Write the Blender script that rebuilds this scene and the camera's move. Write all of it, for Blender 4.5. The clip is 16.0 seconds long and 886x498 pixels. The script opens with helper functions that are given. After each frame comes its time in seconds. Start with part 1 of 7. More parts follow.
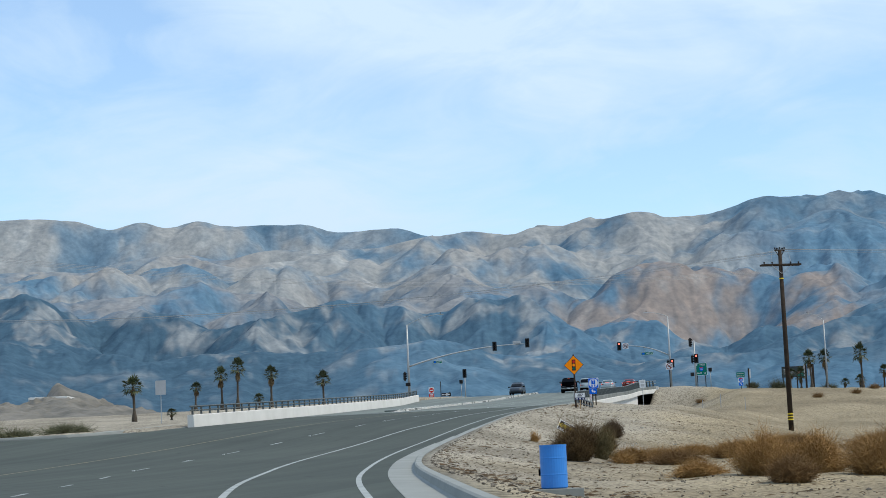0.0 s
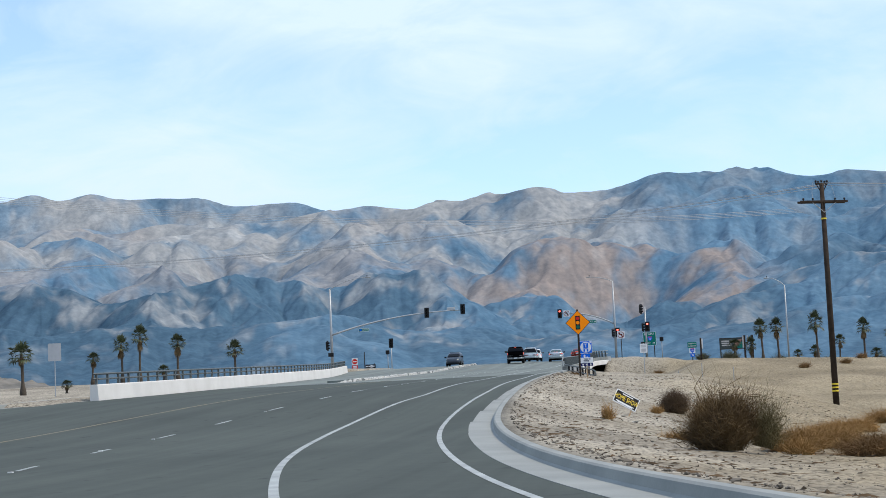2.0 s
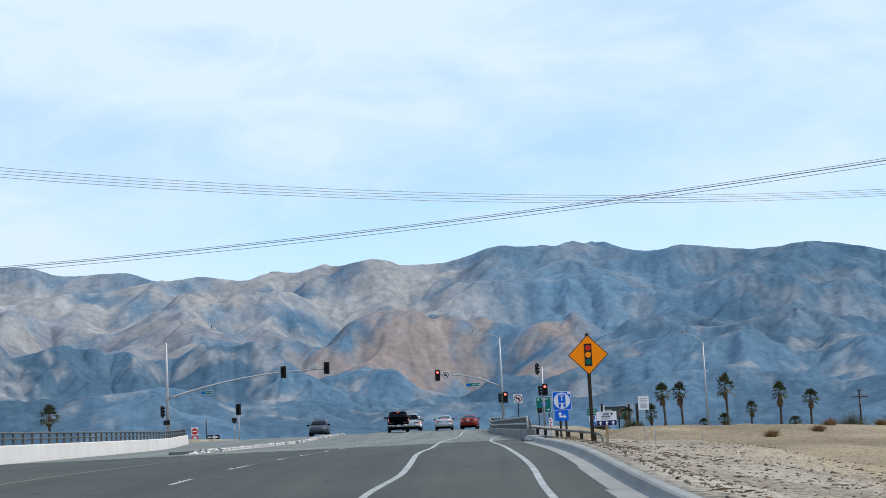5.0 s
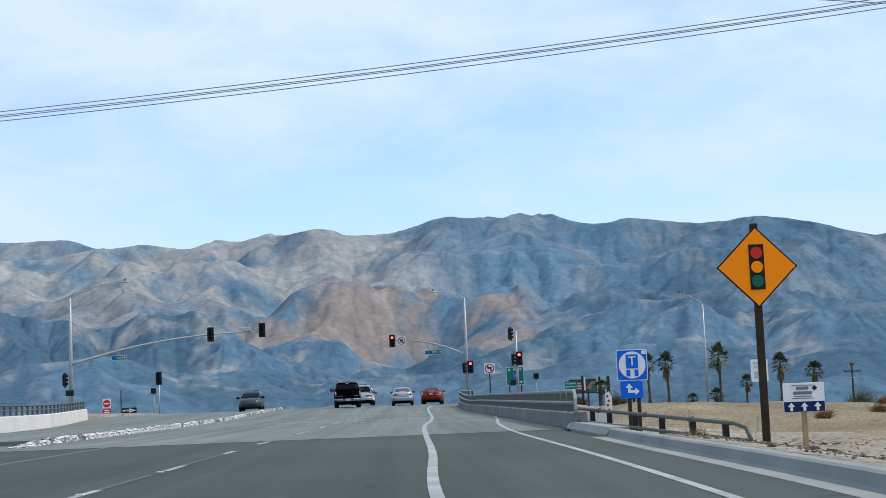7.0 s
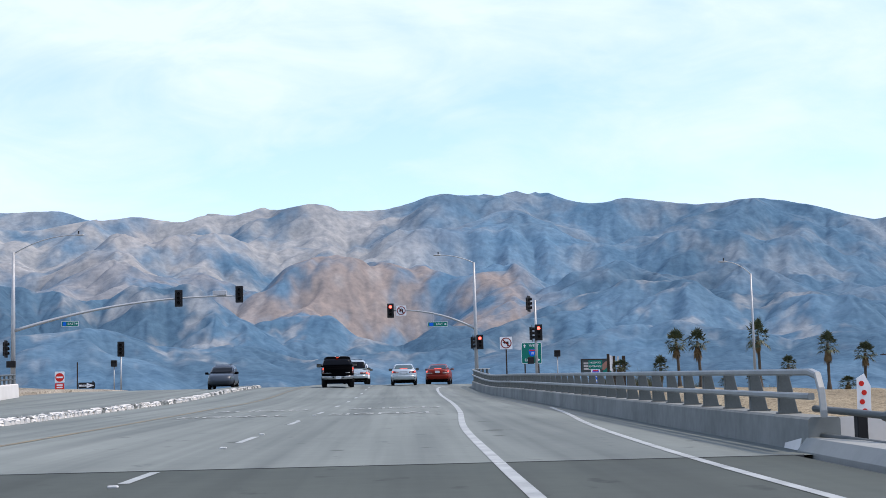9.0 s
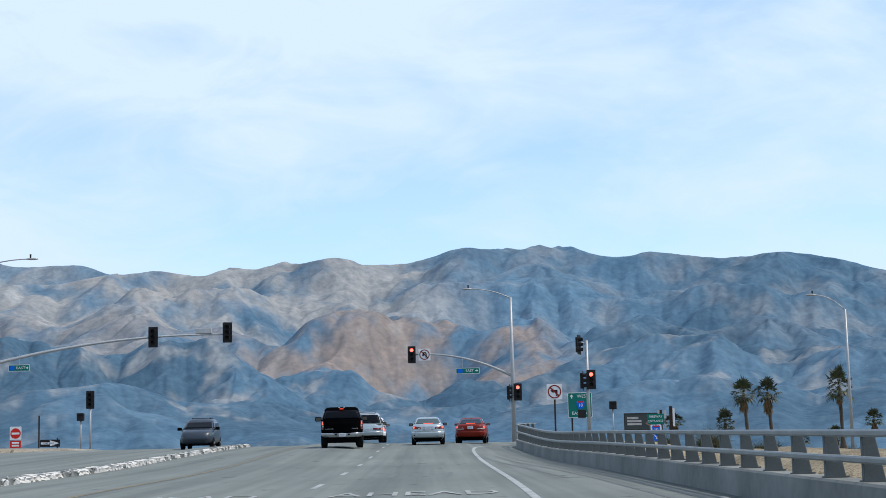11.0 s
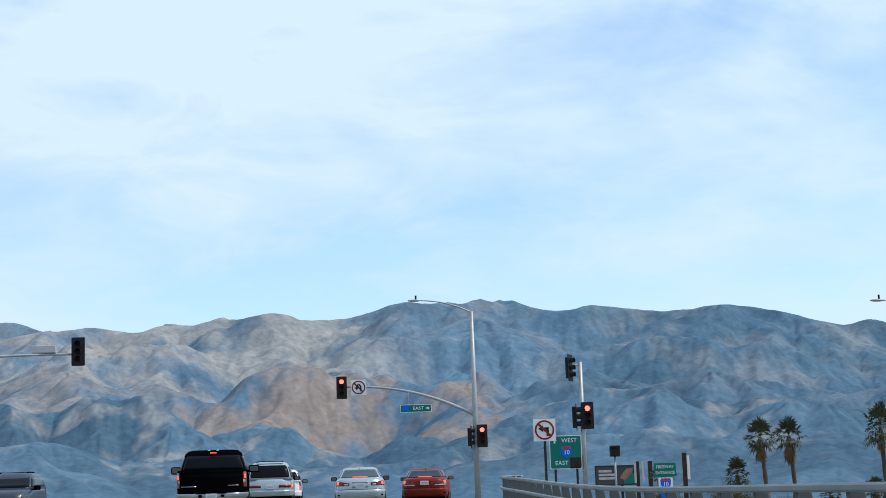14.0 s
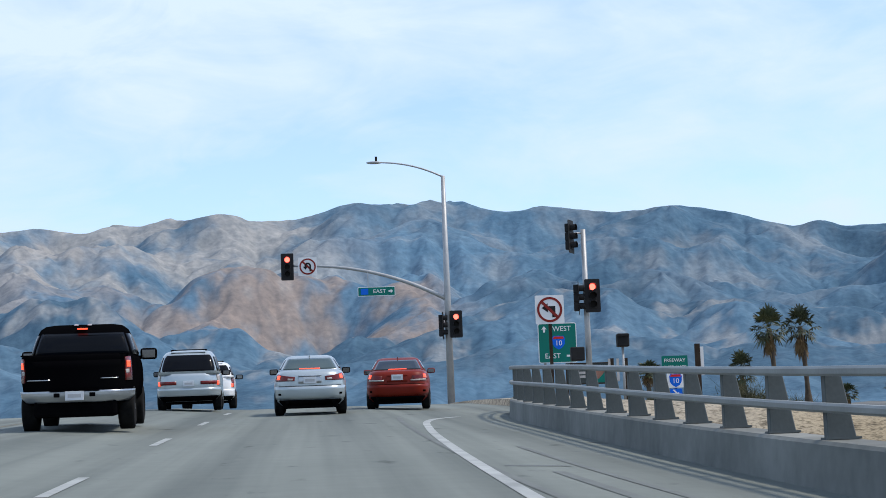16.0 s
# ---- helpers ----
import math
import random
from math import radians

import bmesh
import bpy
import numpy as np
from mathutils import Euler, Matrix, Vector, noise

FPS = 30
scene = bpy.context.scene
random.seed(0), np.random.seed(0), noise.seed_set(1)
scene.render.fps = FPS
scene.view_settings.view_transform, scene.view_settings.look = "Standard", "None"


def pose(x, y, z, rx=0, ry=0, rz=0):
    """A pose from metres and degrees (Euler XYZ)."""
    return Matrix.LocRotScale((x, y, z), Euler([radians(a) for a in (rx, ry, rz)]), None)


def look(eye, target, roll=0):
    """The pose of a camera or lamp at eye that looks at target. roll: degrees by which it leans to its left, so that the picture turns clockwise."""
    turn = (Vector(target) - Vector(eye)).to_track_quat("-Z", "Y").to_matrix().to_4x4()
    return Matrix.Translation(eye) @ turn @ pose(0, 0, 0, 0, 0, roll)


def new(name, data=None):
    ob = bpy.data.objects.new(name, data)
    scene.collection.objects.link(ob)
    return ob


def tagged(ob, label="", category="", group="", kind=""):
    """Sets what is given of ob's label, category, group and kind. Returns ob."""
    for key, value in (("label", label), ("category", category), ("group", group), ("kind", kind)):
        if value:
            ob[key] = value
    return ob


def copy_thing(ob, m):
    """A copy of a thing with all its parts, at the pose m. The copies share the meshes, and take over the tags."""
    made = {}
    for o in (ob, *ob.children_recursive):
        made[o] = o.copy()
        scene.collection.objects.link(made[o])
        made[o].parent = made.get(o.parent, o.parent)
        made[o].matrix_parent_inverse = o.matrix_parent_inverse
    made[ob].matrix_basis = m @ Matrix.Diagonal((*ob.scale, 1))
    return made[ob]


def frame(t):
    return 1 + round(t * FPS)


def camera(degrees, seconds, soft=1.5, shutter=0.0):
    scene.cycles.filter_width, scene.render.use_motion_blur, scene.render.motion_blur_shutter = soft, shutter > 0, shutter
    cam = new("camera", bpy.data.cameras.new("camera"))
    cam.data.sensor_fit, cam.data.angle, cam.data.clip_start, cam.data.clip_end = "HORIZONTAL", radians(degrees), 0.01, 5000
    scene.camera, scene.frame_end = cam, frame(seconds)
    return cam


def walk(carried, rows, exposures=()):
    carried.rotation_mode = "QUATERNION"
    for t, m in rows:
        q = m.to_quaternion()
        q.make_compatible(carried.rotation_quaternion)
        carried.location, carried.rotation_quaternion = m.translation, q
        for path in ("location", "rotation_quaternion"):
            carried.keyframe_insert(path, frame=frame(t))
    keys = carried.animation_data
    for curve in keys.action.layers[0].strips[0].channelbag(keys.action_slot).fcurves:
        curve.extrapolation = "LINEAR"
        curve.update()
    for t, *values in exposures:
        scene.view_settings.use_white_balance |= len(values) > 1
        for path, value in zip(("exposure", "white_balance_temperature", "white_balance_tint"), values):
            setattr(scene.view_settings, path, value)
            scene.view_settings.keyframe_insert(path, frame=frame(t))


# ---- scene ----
# ---------------------------------------------------------------- camera
cam = camera(27.95, 16.0, soft=0.9)
PATH = [
    (0, (15.803, -122.088, -1.575), (7.763, -73.139, 4.695), -2.41),
    (0.5, (13.550, -116.181, -1.460), (6.599, -67.119, 5.219), -1.70),
    (1, (11.304, -109.726, -1.241), (5.072, -60.566, 5.430), -1.58),
    (1.5, (9.313, -103.570, -1.050), (3.576, -54.282, 5.100), -2.13),
    (2, (7.520, -97.751, -0.885), (2.330, -48.324, 4.596), -2.54),
    (2.5, (5.997, -92.383, -0.630), (1.407, -42.838, 4.298), -2.92),
    (3, (4.649, -87.460, -0.435), (0.897, -37.872, 4.756), -3.33),
    (3.5, (3.398, -81.798, -0.315), (0.577, -32.269, 5.927), -3.33),
    (4, (2.218, -75.908, -0.178), (0.284, -26.458, 6.958), -3.23),
    (4.2, (1.769, -72.856, -0.075), (0.195, -23.430, 7.313), -3.16),
    (6.3, (-1.006, -38.752, 1.566), (-0.213, 10.748, 8.576), -2.54),
    (6.5, (-1.114, -35.817, 1.757), (-0.203, 13.702, 8.617), -2.57),
    (7, (-1.288, -29.033, 2.168), (-0.211, 20.531, 8.671), -2.35),
    (7.5, (-1.470, -22.922, 2.523), (-0.299, 26.679, 8.715), -2.20),
    (8, (-1.650, -17.255, 2.813), (-0.526, 32.370, 8.818), -1.72),
    (8.2, (-1.750, -14.917, 2.928), (-0.631, 34.715, 8.883), -1.54),
    (10.3, (-2.124, 12.816, 4.308), (-0.682, 62.449, 10.181), -1.47),
    (10.5, (-2.122, 15.285, 4.451), (-0.598, 64.865, 10.737), -1.46),
    (11, (-2.109, 21.066, 4.700), (-1.482, 70.505, 12.145), -1.35),
    (11.5, (-2.293, 27.125, 4.877), (-5.114, 76.295, 13.500), -1.06),
    (12, (-2.218, 32.894, 5.161), (-7.484, 81.719, 14.564), -0.84),
    (12.5, (-2.075, 38.349, 5.470), (-5.859, 87.237, 15.248), -1.02),
    (13, (-2.015, 43.777, 5.770), (-3.167, 92.767, 15.700), -1.50),
    (13.5, (-1.911, 49.552, 6.034), (-0.960, 98.608, 15.656), -1.84),
    (14, (-1.753, 54.763, 6.304), (0.605, 103.897, 15.264), -1.98),
    (14.5, (-1.736, 59.155, 6.542), (1.412, 108.340, 14.964), -1.99),
    (15, (-1.750, 63.539, 6.688), (1.567, 112.782, 14.695), -1.99),
    (15.5, (-1.888, 67.645, 6.810), (1.655, 116.995, 14.029), -1.95),
    (16, (-1.806, 72.594, 7.037), (1.895, 122.071, 13.227), -2.20),
]
walk(cam, [(t, look(eye, target, roll)) for t, eye, target, roll in PATH],
     exposures=[(0.0, -0.05, 6500, 7), (1.0, 0.0, 6500, 11), (1.5, 0.0, 6500, 11), (2.0, 0.12, 6500, 12), (2.5, 0.19, 6500, 12), (3.0, 0.19, 6500, 12), (3.5, 0.11, 6500, 12), (4.2, 0.08, 6500, 13), (6.3, 0.0, 6500, 11), (7.5, 0.0, 6500, 11), (8.0, 0.25, 6500, 19), (8.2, 0.26, 6500, 19), (10.3, 0.28, 6500, 19), (10.5, 0.25, 6500, 19), (11.0, 0.03, 6500, 12), (12.0, -0.05, 6650, 6), (12.5, -0.06, 6650, 5), (13.0, -0.03, 6500, 6), (14.5, 0.02, 6500, 10), (15.0, 0.0, 6650, 10), (15.5, -0.12, 6800, 9), (16.0, 0.06, 6500, 14)])

# ---------------------------------------------------------------- light
SUN_AZ, SUN_EL = 98.0, 56.0      # degrees: azimuth clockwise from +y, elevation
world = bpy.data.worlds.new("world")
scene.world = world
world.use_nodes = True
wn, wl = world.node_tree.nodes, world.node_tree.links
wn.clear()
w_out = wn.new("ShaderNodeOutputWorld")
w_sky = wn.new("ShaderNodeTexSky")
w_sky.sky_type, w_sky.sun_disc = "NISHITA", False
w_sky.sun_elevation, w_sky.sun_rotation = radians(SUN_EL), radians(SUN_AZ)
w_sky.air_density, w_sky.dust_density, w_sky.ozone_density = 1.0, 0.6, 1.5
w_gain = wn.new("ShaderNodeVectorMath")
w_gain.operation = "MULTIPLY"
w_gain.inputs[1].default_value = (1.36, 1.53, 1.67)
w_bg = wn.new("ShaderNodeBackground")
w_bg.inputs["Strength"].default_value = 0.128
w_co = wn.new("ShaderNodeTexCoord")
w_map = wn.new("ShaderNodeMapping")
w_map.inputs["Scale"].default_value = (1.0, 1.0, 3.2)
w_map.inputs["Rotation"].default_value = (0.0, radians(6), radians(35))
w_n1 = wn.new("ShaderNodeTexNoise")
w_n1.inputs["Scale"].default_value, w_n1.inputs["Detail"].default_value = 2.6, 7.0
w_n1.inputs["Roughness"].default_value, w_n1.inputs["Distortion"].default_value = 0.5, 0.5
w_ramp = wn.new("ShaderNodeValToRGB")
w_ramp.color_ramp.elements[0].position, w_ramp.color_ramp.elements[0].color = 0.60, (0.2, 0.2, 0.2, 1)
w_ramp.color_ramp.elements[1].position, w_ramp.color_ramp.elements[1].color = 0.82, (1, 1, 1, 1)
w_mix = wn.new("ShaderNodeMix")
w_mix.data_type = "RGBA"
w_mix.inputs["B"].default_value = (5.45, 6.80, 8.4, 1)     # thin high cloud lit by the sun
wl.new(w_co.outputs["Generated"], w_map.inputs["Vector"])
wl.new(w_map.outputs["Vector"], w_n1.inputs["Vector"])
w_map2, w_n2, w_sum = wn.new("ShaderNodeMapping"), wn.new("ShaderNodeTexNoise"), wn.new("ShaderNodeMath")
w_map2.inputs["Scale"].default_value = (1.0, 1.0, 2.4)
w_map2.inputs["Rotation"].default_value = (0.0, radians(-9), radians(20))
w_n2.inputs["Scale"].default_value, w_n2.inputs["Detail"].default_value = 9.0, 8.0
w_n2.inputs["Roughness"].default_value, w_n2.inputs["Distortion"].default_value = 0.6, 0.8
w_sum.operation = "MULTIPLY_ADD"
w_sum.inputs[1].default_value = 0.42
wl.new(w_co.outputs["Generated"], w_map2.inputs["Vector"])
wl.new(w_map2.outputs["Vector"], w_n2.inputs["Vector"])
wl.new(w_n2.outputs["Fac"], w_sum.inputs[0])
wl.new(w_n1.outputs["Fac"], w_sum.inputs[2])
wl.new(w_sum.outputs[0], w_ramp.inputs["Fac"])
wl.new(w_ramp.outputs["Color"], w_mix.inputs["Factor"])
wl.new(w_sky.outputs["Color"], w_gain.inputs[0])
wl.new(w_gain.outputs["Vector"], w_mix.inputs["A"])
wl.new(w_mix.outputs["Result"], w_bg.inputs["Color"])
wl.new(w_bg.outputs["Background"], w_out.inputs["Surface"])
sun_data = bpy.data.lights.new("sun", "SUN")
sun_data.energy, sun_data.angle, sun_data.color = 3.4, radians(6.0), (1.0, 0.905, 0.76)
sun = new("sun", sun_data)
_az, _el = radians(SUN_AZ), radians(SUN_EL)
sun.matrix_world = look((60 * math.sin(_az), 60 * math.cos(_az), 60), (60 * math.sin(_az) - math.sin(_az) * math.cos(_el), 60 * math.cos(_az) - math.cos(_az) * math.cos(_el), 60 - math.sin(_el)))
scene.view_settings.exposure = 0.0


# ---------------------------------------------------------------- materials
def mat(name, col, col2=None, scale=4.0, rough=0.7, metal=0.0, bump=0.0, fine=60.0, emit=None, power=0.0, per_object=0.0, coat=0.0, spec=0.5):
    """A surface with a base colour that drifts to col2 at a broad and a fine scale, and fine relief."""
    m = bpy.data.materials.new(name)
    m.use_nodes = True
    n, l = m.node_tree.nodes, m.node_tree.links
    b = n["Principled BSDF"]
    b.inputs["Roughness"].default_value, b.inputs["Metallic"].default_value = rough, metal
    b.inputs["Coat Weight"].default_value = coat
    b.inputs["Specular IOR Level"].default_value = spec
    col2 = col2 or tuple(c * 0.8 for c in col)
    co = n.new("ShaderNodeTexCoord")
    big, small = n.new("ShaderNodeTexNoise"), n.new("ShaderNodeTexNoise")
    big.inputs["Scale"].default_value, big.inputs["Detail"].default_value = scale, 5.0
    small.inputs["Scale"].default_value, small.inputs["Detail"].default_value = fine, 3.0
    l.new(co.outputs["Object"], big.inputs["Vector"])
    l.new(co.outputs["Object"], small.inputs["Vector"])
    add = n.new("ShaderNodeMath")
    add.operation = "MULTIPLY_ADD"
    l.new(small.outputs["Fac"], add.inputs[0])
    add.inputs[1].default_value = 0.35
    l.new(big.outputs["Fac"], add.inputs[2])
    ramp = n.new("ShaderNodeMapRange")
    ramp.inputs["From Min"].default_value, ramp.inputs["From Max"].default_value = 0.42, 0.92
    l.new(add.outputs[0], ramp.inputs["Value"])
    mix = n.new("ShaderNodeMix")
    mix.data_type = "RGBA"
    mix.inputs["A"].default_value, mix.inputs["B"].default_value = (*col, 1), (*col2, 1)
    l.new(ramp.outputs["Result"], mix.inputs["Factor"])
    out = mix.outputs["Result"]
    if per_object:
        info, hsv = n.new("ShaderNodeObjectInfo"), n.new("ShaderNodeHueSaturation")
        rng = n.new("ShaderNodeMapRange")
        rng.inputs["To Min"].default_value, rng.inputs["To Max"].default_value = 1 - per_object, 1 + per_object
        l.new(info.outputs["Random"], rng.inputs["Value"])
        l.new(rng.outputs["Result"], hsv.inputs["Value"])
        l.new(out, hsv.inputs["Color"])
        out = hsv.outputs["Color"]
    l.new(out, b.inputs["Base Color"])
    if bump:
        bp = n.new("ShaderNodeBump")
        bp.inputs["Strength"].default_value, bp.inputs["Distance"].default_value = 1.0, bump
        l.new(add.outputs[0], bp.inputs["Height"])
        l.new(bp.outputs["Normal"], b.inputs["Normal"])
    if emit:
        b.inputs["Emission Color"].default_value, b.inputs["Emission Strength"].default_value = (*emit, 1), power
    return m


def deck_material(name="deck_concrete", dark=(0.114, 0.131, 0.121), light=(0.158, 0.177, 0.163), worn=(0.74, 0.75, 0.76)):
    """Pavement worn in streaks along the lanes, with patches and small dark spots."""
    m = mat(name, dark, light, 0.12, 0.85, bump=0.004, fine=3.0, spec=0.2)
    n, l = m.node_tree.nodes, m.node_tree.links
    b = n["Principled BSDF"]
    base = b.inputs["Base Color"].links[0].from_socket
    co = n.new("ShaderNodeTexCoord")
    for sc, detail, lo, hi, tone in (((0.9, 0.012, 0.0), 3.0, 0.36, 0.58, worn), ((3.2, 0.05, 0.0), 3.0, 0.32, 0.55, tuple(0.5 + 0.5 * w for w in worn)), ((1.6, 0.7, 0.0), 6.0, 0.28, 0.36, (0.55, 0.55, 0.55))):
        mp, nz, rp, mx = n.new("ShaderNodeMapping"), n.new("ShaderNodeTexNoise"), n.new("ShaderNodeValToRGB"), n.new("ShaderNodeMix")
        mp.inputs["Scale"].default_value = sc
        nz.inputs["Scale"].default_value, nz.inputs["Detail"].default_value = 1.0, detail
        rp.color_ramp.elements[0].position, rp.color_ramp.elements[0].color = lo, (*tone, 1)
        rp.color_ramp.elements[1].position, rp.color_ramp.elements[1].color = hi, (1.04, 1.04, 1.04, 1)
        mx.data_type, mx.blend_type = "RGBA", "MULTIPLY"
        mx.inputs["Factor"].default_value = 1.0
        l.new(co.outputs["Object"], mp.inputs["Vector"])
        l.new(mp.outputs["Vector"], nz.inputs["Vector"])
        l.new(nz.outputs["Fac"], rp.inputs["Fac"])
        l.new(base, mx.inputs["A"])
        l.new(rp.outputs["Color"], mx.inputs["B"])
        base = mx.outputs["Result"]
    l.new(base, b.inputs["Base Color"])
    return m


ASPHALT = deck_material("asphalt", (0.0400, 0.0470, 0.0402), (0.0600, 0.0696, 0.0596), (0.84, 0.84, 0.84))
DECK = deck_material()
CONCRETE = mat("concrete", (0.100, 0.109, 0.104), (0.222, 0.234, 0.222), 0.45, 0.85, bump=0.004, fine=5.0, spec=0.25)
CURB = mat("curb_concrete", (0.1720, 0.1823, 0.1720), (0.2451, 0.2563, 0.2408), 0.6, 0.8, bump=0.004, fine=20.0)
WHITE_WALL = mat("white_concrete", (0.5060, 0.4922, 0.4600), (0.6072, 0.5934, 0.5612), 0.5, 0.8, bump=0.003, fine=12.0)
PAINT_W = mat("white_road_paint", (0.36, 0.385, 0.378), (0.19, 0.205, 0.20), 1.2, 0.75, fine=14.0)
PAINT_Y = mat("yellow_road_paint", (0.20, 0.155, 0.075), (0.085, 0.085, 0.07), 1.4, 0.8, fine=12.0)
PAINT_WORN = mat("worn_road_paint", (0.40, 0.42, 0.41), (0.15, 0.16, 0.145), 1.8, 0.8, fine=9.0)
PAINT_STUD = mat("white_ceramic_stud", (0.62, 0.63, 0.62), (0.45, 0.46, 0.45), 8.0, 0.5)
RUBBER_MARK = mat("rubber_streak", (0.078, 0.088, 0.084), (0.115, 0.128, 0.120), 1.2, 0.8, fine=7.0)
TAR = mat("tar_seal", (0.03, 0.03, 0.03), (0.06, 0.06, 0.06), 2.0, 0.6)
STEEL = mat("galvanised_steel", (0.27, 0.285, 0.30), (0.36, 0.375, 0.385), 3.0, 0.5, 0.35, fine=40.0)
RAILGREY = mat("weathered_grey_rail", (0.052, 0.062, 0.062), (0.100, 0.112, 0.110), 1.5, 0.6, 0.25, fine=30.0)
RAILLIGHT = mat("galvanised_rail", (0.17, 0.182, 0.178), (0.25, 0.265, 0.26), 1.5, 0.5, 0.3, fine=30.0)
WOOD_DARK = mat("creosote_wood", (0.020, 0.015, 0.012), (0.050, 0.036, 0.026), 3.0, 0.9, spec=0.15, bump=0.006, fine=40.0)
WOOD_TAN = mat("tan_wood", (0.36, 0.24, 0.13), (0.26, 0.17, 0.09), 5.0, 0.85, bump=0.002)
BLACK = mat("black_enamel", (0.006, 0.006, 0.007), (0.016, 0.016, 0.017), 3.0, 0.6, spec=0.2)
RUBBER = mat("tyre_rubber", (0.006, 0.006, 0.006), (0.014, 0.014, 0.014), 8.0, 0.95, spec=0.08)


def ground_material():
    m = bpy.data.materials.new("desert_sand")
    m.use_nodes = True
    n, l = m.node_tree.nodes, m.node_tree.links
    b = n["Principled BSDF"]
    b.inputs["Roughness"].default_value = 0.95
    b.inputs["Specular IOR Level"].default_value = 0.15
    co = n.new("ShaderNodeTexCoord")
    def nz(scale, detail):
        t = n.new("ShaderNodeTexNoise")
        t.inputs["Scale"].default_value, t.inputs["Detail"].default_value = scale, detail
        l.new(co.outputs["Object"], t.inputs["Vector"])
        return t.outputs["Fac"]
    def ramp(fac, a, b_, lo, hi):
        r = n.new("ShaderNodeValToRGB")
        r.color_ramp.elements[0].position, r.color_ramp.elements[0].color = lo, (*a, 1)
        r.color_ramp.elements[1].position, r.color_ramp.elements[1].color = hi, (*b_, 1)
        l.new(fac, r.inputs["Fac"])
        return r.outputs["Color"]
    base = ramp(nz(0.12, 6), (0.205, 0.182, 0.142), (0.345, 0.315, 0.255), 0.34, 0.68)
    spots = ramp(nz(3.4, 9), (0.42, 0.40, 0.38), (1, 1, 1), 0.36, 0.47)
    peb = ramp(nz(9.0, 8), (0.34, 0.33, 0.32), (1.14, 1.13, 1.12), 0.36, 0.53)
    m1, m2 = n.new("ShaderNodeMix"), n.new("ShaderNodeMix")
    for q in (m1, m2):
        q.data_type, q.blend_type = "RGBA", "MULTIPLY"
        q.inputs["Factor"].default_value = 0.8
    for q, a, c in ((m1, base, spots), (m2, m1.outputs["Result"], peb)):
        l.new(a, q.inputs["A"])
        l.new(c, q.inputs["B"])
    # native brown soil beyond the gravelled verge
    xyz, soil, m3 = n.new("ShaderNodeSeparateXYZ"), n.new("ShaderNodeMapRange"), n.new("ShaderNodeMix")
    l.new(co.outputs["Object"], xyz.inputs[0])
    wander = n.new("ShaderNodeMath")
    wander.operation = "MULTIPLY_ADD"
    l.new(nz(0.09, 5), wander.inputs[0])
    wander.inputs[1].default_value = 14.0
    l.new(xyz.outputs["X"], wander.inputs[2])
    soil.interpolation_type = "SMOOTHSTEP"
    soil.inputs["From Min"].default_value, soil.inputs["From Max"].default_value = 13.0, 22.0
    l.new(wander.outputs[0], soil.inputs["Value"])
    m3.data_type, m3.blend_type = "RGBA", "MULTIPLY"
    l.new(soil.outputs["Result"], m3.inputs["Factor"])
    l.new(m2.outputs["Result"], m3.inputs["A"])
    m3.inputs["B"].default_value = (0.86, 0.79, 0.65, 1)
    # the plain turns darker and greyer past the palms, in patches
    far_grey, m4 = n.new("ShaderNodeMapRange"), n.new("ShaderNodeMix")
    far_grey.interpolation_type = "SMOOTHSTEP"
    far_grey.inputs["From Min"].default_value, far_grey.inputs["From Max"].default_value = 160.0, 300.0
    l.new(xyz.outputs["Y"], far_grey.inputs["Value"])
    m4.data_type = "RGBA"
    l.new(far_grey.outputs["Result"], m4.inputs["Factor"])
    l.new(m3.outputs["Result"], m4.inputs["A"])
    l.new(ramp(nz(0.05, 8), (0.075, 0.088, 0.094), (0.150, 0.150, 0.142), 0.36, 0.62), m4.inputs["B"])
    l.new(m4.outputs["Result"], b.inputs["Base Color"])
    bp = n.new("ShaderNodeBump")
    bp.inputs["Distance"].default_value = 0.03
    l.new(nz(5.0, 6), bp.inputs["Height"])
    l.new(bp.outputs["Normal"], b.inputs["Normal"])
    return m


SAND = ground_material()


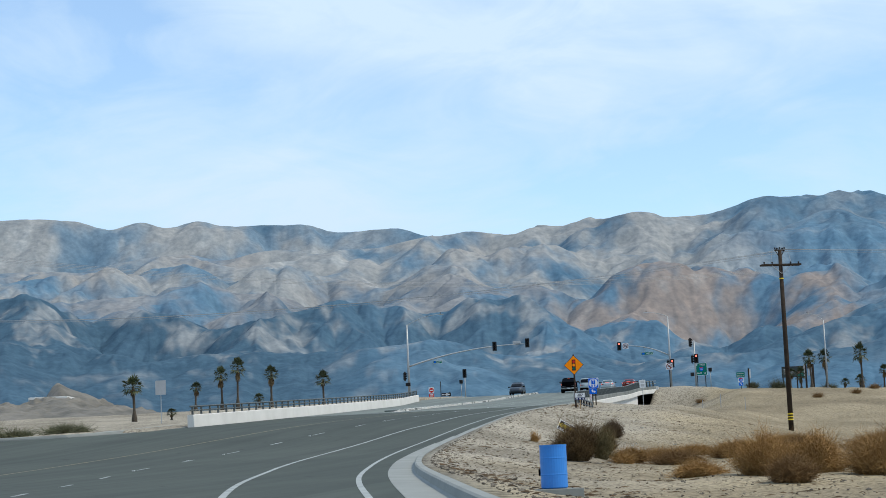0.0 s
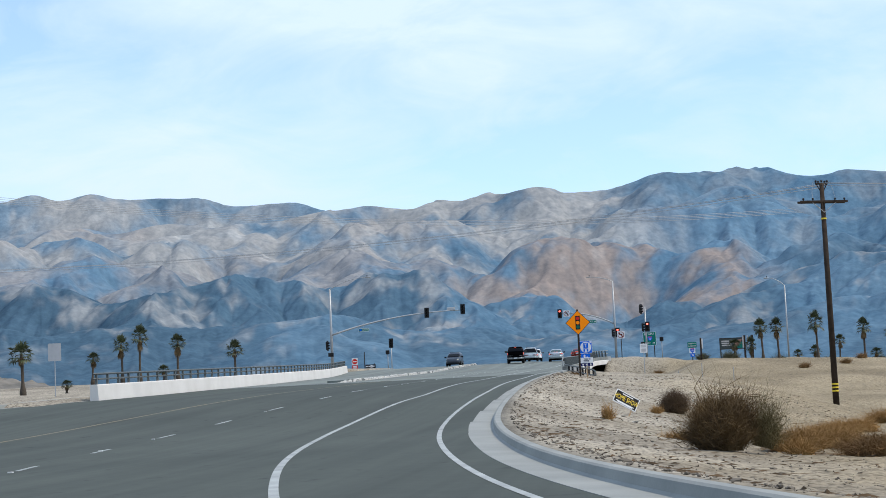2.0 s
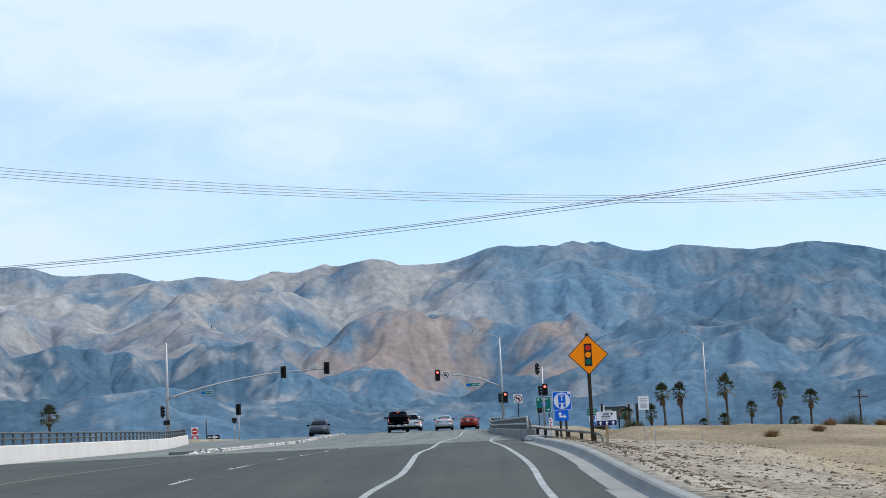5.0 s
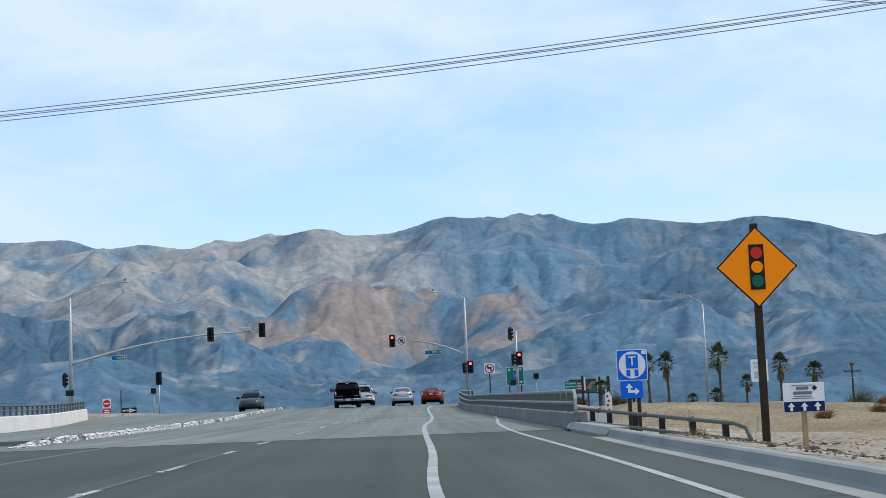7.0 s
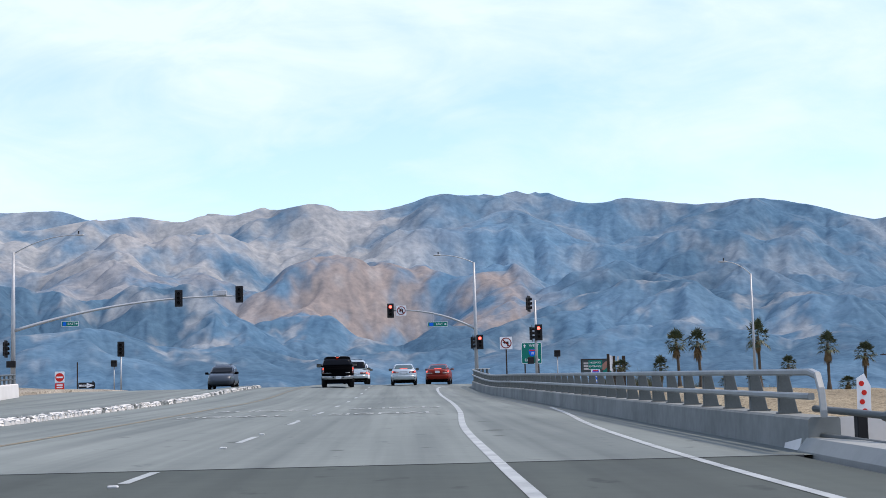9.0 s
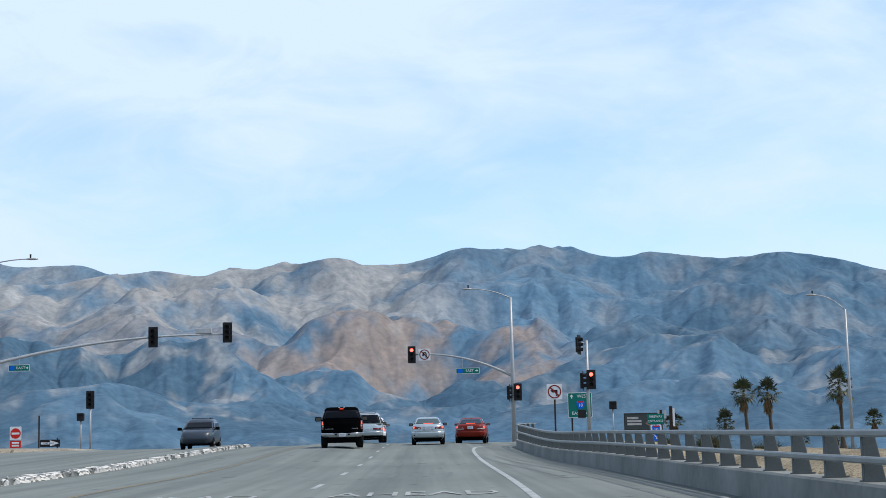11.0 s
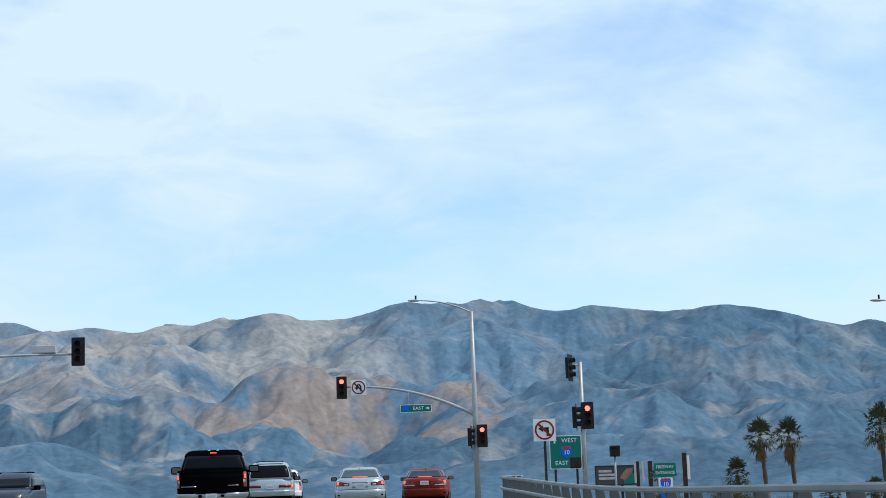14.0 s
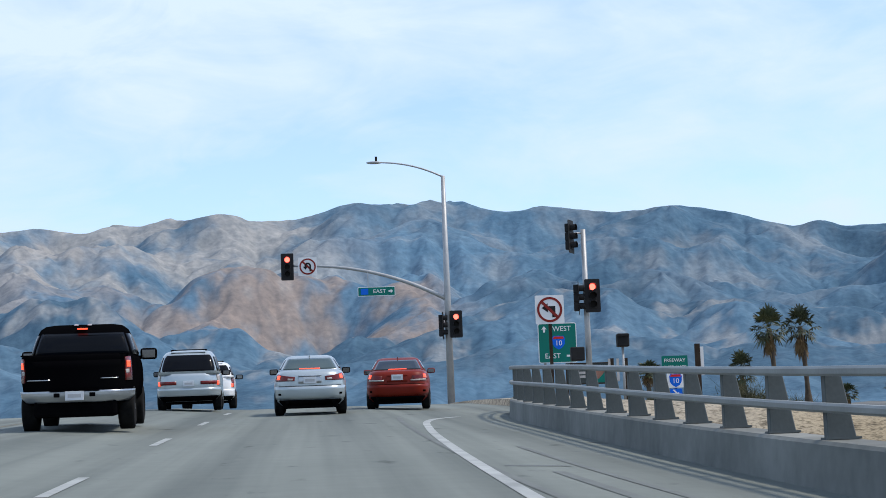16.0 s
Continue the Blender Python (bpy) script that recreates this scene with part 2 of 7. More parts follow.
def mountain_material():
    """Bare rock tinted as the mesh says, with haze, cloud shade and sunlit slopes in the colours, mottled by shrubs and
    scree.
    """
    m = bpy.data.materials.new("mountain_rock")
    m.use_nodes = True
    n, l = m.node_tree.nodes, m.node_tree.links
    b = n["Principled BSDF"]
    b.inputs["Roughness"].default_value = 1.0
    b.inputs["Specular IOR Level"].default_value = 0.05
    co, tints, sep = n.new("ShaderNodeTexCoord"), n.new("ShaderNodeAttribute"), n.new("ShaderNodeSeparateColor")
    tints.attribute_name = "rock_tint"
    l.new(tints.outputs["Color"], sep.inputs["Color"])
    def nz(scale, detail, dist=0.0):
        t = n.new("ShaderNodeTexNoise")
        t.inputs["Scale"].default_value, t.inputs["Detail"].default_value, t.inputs["Distortion"].default_value = scale, detail, dist
        t.inputs["Roughness"].default_value = 0.6
        l.new(co.outputs["Object"], t.inputs["Vector"])
        return t.outputs["Fac"]
    def blend(a, c, fac, mode="MIX"):
        q = n.new("ShaderNodeMix")
        q.data_type, q.blend_type = "RGBA", mode
        for v, key in ((a, "A"), (c, "B"), (fac, "Factor")):
            if isinstance(v, tuple):
                q.inputs[key].default_value = (*v, 1)
            elif isinstance(v, float):
                q.inputs[key].default_value = v
            else:
                l.new(v, q.inputs[key])
        return q.outputs["Result"]
    def ramp(fac, lo, hi, a, c):
        q = n.new("ShaderNodeValToRGB")
        q.color_ramp.elements[0].position, q.color_ramp.elements[0].color = lo, (*a, 1)
        q.color_ramp.elements[1].position, q.color_ramp.elements[1].color = hi, (*c, 1)
        l.new(fac, q.inputs["Fac"])
        return q.outputs["Color"]
    # blue distance haze is put into this base colour; alpha adds cloud shade
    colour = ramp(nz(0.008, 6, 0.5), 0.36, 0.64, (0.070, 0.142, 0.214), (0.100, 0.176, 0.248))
    colour = blend(colour, (0.047, 0.090, 0.132), tints.outputs["Alpha"])
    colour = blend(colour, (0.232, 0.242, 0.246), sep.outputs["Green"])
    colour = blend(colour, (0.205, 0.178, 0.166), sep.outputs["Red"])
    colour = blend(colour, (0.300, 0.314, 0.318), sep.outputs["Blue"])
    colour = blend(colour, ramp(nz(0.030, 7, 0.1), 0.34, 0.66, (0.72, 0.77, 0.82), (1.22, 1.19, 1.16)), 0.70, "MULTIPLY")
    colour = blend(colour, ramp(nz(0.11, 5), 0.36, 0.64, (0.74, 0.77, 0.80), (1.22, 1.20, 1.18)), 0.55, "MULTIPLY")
    l.new(colour, b.inputs["Base Color"])
    bp = n.new("ShaderNodeBump")
    bp.inputs["Distance"].default_value = 3.0
    bp.inputs["Strength"].default_value = 0.5
    l.new(nz(0.045, 4, 0.4), bp.inputs["Height"])
    l.new(bp.outputs["Normal"], b.inputs["Normal"])
    return m


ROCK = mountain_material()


# ---------------------------------------------------------------- helpers
def smooth(a, b, x):
    t = min(1.0, max(0.0, (x - a) / (b - a)))
    return t * t * (3 - 2 * t)


def mesh_of(bm, name, material, shade=False):
    me = bpy.data.meshes.new(name)
    bmesh.ops.recalc_face_normals(bm, faces=bm.faces)
    bm.to_mesh(me)
    bm.free()
    for m in (material if isinstance(material, (list, tuple)) else [material]):
        me.materials.append(m)
    if shade:
        me.polygons.foreach_set("use_smooth", [True] * len(me.polygons))
    return me


def part(name, bm, material, parent=None, label="", shade=False, at=None):
    """One mesh object, under a thing or a part when parent is given."""
    ob = new(name, mesh_of(bm, name, material, shade))
    if at is not None:
        ob.matrix_basis = at
    if parent is not None:
        ob.parent = parent
    return tagged(ob, label) if label else ob


def thing(name, m, label, category, group="", kind=""):
    ob = new(name)
    ob.empty_display_size = 0.2
    ob.matrix_basis = m
    return tagged(ob, label, category, group, kind)


def struct(name, bm, material, label="", category="", shade=False):
    return tagged(part(name, bm, material, shade=shade), label, category, kind="structure")


def box(bm, x0, x1, y0, y1, z0, z1, bevel=0.0):
    m = Matrix.LocRotScale(((x0 + x1) / 2, (y0 + y1) / 2, (z0 + z1) / 2), None, (abs(x1 - x0), abs(y1 - y0), abs(z1 - z0)))
    vs = bmesh.ops.create_cube(bm, size=1, matrix=m)["verts"]
    if bevel:
        es = list({e for v in vs for e in v.link_edges})
        bmesh.ops.bevel(bm, geom=es, offset=bevel, segments=2, affect="EDGES", profile=0.5)
    return bm


def tube(bm, pts, radii, n=10, cap=True):
    """A round tube along points; radii: one or one for each point."""
    pts = [Vector(p) for p in pts]
    if not isinstance(radii, (list, tuple)):
        radii = [radii] * len(pts)
    rings, side = [], None
    for i, p in enumerate(pts):
        d = (pts[min(i + 1, len(pts) - 1)] - pts[max(i - 1, 0)]).normalized()
        if side is None:
            side = d.orthogonal().normalized()
        side = (side - d * side.dot(d)).normalized()
        up = d.cross(side)
        rings.append([bm.verts.new(p + radii[i] * (math.cos(a) * side + math.sin(a) * up)) for a in [2 * math.pi * k / n for k in range(n)]])
    for a, b in zip(rings, rings[1:]):
        for k in range(n):
            bm.faces.new((a[k], a[(k + 1) % n], b[(k + 1) % n], b[k]))
    if cap:
        bm.faces.new(rings[0])
        bm.faces.new(list(reversed(rings[-1])))
    return bm


def slab(bm, outline, y0, y1):
    """A flat outline in x and z, given depth along y."""
    a = [bm.verts.new((x, y0, z)) for x, z in outline]
    b = [bm.verts.new((x, y1, z)) for x, z in outline]
    bm.faces.new(a)
    bm.faces.new(list(reversed(b)))
    for i in range(len(a)):
        j = (i + 1) % len(a)
        bm.faces.new((a[i], b[i], b[j], a[j]))
    return bm


def rounded(x0, x1, z0, z1, r, n=5):
    out = []
    for cx, cz, a0 in ((x1 - r, z1 - r, 0), (x0 + r, z1 - r, 90), (x0 + r, z0 + r, 180), (x1 - r, z0 + r, 270)):
        for k in range(n + 1):
            a = radians(a0 + 90 * k / n)
            out.append((cx + r * math.cos(a), cz + r * math.sin(a)))
    return out


def disc_outline(cx, cz, r, n=32):
    return [(cx + r * math.cos(2 * math.pi * k / n), cz + r * math.sin(2 * math.pi * k / n)) for k in range(n)]


def ring_slab(bm, cx, cz, r0, r1, y0, y1, n=40):
    """A flat ring in x and z with depth along y."""
    loops = []
    for r, y in ((r1, y0), (r1, y1), (r0, y1), (r0, y0)):
        loops.append([bm.verts.new((cx + r * math.cos(2 * math.pi * k / n), y, cz + r * math.sin(2 * math.pi * k / n))) for k in range(n)])
    for a, b in zip(loops, loops[1:] + loops[:1]):
        for k in range(n):
            bm.faces.new((a[k], a[(k + 1) % n], b[(k + 1) % n], b[k]))
    return bm


def lettering(text, size, m, material, parent, name="lettering", depth=0.002, stretch=1.0):
    """Raised letters standing in the x and z plane of a sign, centred, facing -y."""
    cu = bpy.data.curves.new("text", "FONT")
    cu.body, cu.size, cu.extrude, cu.align_x, cu.align_y = text, size, depth, "CENTER", "CENTER"
    cu.resolution_u = 3
    tmp = bpy.data.objects.new("text", cu)
    me = bpy.data.meshes.new_from_object(tmp)
    bpy.data.objects.remove(tmp)
    me.transform(m @ Matrix.Rotation(radians(90), 4, "X") @ Matrix.Diagonal((stretch, 1, 1, 1)))
    me.materials.append(material)
    ob = new(name, me)
    ob.parent = parent
    return ob


def curve_at(knots, y):
    """x at y along a smooth line through (x, y) knots that are in order of y."""
    ys = [k[1] for k in knots]
    if y <= ys[0]:
        i = 0
    elif y >= ys[-1]:
        i = len(ys) - 2
    else:
        i = max(k for k in range(len(ys) - 1) if ys[k] <= y)
    x0, y0, x1, y1 = *knots[i], *knots[i + 1]
    t = (y - y0) / (y1 - y0)
    def slope(k):
        a, b = knots[max(k - 1, 0)], knots[min(k + 1, len(knots) - 1)]
        return (b[0] - a[0]) / (b[1] - a[1])
    if t < 0 or t > 1:
        return x0 + (x1 - x0) * t if t < 0 else x1 + slope(i + 1) * (y - y1)
    h = y1 - y0
    return x0 * (1 + 2 * t) * (1 - t) ** 2 + slope(i) * h * t * (1 - t) ** 2 + x1 * t * t * (3 - 2 * t) + slope(i + 1) * h * t * t * (t - 1)


def span(a, b, step):
    n = max(1, round((b - a) / step))
    return [a + (b - a) * i / n for i in range(n + 1)]


# ---------------------------------------------------------------- levels and lines of the road
ROAD_Z = [(-5.4, -200), (-4.3, -170), (-3.4, -145), (-2.67, -120), (-1.86, -95), (-1.24, -70), (-0.15, -45), (1.58, -20), (2.84, 5), (4.04, 30), (5.24, 55), (6.47, 80), (7.9, 105), (9.2, 130), (10.06, 155), (10.42, 180), (10.55, 205), (10.8, 260)]
LANE = [(16.43, -125), (11.86, -110), (9.0, -100), (6.84, -92), (5.06, -85), (3.66, -79), (2.39, -73), (1.27, -67), (0.37, -61), (-0.31, -55), (-0.89, -48), (-1.29, -40), (-1.35, -32), (-0.97, -25), (-1.07, -10), (-0.94, 2), (-0.93, 16), (-0.85, 30), (-0.45, 45), (-0.25, 60), (-0.15, 85), (-0.07, 95), (0.15, 103.5), (0.65, 110), (2.05, 115)]
EDGE = [(18.8, -125), (14.06, -110), (11.28, -100), (9.29, -92), (7.7, -85), (6.46, -79), (5.34, -73), (4.34, -67), (3.47, -61), (2.74, -55), (2.1, -48), (1.64, -40), (1.49, -32), (1.54, -25), (1.47, -14), (1.44, 0), (1.3, 14), (1.42, 24), (1.62, 31), (2.0, 39), (2.32, 48)]
CURBX = [(19.62, -125), (15.06, -110), (12.43, -100), (10.55, -92), (9.03, -85), (7.8, -79), (6.66, -73), (5.64, -67), (4.81, -61), (4.11, -55), (3.48, -48), (3.02, -40), (2.82, -32), (2.78, -25), (2.78, -16), (2.76, 2), (2.8, 16)]
RAILX = [(3.0, 16.8), (2.88, 30), (2.8, 45), (2.7, 60), (2.52, 80), (2.48, 95), (2.52, 106), (2.7, 112), (3.25, 117), (4.3, 122.5)]
LEFTX = [(-19.9, -9.5), (-20.2, 20), (-21.4, 50), (-23.3, 80), (-25.5, 104)]


def zr(y):
    return curve_at(ROAD_Z, y)


def fall(x, y):
    """The deck leans down to the right towards the junction."""
    k = smooth(66, 98, y) * smooth(152, 130, y)
    left = 0.065 * (min(2.2, max(0.0, -4.2 - x)) - min(2.2, max(0.0, -7.6 - x)))
    return k * (left - 0.05 * min(5.0, max(0.0, x + 0.5)))


def left_edge(y):
    """The far side of the carriageway, which opens into a side street."""
    if y < -10:
        side = -20.6 - 60 * smooth(-17.0, -24.0, y)
        bend = curve_at(LANE, max(y, -125)) - 24.0 - (0.36 * (y + 125) if y < -125 else 0)
        k = smooth(-52.0, -64.0, y)
        return side * (1 - k) + bend * k
    return curve_at(LEFTX, min(max(y, -9.5), 104)) - 0.7


def right_land(x, y):
    """The open desert beyond the verge: a hollow, then a bank up to the plain with the palms."""
    hollow = 0.1 + 0.028 * (y - 7) if y < 7 else 0.1 + 0.02 * (y - 7)
    bank = 7.3 + 0.036 * (y - 105)
    t = smooth(22, 104, y)
    z = hollow * (1 - t) + bank * t - 0.052 * (x - 19) * (0.4 + 0.6 * t)
    z -= 0.6 * smooth(-24, 0, y) * smooth(45, 20, y) * smooth(11, 16, x)
    return z - 1.0 * smooth(-20, -100, y) * smooth(10, 40, x)


def ground_z(x, y):
    far = smooth(230, 420, y)
    road = zr(min(y, 250))
    cx = curve_at(CURBX, max(-125, min(y, 16))) if y < 16 else curve_at(RAILX, min(y, 122))
    u = x - cx
    if u > 0.15:
        land = right_land(x, y)
        verge = road + 0.16 - (0.17 - 0.105 * smooth(-16, 4, y)) * max(0.0, u - 0.6) - 0.2 * max(0.0, u - 7.5) * smooth(-16, 4, y)
        k = smooth(-1.0, 1.0, verge - land)
        z = verge * k + land * (1 - k)
        pit = smooth(20, 40, y) * smooth(122, 114, y) * smooth(17, 6, x)
        z = z * (1 - pit) + (road - 3.6) * pit
    elif x > left_edge(y):
        z = road - 0.25 if y < 17 or y > 126 else road - 4.2
    else:
        z = road + 0.2 - 0.02 * min(20, left_edge(y) - x)
    z = z * (1 - far) + (10.6 + 0.03 * (y - 250)) * far
    if y > 250:
        z += 3.5 * noise.noise((x * 0.01, y * 0.01, 3.0)) * smooth(250, 500, y)
    k = smooth(0.3, 3.0, x - cx) if x > cx else smooth(0.5, 4.0, left_edge(y) - x)
    z += k * (0.16 * noise.noise((x * 0.35, y * 0.22, 0)) + 0.07 * noise.noise((x * 1.1, y * 0.9, 5)) + 0.3 * noise.noise((x * 0.06, y * 0.05, 9)))
    z -= 0.22 * smooth(2.0, 5.0, y) * smooth(17.5, 16.0, y) * smooth(0.25, 0.9, u) * smooth(6.0, 4.0, u)
    z += k * 0.5 * max(0, noise.noise((x * 0.05, y * 0.11, 21))) * smooth(20, 60, y)
    return z


def axis_lines(breaks):
    out = []
    for a, b, step in breaks:
        out += span(a, b, step)[:-1]
    return out + [breaks[-1][1]]


def build_ground():
    """One sheet; its columns near the verge run along the kerb."""
    xs = axis_lines([(-2600, -600, 250), (-600, -150, 50), (-150, -44, 8), (-44, -8, 1.6), (-8, -0.9, 1.5), (-0.9, 0.12, 1.02), (0.12, 0.2, 0.08), (0.2, 22, 0.5), (22, 60, 1.5), (60, 150, 8), (150, 600, 50), (600, 2600, 250)])
    ys = axis_lines([(-1500, -300, 200), (-300, -140, 16), (-140, -60, 1.4), (-60, 30, 1.2), (30, 140, 2.5), (140, 260, 6), (260, 700, 40), (700, 1700, 100)])
    verts = []
    for y in ys:
        cx = curve_at(CURBX, max(-125, min(y, 16))) if y < 16 else curve_at(RAILX, min(y, 122))
        for u in xs:
            x = u + cx * smooth(-40, -8, u) * smooth(90, 30, u)
            verts.append((x, y, ground_z(x, y)))
    w = len(xs)
    faces = [(j * w + i, j * w + i + 1, (j + 1) * w + i + 1, (j + 1) * w + i) for j in range(len(ys) - 1) for i in range(w - 1)]
    me = bpy.data.meshes.new("ground")
    me.from_pydata(verts, [], faces)
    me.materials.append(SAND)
    me.polygons.foreach_set("use_smooth", [True] * len(me.polygons))
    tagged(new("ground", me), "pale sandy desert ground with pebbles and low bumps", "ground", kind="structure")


build_ground()


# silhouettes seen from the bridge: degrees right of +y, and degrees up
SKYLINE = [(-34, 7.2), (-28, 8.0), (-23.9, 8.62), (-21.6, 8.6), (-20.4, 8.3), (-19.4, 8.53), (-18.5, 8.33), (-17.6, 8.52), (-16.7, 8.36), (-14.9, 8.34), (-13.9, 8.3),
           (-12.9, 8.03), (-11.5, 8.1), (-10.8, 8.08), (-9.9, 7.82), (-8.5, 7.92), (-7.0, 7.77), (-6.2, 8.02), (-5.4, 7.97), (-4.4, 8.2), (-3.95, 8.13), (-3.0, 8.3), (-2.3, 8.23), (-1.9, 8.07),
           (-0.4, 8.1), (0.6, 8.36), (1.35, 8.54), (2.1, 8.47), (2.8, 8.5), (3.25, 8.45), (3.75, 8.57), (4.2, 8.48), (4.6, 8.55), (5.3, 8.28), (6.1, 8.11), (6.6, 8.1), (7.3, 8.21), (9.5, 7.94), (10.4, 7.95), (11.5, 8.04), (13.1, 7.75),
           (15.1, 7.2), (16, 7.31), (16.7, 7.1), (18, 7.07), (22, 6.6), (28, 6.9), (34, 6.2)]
# the tan range that stands before the crest in the west, the red-brown middle hills, the dark foothills
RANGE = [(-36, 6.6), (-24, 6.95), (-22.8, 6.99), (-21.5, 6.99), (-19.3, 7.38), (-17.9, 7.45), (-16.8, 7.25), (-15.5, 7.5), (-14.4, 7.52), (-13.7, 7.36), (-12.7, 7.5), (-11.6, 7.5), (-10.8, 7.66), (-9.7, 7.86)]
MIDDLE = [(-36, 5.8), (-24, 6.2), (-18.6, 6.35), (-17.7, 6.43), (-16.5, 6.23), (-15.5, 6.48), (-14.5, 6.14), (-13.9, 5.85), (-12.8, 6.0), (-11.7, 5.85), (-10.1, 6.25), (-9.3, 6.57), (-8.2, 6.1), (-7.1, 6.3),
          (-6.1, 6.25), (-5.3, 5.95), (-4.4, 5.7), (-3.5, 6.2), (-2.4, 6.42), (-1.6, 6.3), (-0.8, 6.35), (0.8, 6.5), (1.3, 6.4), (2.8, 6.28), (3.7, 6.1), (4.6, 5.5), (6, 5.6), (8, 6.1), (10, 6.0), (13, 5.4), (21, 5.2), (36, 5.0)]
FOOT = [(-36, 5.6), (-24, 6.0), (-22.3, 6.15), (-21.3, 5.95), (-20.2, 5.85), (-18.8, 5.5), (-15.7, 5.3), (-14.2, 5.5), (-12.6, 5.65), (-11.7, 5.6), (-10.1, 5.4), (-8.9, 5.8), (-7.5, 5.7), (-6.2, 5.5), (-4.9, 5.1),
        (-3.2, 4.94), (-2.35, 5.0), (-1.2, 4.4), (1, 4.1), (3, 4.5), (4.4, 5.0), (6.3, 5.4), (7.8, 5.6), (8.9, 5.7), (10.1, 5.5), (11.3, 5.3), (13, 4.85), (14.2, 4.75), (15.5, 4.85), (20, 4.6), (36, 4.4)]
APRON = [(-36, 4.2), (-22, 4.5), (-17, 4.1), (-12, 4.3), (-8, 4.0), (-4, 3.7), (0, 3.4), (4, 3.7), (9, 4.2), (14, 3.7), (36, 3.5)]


def lattice(ix, iy, seed):
    """A fixed random number in 0..1 for each whole-numbered cell."""
    h = np.sin(ix * 127.1 + iy * 311.7 + seed * 74.7) * 43758.5453
    return h - np.floor(h)


def soft_noise(x, y, seed, octaves=4, gain=0.5):
    """Smooth noise of about -1..1 over arrays."""
    total, amp, norm = np.zeros_like(x), 1.0, 0.0
    for k in range(octaves):
        ix, iy = np.floor(x), np.floor(y)
        fx, fy = x - ix, y - iy
        ux, uy = fx * fx * fx * (fx * (fx * 6 - 15) + 10), fy * fy * fy * (fy * (fy * 6 - 15) + 10)
        def corner(a, b):
            th = 6.2832 * lattice(ix + a, iy + b, seed + k)
            return np.cos(th) * (fx - a) + np.sin(th) * (fy - b)
        n = (corner(0, 0) * (1 - ux) + corner(1, 0) * ux) * (1 - uy) + (corner(0, 1) * (1 - ux) + corner(1, 1) * ux) * uy
        total += amp * n * 1.5
        norm += amp
        amp *= gain
        x, y = x * 2.03 + 17.3, y * 2.03 - 9.1
    return total / norm


def blurred(a, nr, na):
    """The array a averaged over about nr rows and na columns, twice over."""
    for axis, n in ((0, nr), (1, na), (0, nr), (1, na)):
        n = max(1, int(n))
        pad = [(0, 0), (0, 0)]
        pad[axis] = (n + 1, n)
        c = np.cumsum(np.pad(a, pad, mode="edge"), axis=axis)
        a = (c[2 * n + 1:] - c[:-2 * n - 1]) / (2 * n + 1) if axis == 0 else (c[:, 2 * n + 1:] - c[:, :-2 * n - 1]) / (2 * n + 1)
    return a


def gullies(px, py, sx, sy, seed):
    """Ribs and furrows of about one unit that run down the slope (sx, sy): a sum of local waves across it."""
    ix, iy = np.floor(px), np.floor(py)
    fx, fy = px - ix, py - iy
    total, weight = np.zeros_like(px), np.full_like(px, 1e-6)
    for a in (-1, 0, 1):
        for b in (-1, 0, 1):
            dx = fx - a - 0.15 - 0.7 * lattice(ix + a, iy + b, seed)
            dy = fy - b - 0.15 - 0.7 * lattice(ix + a, iy + b, seed + 5)
            w = np.exp(-2.2 * (dx * dx + dy * dy))
            total += w * np.cos(6.2832 * (dy * sx - dx * sy) * 0.95 + 6.2832 * 0.25 * lattice(ix + a, iy + b, seed + 9))
            weight += w
    return total / weight


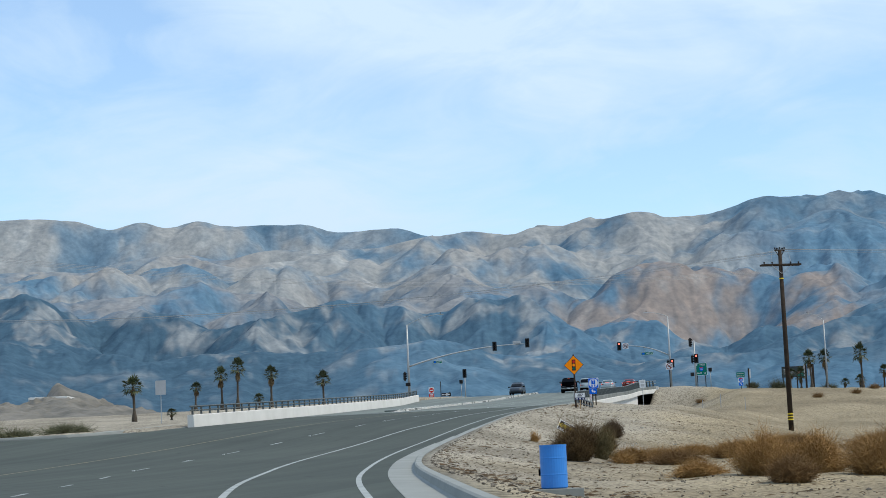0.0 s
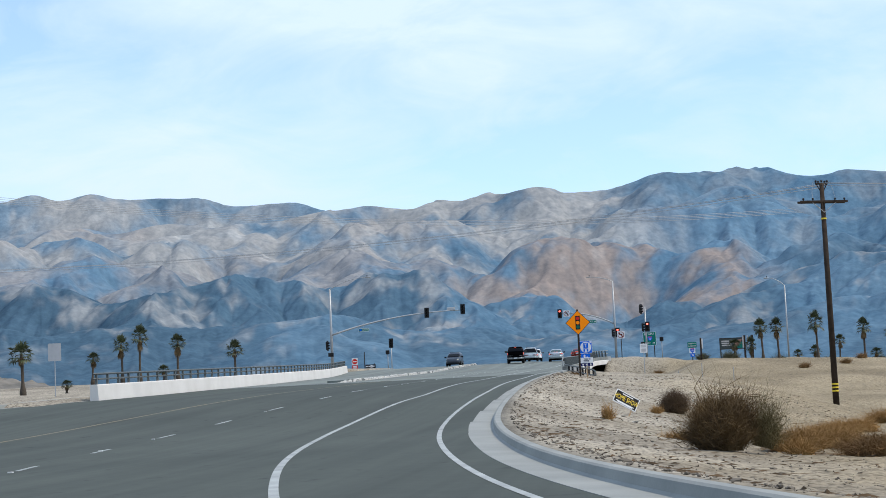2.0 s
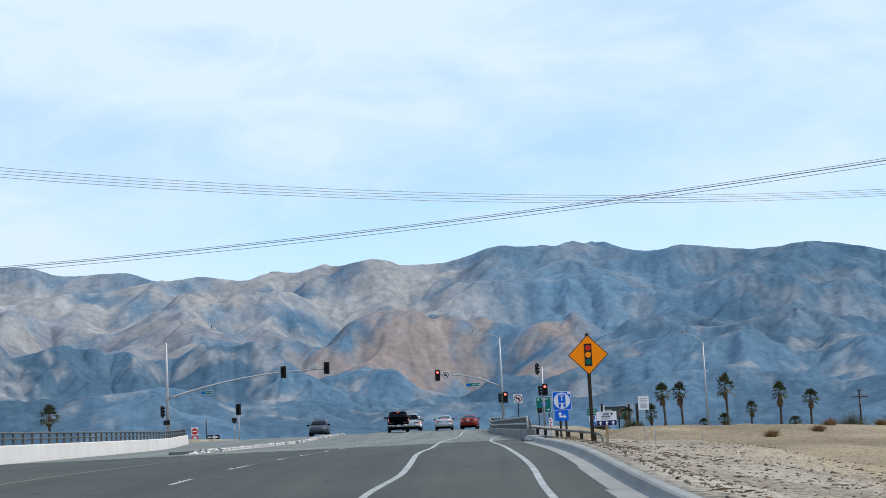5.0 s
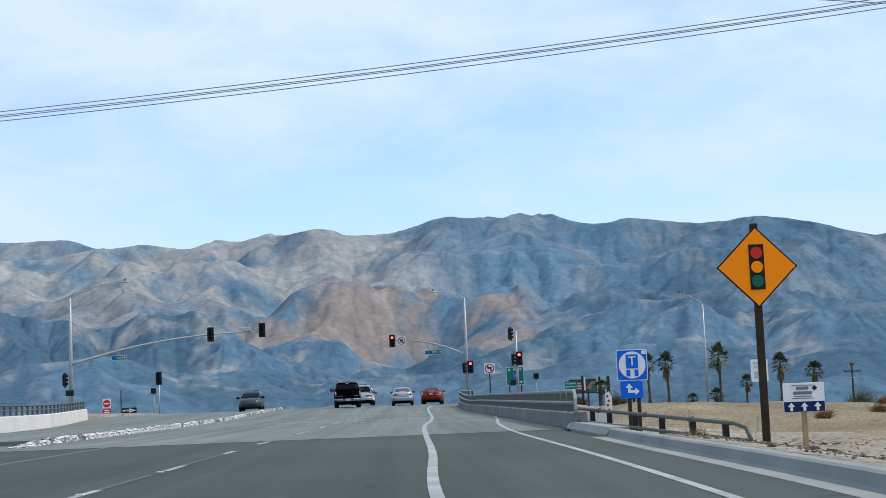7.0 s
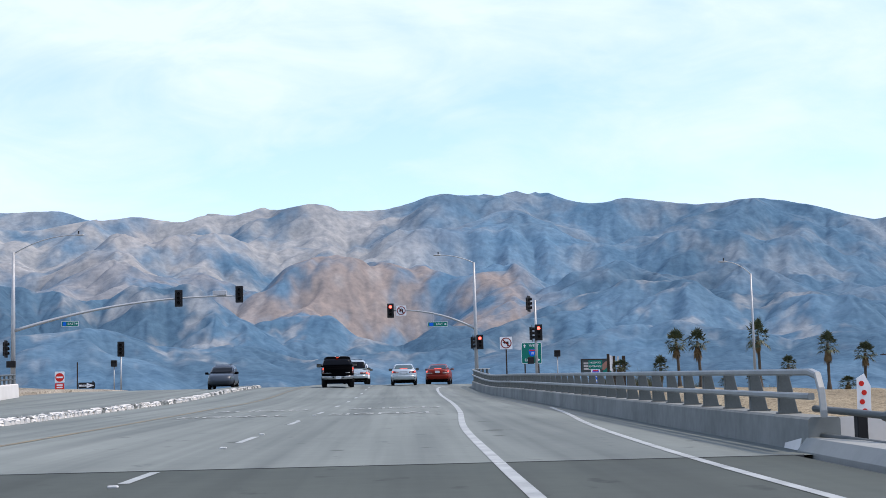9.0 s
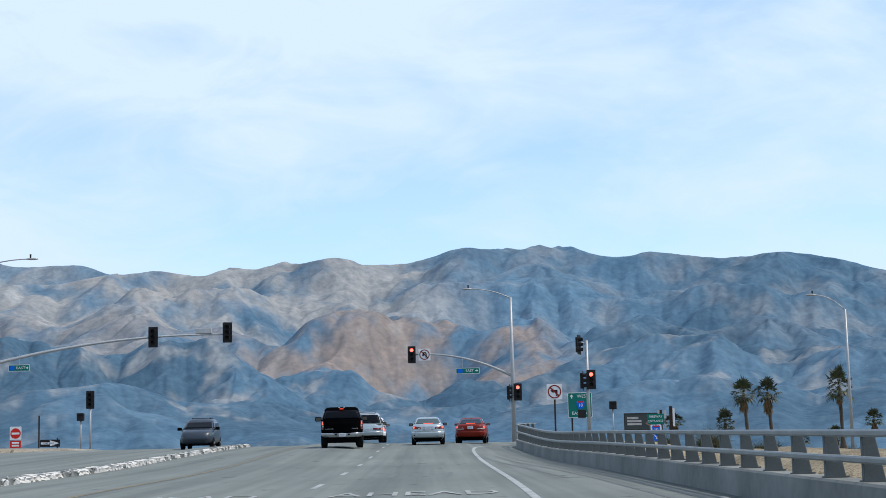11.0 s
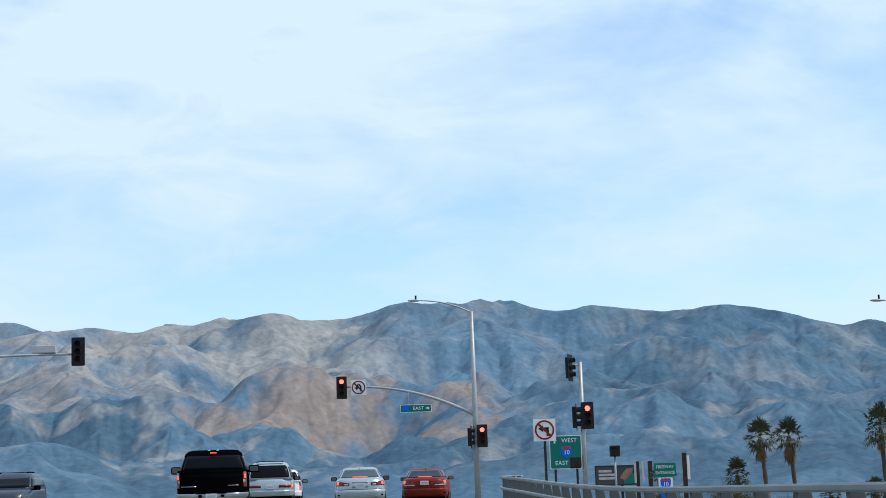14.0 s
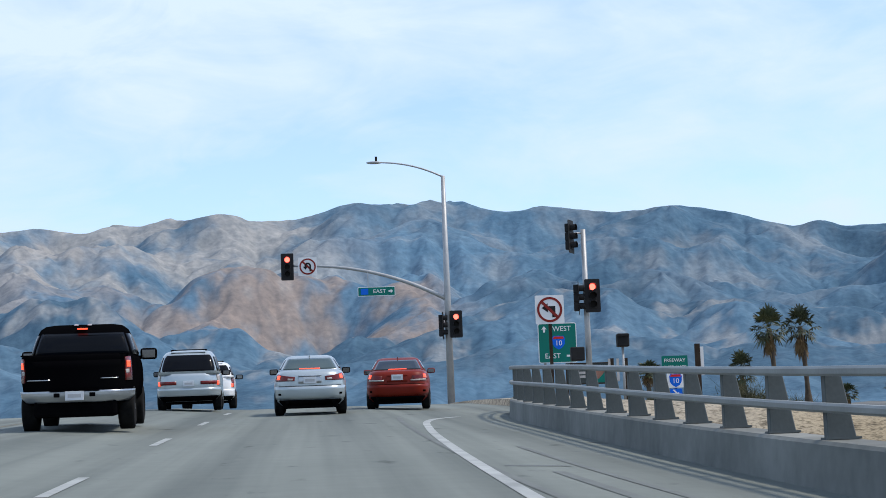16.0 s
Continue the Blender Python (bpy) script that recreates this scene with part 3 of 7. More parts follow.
def build_mountains():
    """One sheet of land from the fan up to the crest: aprons, foothills, middle hills, front range and rear crest, cut by gullies."""
    az_deg = np.concatenate([np.linspace(-36, -25.5, 60)[:-1], np.linspace(-25.5, 20.5, 1500), np.linspace(20.5, 36, 80)[1:]])
    rad = np.concatenate([np.linspace(1500, 1950, 50)[:-1], np.linspace(1950, 3320, 440)[:-1], np.linspace(3320, 3950, 100)])
    az = np.radians(az_deg)
    A, R = np.meshgrid(az_deg, rad)
    S = np.radians(A) * 2500.0
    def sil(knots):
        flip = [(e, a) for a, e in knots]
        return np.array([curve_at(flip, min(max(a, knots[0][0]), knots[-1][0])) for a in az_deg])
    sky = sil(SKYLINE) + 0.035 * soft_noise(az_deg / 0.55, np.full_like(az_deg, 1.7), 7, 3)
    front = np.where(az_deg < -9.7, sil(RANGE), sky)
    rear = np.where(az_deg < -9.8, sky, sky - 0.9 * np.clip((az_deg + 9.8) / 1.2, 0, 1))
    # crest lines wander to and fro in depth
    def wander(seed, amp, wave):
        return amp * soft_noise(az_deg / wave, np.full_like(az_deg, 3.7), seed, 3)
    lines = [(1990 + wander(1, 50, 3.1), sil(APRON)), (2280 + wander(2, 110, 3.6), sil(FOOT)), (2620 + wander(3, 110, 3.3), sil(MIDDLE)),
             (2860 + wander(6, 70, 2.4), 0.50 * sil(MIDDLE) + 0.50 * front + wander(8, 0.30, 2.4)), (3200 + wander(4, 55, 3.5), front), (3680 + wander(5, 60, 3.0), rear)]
    dips = [3.0, 12.0, 12.0, 6.0, 75.0]
    knots_r, knots_z = [np.full_like(az_deg, 1450.0)], [np.full_like(az_deg, 1450 * math.tan(radians(1.2)))]
    for k, (rk, ek) in enumerate(lines):
        hk = rk * np.tan(np.radians(ek))
        if k:
            pr, pz = knots_r[-1], knots_z[-1]
            t = 0.30 if k < 5 else 0.45
            knots_r.append(pr + (rk - pr) * t)
            knots_z.append(pz - dips[k - 1] * (0.75 + 0.6 * soft_noise(az_deg / 2.6, np.full_like(az_deg, 9.1), 20 + k, 2)))
        knots_r.append(rk)
        knots_z.append(hk)
    knots_r.append(knots_r[-1] + 400)
    knots_z.append(knots_z[-1] - 160)
    kr, kz = np.array(knots_r), np.array(knots_z)
    # bend the whole plan so that ridges turn and branch
    wa = 0.8 * soft_noise(S / 320, R / 320, 31, 2)
    wr = 80 * soft_noise(S / 320, R / 320, 32, 2)
    col = np.interp(A + wa, az_deg, np.arange(len(az_deg)))
    c0 = np.clip(col.astype(int), 0, len(az_deg) - 2)
    cf = col - c0
    Z, zone = np.zeros_like(R), np.zeros_like(R)
    Rw = R + wr
    for k in range(len(kr) - 1):
        ra, rb = kr[k][c0] * (1 - cf) + kr[k][c0 + 1] * cf, kr[k + 1][c0] * (1 - cf) + kr[k + 1][c0 + 1] * cf
        za, zb = kz[k][c0] * (1 - cf) + kz[k][c0 + 1] * cf, kz[k + 1][c0] * (1 - cf) + kz[k + 1][c0 + 1] * cf
        inside = (Rw >= ra) & ((Rw < rb) | (k == len(kr) - 2))
        t = np.clip((Rw - ra) / (rb - ra), 0, 1)
        ez = t ** 1.25 if k % 2 == 0 else t * t * (3 - 2 * t)
        Z = np.where(inside, za + (zb - za) * ez, Z)
        zone = np.where(inside, k / 2 if k % 2 == 0 else (k - 1) / 2 + t, zone)
    zone = np.where(zone < 3, zone, np.maximum(3, zone - 1))
    for _ in range(130):
        Z[1:-1] = (Z[:-2] + 2 * Z[1:-1] + Z[2:]) / 4
    # large lumps, then ever finer gullies down the slopes
    lump = soft_noise(S / 210, R / 210, 41, 3, 0.42)
    rise = np.clip((R - 1800) / 400, 0.08, 1)
    Z += 18 * lump * rise
    Z += 16 * (np.abs(soft_noise(S / 170 + 0.3 * lump, R / 170, 43, 2)) - 0.25) * rise
    calm = 1 - 0.7 * np.exp(-((R - lines[4][0][None, :]) / 28) ** 2) - 0.7 * np.exp(-((R - lines[5][0][None, :]) / 28) ** 2)
    high = np.clip((zone - 1.8) / 0.8, 0, 1)
    for wave, amp_low, amp_high, seed in ((330.0, 0.075, 0.085, 45), (170.0, 0.085, 0.100, 51), (85.0, 0.085, 0.105, 61), (42.0, 0.085, 0.098, 71), (21.0, 0.068, 0.078, 81), (11.0, 0.038, 0.042, 91)):
        gr = np.gradient(Z, rad, axis=0)
        gs = np.gradient(Z, az, axis=1) / R
        gr, gs = blurred(gr, wave * 0.12, wave * 0.22), blurred(gs, wave * 0.12, wave * 0.22)
        slope = np.sqrt(gr * gr + gs * gs) + 1e-6
        # spurs run down aslant, mostly towards the west
        turn = 0.30 + 0.6 * soft_noise(S / 330, R / 330, seed + 3, 2)
        ux, uy = gs / slope * np.cos(turn) + gr / slope * np.sin(turn), gr / slope * np.cos(turn) - gs / slope * np.sin(turn)
        g = gullies(S / wave, R / wave, ux, uy, seed)
        g = g - 0.35 * g * g
        Z += wave * (amp_low + (amp_high - amp_low) * high) * g * np.clip(slope / 0.25, 0.3, 1.2) * calm * (0.45 + 0.55 * rise) * (0.75 + 0.5 * soft_noise(S / 400, R / 400, seed + 7, 2))
    Z += 0.8 * soft_noise(S / 30, R / 30, 91, 3) * rise
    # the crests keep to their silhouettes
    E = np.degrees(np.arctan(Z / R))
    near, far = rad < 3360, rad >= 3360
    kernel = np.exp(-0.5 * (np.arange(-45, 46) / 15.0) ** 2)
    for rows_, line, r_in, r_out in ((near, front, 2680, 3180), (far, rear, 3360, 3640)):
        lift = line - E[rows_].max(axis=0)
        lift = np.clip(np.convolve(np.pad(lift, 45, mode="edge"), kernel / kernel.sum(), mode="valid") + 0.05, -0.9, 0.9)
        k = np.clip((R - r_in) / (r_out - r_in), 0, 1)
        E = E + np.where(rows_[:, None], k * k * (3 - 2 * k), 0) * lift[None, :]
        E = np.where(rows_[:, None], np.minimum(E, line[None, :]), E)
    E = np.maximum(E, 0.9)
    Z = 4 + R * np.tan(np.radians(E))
    co = np.stack([R * np.sin(np.radians(A)), R * np.cos(np.radians(A)), Z], axis=-1).reshape(-1, 3)
    rows, cols = R.shape
    q = (np.arange(rows - 1)[:, None] * cols + np.arange(cols - 1)[None, :]).reshape(-1)
    quads = np.stack([q, q + 1, q + cols + 1, q + cols], axis=-1).astype(np.int32)
    me = bpy.data.meshes.new("mountain_range")
    me.vertices.add(len(co))
    me.vertices.foreach_set("co", co.astype(np.float32).reshape(-1))
    me.loops.add(quads.size)
    me.loops.foreach_set("vertex_index", quads.reshape(-1))
    me.polygons.add(len(quads))
    me.polygons.foreach_set("loop_start", np.arange(0, quads.size, 4, dtype=np.int32))
    me.polygons.foreach_set("use_smooth", np.ones(len(quads), dtype=bool))
    me.update(calc_edges=True)
    # tint weights: red-brown, tan, pale and dark; the rest is haze-blue rock
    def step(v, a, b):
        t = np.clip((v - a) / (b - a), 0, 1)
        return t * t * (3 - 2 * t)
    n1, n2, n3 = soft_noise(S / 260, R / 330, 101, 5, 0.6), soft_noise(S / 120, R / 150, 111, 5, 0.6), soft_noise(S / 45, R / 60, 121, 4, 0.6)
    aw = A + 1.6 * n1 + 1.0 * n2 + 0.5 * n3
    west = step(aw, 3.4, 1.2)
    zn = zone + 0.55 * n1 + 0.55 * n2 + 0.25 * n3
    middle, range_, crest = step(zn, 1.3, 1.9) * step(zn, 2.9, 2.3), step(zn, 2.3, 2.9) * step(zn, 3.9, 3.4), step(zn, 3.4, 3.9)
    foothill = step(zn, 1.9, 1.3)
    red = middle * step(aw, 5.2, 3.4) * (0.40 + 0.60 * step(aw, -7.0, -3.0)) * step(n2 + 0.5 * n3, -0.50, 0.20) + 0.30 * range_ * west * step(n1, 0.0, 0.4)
    # tan and pale, besides paler rock, paint sunlit slopes into the colour
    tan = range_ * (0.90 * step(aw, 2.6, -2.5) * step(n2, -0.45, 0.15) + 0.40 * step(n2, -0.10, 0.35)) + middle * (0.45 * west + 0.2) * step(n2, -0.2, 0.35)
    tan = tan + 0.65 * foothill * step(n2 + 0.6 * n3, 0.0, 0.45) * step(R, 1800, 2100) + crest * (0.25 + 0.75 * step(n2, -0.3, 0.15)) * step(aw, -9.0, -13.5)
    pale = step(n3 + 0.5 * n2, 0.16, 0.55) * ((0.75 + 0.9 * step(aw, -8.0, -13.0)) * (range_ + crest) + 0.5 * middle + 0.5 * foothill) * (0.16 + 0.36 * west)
    # dark paints cloud shade on the foothills, besides darker rock
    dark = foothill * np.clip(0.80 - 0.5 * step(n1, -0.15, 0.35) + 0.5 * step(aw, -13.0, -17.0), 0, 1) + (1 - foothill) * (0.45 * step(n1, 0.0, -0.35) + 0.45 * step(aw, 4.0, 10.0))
    rock_tint = np.stack([np.clip(red, 0, 1), np.clip(tan, 0, 1), np.clip(pale, 0, 1), np.clip(dark, 0, 1)], axis=-1)
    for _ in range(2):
        rock_tint[1:-1, 1:-1] = (rock_tint[1:-1, 1:-1] * 2 + rock_tint[:-2, 1:-1] + rock_tint[2:, 1:-1] + rock_tint[1:-1, :-2] + rock_tint[1:-1, 2:]) / 6
    att = me.attributes.new("rock_tint", "FLOAT_COLOR", "POINT")
    att.data.foreach_set("color", rock_tint.astype(np.float32).reshape(-1))
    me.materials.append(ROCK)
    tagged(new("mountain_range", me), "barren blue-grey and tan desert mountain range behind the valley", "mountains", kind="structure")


build_mountains()


def strip(bm, left, right, ys, lift=0.0, down=0.0):
    """A ribbon that follows the road between two lines; down gives it sides."""
    rows = []
    for y in ys:
        a, b = left(y), right(y)
        rows.append((bm.verts.new((a, y, zr(y) + fall(a, y) + lift)), bm.verts.new((b, y, zr(y) + fall(b, y) + lift))))
    for p, q in zip(rows, rows[1:]):
        bm.faces.new((p[0], p[1], q[1], q[0]))
    return bm


def gutter_width(y):
    return 0.66 - 0.28 * smooth(-55, -20, y)


def build_road():
    # carriageway: asphalt up to the bridge, concrete deck beyond
    bm = bmesh.new()
    ys = span(-190, 16, 1.0)
    n = 14
    rows = []
    for y in ys:
        a, b = left_edge(y) + 0.02, curve_at(CURBX, max(y, -125)) + 0.07 - gutter_width(y)
        rows.append([bm.verts.new((a + (b - a) * k / n, y, zr(y))) for k in range(n + 1)])
    for p, q in zip(rows, rows[1:]):
        for k in range(n):
            bm.faces.new((p[k], p[k + 1], q[k + 1], q[k]))
    struct("road", bm, ASPHALT, "grey asphalt road with worn surface", "road")
    bm = bmesh.new()
    rows = []
    for y in span(16.05, 260, 1.5):
        b = curve_at(RAILX, min(max(y, 16.8), 122)) + 0.12 + 6.0 * smooth(123, 132, y)
        a = left_edge(min(y, 104)) - 8.0 * smooth(108, 130, y)
        across = [a, -9.8, -7.6, -6.4, -4.2, -0.5, 1.0, b]
        rows.append([bm.verts.new((x, y, zr(y) + fall(x, y))) for x in across] + [bm.verts.new((x, y, zr(y) + fall(x, y) - 0.5)) for x in (b, a)])
    for p, q in zip(rows, rows[1:]):
        for i in range(10):
            bm.faces.new((p[i], p[(i + 1) % 10], q[(i + 1) % 10], q[i]))
    struct("bridge_deck", bm, DECK, "pale concrete bridge deck with tyre marks", "bridge deck")


build_road()


def profile_run(bm, path, prof):
    """Sweeps a profile of (out, up) along (x, y, z) points, out being to the right of the way."""
    rows = []
    for i, p in enumerate(path):
        a, b = path[max(i - 1, 0)], path[min(i + 1, len(path) - 1)]
        d = Vector((b[0] - a[0], b[1] - a[1], 0)).normalized()
        r = Vector((d.y, -d.x, 0))
        rows.append([bm.verts.new(Vector(p) + r * o + Vector((0, 0, u))) for o, u in prof])
    m = len(prof)
    for p, q in zip(rows, rows[1:]):
        for k in range(m):
            bm.faces.new((p[k], q[k], q[(k + 1) % m], p[(k + 1) % m]))
    bm.faces.new(rows[0])
    bm.faces.new(list(reversed(rows[-1])))
    return bm


def build_curbs():
    path = [(curve_at(CURBX, y), y, zr(y)) for y in span(-124, 7.9, 0.7)]
    for i in range(0, len(path) - 1, 10):
        seg = path[i:i + 11]
        if len(seg) < 2:
            continue
        w = gutter_width(seg[len(seg) // 2][1])
        bm = profile_run(bmesh.new(), seg, [(-w, -0.2), (-w, 0.004), (-0.05, -0.012), (0.0, 0.02), (0.03, 0.14), (0.07, 0.165), (0.22, 0.165), (0.24, -0.2)])
        struct("curb", bm, CURB, "pale concrete kerb with gutter", "kerb")
    # corner and kerb on the far side
    pts = [(-21.0, 16.0), (-21.0, -8.0), (-21.2, -14.0), (-22.0, -18.5), (-24.0, -20.8), (-28.0, -21.8), (-40.0, -22.2), (-75.0, -22.6)]
    dense = []
    for a, b in zip(pts, pts[1:]):
        for t in span(0, 1, 0.25)[:-1]:
            dense.append((a[0] + (b[0] - a[0]) * t, a[1] + (b[1] - a[1]) * t))
    dense.append(pts[-1])
    path = [(x, y, zr(y)) for x, y in dense]
    bm = profile_run(bmesh.new(), path, [(-0.8, -0.2), (-0.8, 0.01), (0.0, 0.0), (0.03, 0.14), (0.08, 0.16), (1.1, 0.17), (1.15, -0.2)])
    struct("far_curb", bm, CURB, "pale concrete kerb and walk at the side street", "kerb")


build_curbs()


def stripe(name, line, ys, width, material, label, lift=0.006):
    bm = bmesh.new()
    strip(bm, lambda y: line(y) - width / 2, lambda y: line(y) + width / 2, ys, lift)
    return struct(name, bm, material, label, "road marking")


def build_markings():
    stripe("lane_line", lambda y: curve_at(LANE, y), span(-124, 113, 0.8), 0.14, PAINT_W, "solid white lane line, worn")
    stripe("edge_line", lambda y: curve_at(EDGE, y), span(-124, 48, 0.8), 0.12, PAINT_W, "solid white edge line")
    centre = [(11.6, -125), (0.3, -85), (-2.2, -75), (-4.4, -65), (-5.5, -56), (-6.0, -48), (-6.15, -40), (-5.95, -32), (-5.4, -24), (-5.05, -8), (-5.0, 2), (-4.85, 15), (-4.55, 35), (-4.3, 60), (-4.2, 90), (-4.2, 125)]
    for y, w in [(-110.4 + 7.75 * k, 2.1) for k in range(17)] + [(24.45 + 10.65 * k, 2.9) for k in range(10)]:
        stripe("lane_dash", lambda v: curve_at(centre, v), span(y, y + w, 0.65), 0.12, PAINT_W, "broken white lane line dash")
    for y0, y1 in ((0.2, 5.6), (-9.0, -3.2), (-18.6, -13.4)):
        stripe("blacked_out_line", lambda v: curve_at(centre, v) - 0.02, span(y0, y1, 0.6), 0.13, TAR, "dark patched-over lane line", 0.0055)
    shape = None
    for k in range(15):
        y = -64.5 + 7.75 * k + (1.6 if k % 2 else 0.0)
        if shape is None:
            shape = mesh_of(box(bmesh.new(), -0.05, 0.05, -0.05, 0.05, -0.01, 0.02, 0.012), "road_stud", PAINT_STUD)
        stud = new("road_stud", shape)
        stud.location = (curve_at(centre, y), y, zr(y) + 0.004)
        tagged(stud, "small white raised marker on the lane line", "road stud", "road studs", kind="structure")
    yel = [(6.5, -125), (-5.0, -85), (-9.6, -65), (-10.9, -55), (-11.4, -45), (-11.2, -38), (-10.6, -30), (-9.7, -18), (-9.1, 5), (-8.8, 30), (-8.7, 60), (-8.5, 80), (-8.5, 122)]
    stripe("yellow_line", lambda v: curve_at(yel, v), span(-110, 116, 1.2), 0.16, PAINT_Y, "worn yellow centre line")


def build_tyre_marks():
    """Skids that swing across the shoulder towards the parapet, and short ones before the lettering."""
    for k, (dx, y0, y1) in enumerate(((0.0, 38, 96), (0.42, 44, 90), (1.0, 60, 112))):
        def line(v, dx=dx):
            return curve_at(RAILX, v) - 0.75 - dx - 0.9 * smooth(58, 100, v)
        stripe("tyre_mark", line, span(y0, y1, 0.9), 0.10 + 0.03 * (k % 2), RUBBER_MARK, "faint curving tyre mark on the deck", 0.005)
    for x, y0 in ((-2.95, 63.0), (-1.55, 63.6), (-3.0, 76.0), (-1.6, 76.8)):
        stripe("tyre_mark", lambda v: x + 0.02 * (v - y0), span(y0, y0 + 4.2, 0.6), 0.15, RUBBER_MARK, "short dark skid mark on the deck", 0.005)


build_markings()
build_tyre_marks()


# ---------------------------------------------------------------- bridge rails and median
def build_right_railing():
    rail = thing("bridge_railing", pose(0, 0, 0), "concrete bridge parapet with grey posts and two rails", "bridge railing")
    ys = span(16.8, 122.5, 0.9)
    def lift(y):
        return smooth(78, 112, y)
    path = [(curve_at(RAILX, y), y, zr(y) + fall(2.5, y)) for y in ys]
    bm = profile_run(bmesh.new(), path, [(-0.17, -0.1), (-0.15, 0.38), (-0.12, 0.41), (0.22, 0.41), (0.24, 0.38), (0.24, 0.0), (-0.1, -0.1)])
    part("parapet", bm, CONCRETE, rail, "stained pale concrete parapet")
    # the outer edge beam, the girder set back below it, and the end piers
    bm = profile_run(bmesh.new(), path, [(0.06, 0.02), (0.245, 0.02), (0.30, -0.02), (0.30, -0.50), (0.02, -0.52)])
    part("edge_beam", bm, WHITE_WALL, rail, "white concrete edge beam")
    bm = profile_run(bmesh.new(), [(x - 0.2, y, z) for x, y, z in path if 19 < y < 108], [(-0.3, -0.5), (0.2, -0.5), (0.2, -1.75), (-0.3, -1.75)])
    part("girder", bm, WHITE_WALL, rail, "white concrete girder")
    for y, w in ((17.6, 0.9), (121.6, 1.0)):
        x, z = curve_at(RAILX, y), zr(y) + fall(2.5, y)
        bm = bmesh.new()
        e = 0.9 if y < 50 else 0.42
        slab(bm, [(-0.35, -4.2), (e - 0.3, -4.2), (e, -0.9), (e, 0.38), (-0.12, 0.38), (-0.35, -0.5)], -w / 2, w / 2)
        part("end_pier", bm, WHITE_WALL, rail, "white concrete end pier", at=pose(x + 0.03, y, z))
    y, k = 18.8, 0
    bm = bmesh.new()
    slab(bm, [(-0.05, 0.0), (0.20, 0.0), (0.085, 0.56), (-0.05, 0.56)], -0.055, 0.055)
    bmesh.ops.bevel(bm, geom=bm.edges[:], offset=0.008, segments=1, affect="EDGES")
    box(bm, -0.07, 0.23, -0.09, 0.09, 0.0, 0.02)
    post = mesh_of(bm, "post", RAILGREY)
    while y < 122:
        x = curve_at(RAILX, y)
        a = math.atan2(curve_at(RAILX, y + 0.5) - curve_at(RAILX, y - 0.5), 1.0)
        p = new("post", post)
        p.matrix_basis = Matrix.Translation((x - 0.01, y, zr(y) + fall(2.5, y) + 0.41)) @ Matrix.Rotation(-a, 4, "Z") @ Matrix.Diagonal((1, 1, 1 + 0.32 * lift(y), 1))
        p.parent = rail
        y += 1.85
    for z, hh in ((0.955, 0.042), (0.66, 0.04)):
        line = [(px - 0.10, py, pz + z + (0.175 if z > 0.8 else 0.13) * lift(py)) for px, py, pz in path]
        if z > 0.8:
            x, y, h = line[0]
            line = [(x, y - 0.62, h - 0.52), (x, y - 0.55, h - 0.25), (x, y - 0.38, h - 0.06)] + line
        bm = profile_run(bmesh.new(), line, [(-0.03, -hh), (-0.045, -hh * 0.5), (-0.045, hh * 0.5), (-0.03, hh), (0.03, hh), (0.04, hh * 0.6), (0.04, -hh * 0.6), (0.03, -hh)])
        part("rail", bm, RAILLIGHT, rail, "grey metal rail")
    return rail


build_right_railing()


def build_left_railing():
    rail = thing("bridge_railing", pose(0, 0, 0), "white concrete bridge parapet with grey metal rail on the far side", "bridge railing")
    ys = span(-9.5, 104.0, 1.2)
    path = [(curve_at(LEFTX, y), y, zr(y) + fall(-20, y)) for y in ys]
    bm = profile_run(bmesh.new(), path, [(-0.2, -0.5), (-0.2, 0.78), (-0.17, 0.82), (0.17, 0.82), (0.2, 0.78), (0.25, 0.1), (0.25, -0.5)])
    part("parapet", bm, WHITE_WALL, rail, "white painted concrete parapet")
    bm = bmesh.new()
    slab(bm, [(-0.06, 0.0), (0.06, 0.0), (0.05, 0.5), (-0.05, 0.5)], -0.07, 0.07)
    post = mesh_of(bm, "post", RAILGREY)
    y = -9.0
    while y < 103.5:
        p = new("post", post)
        p.location = (curve_at(LEFTX, y), y, zr(y) + fall(-20, y) + 0.82)
        p.parent = rail
        y += 2.0
    for z, r in ((1.36, 0.055), (1.1, 0.045)):
        bm = tube(bmesh.new(), [(px, py, pz + z) for px, py, pz in path], r, 8)
        part("rail", bm, RAILGREY, rail, "grey metal tube rail", shade=True)


build_left_railing()


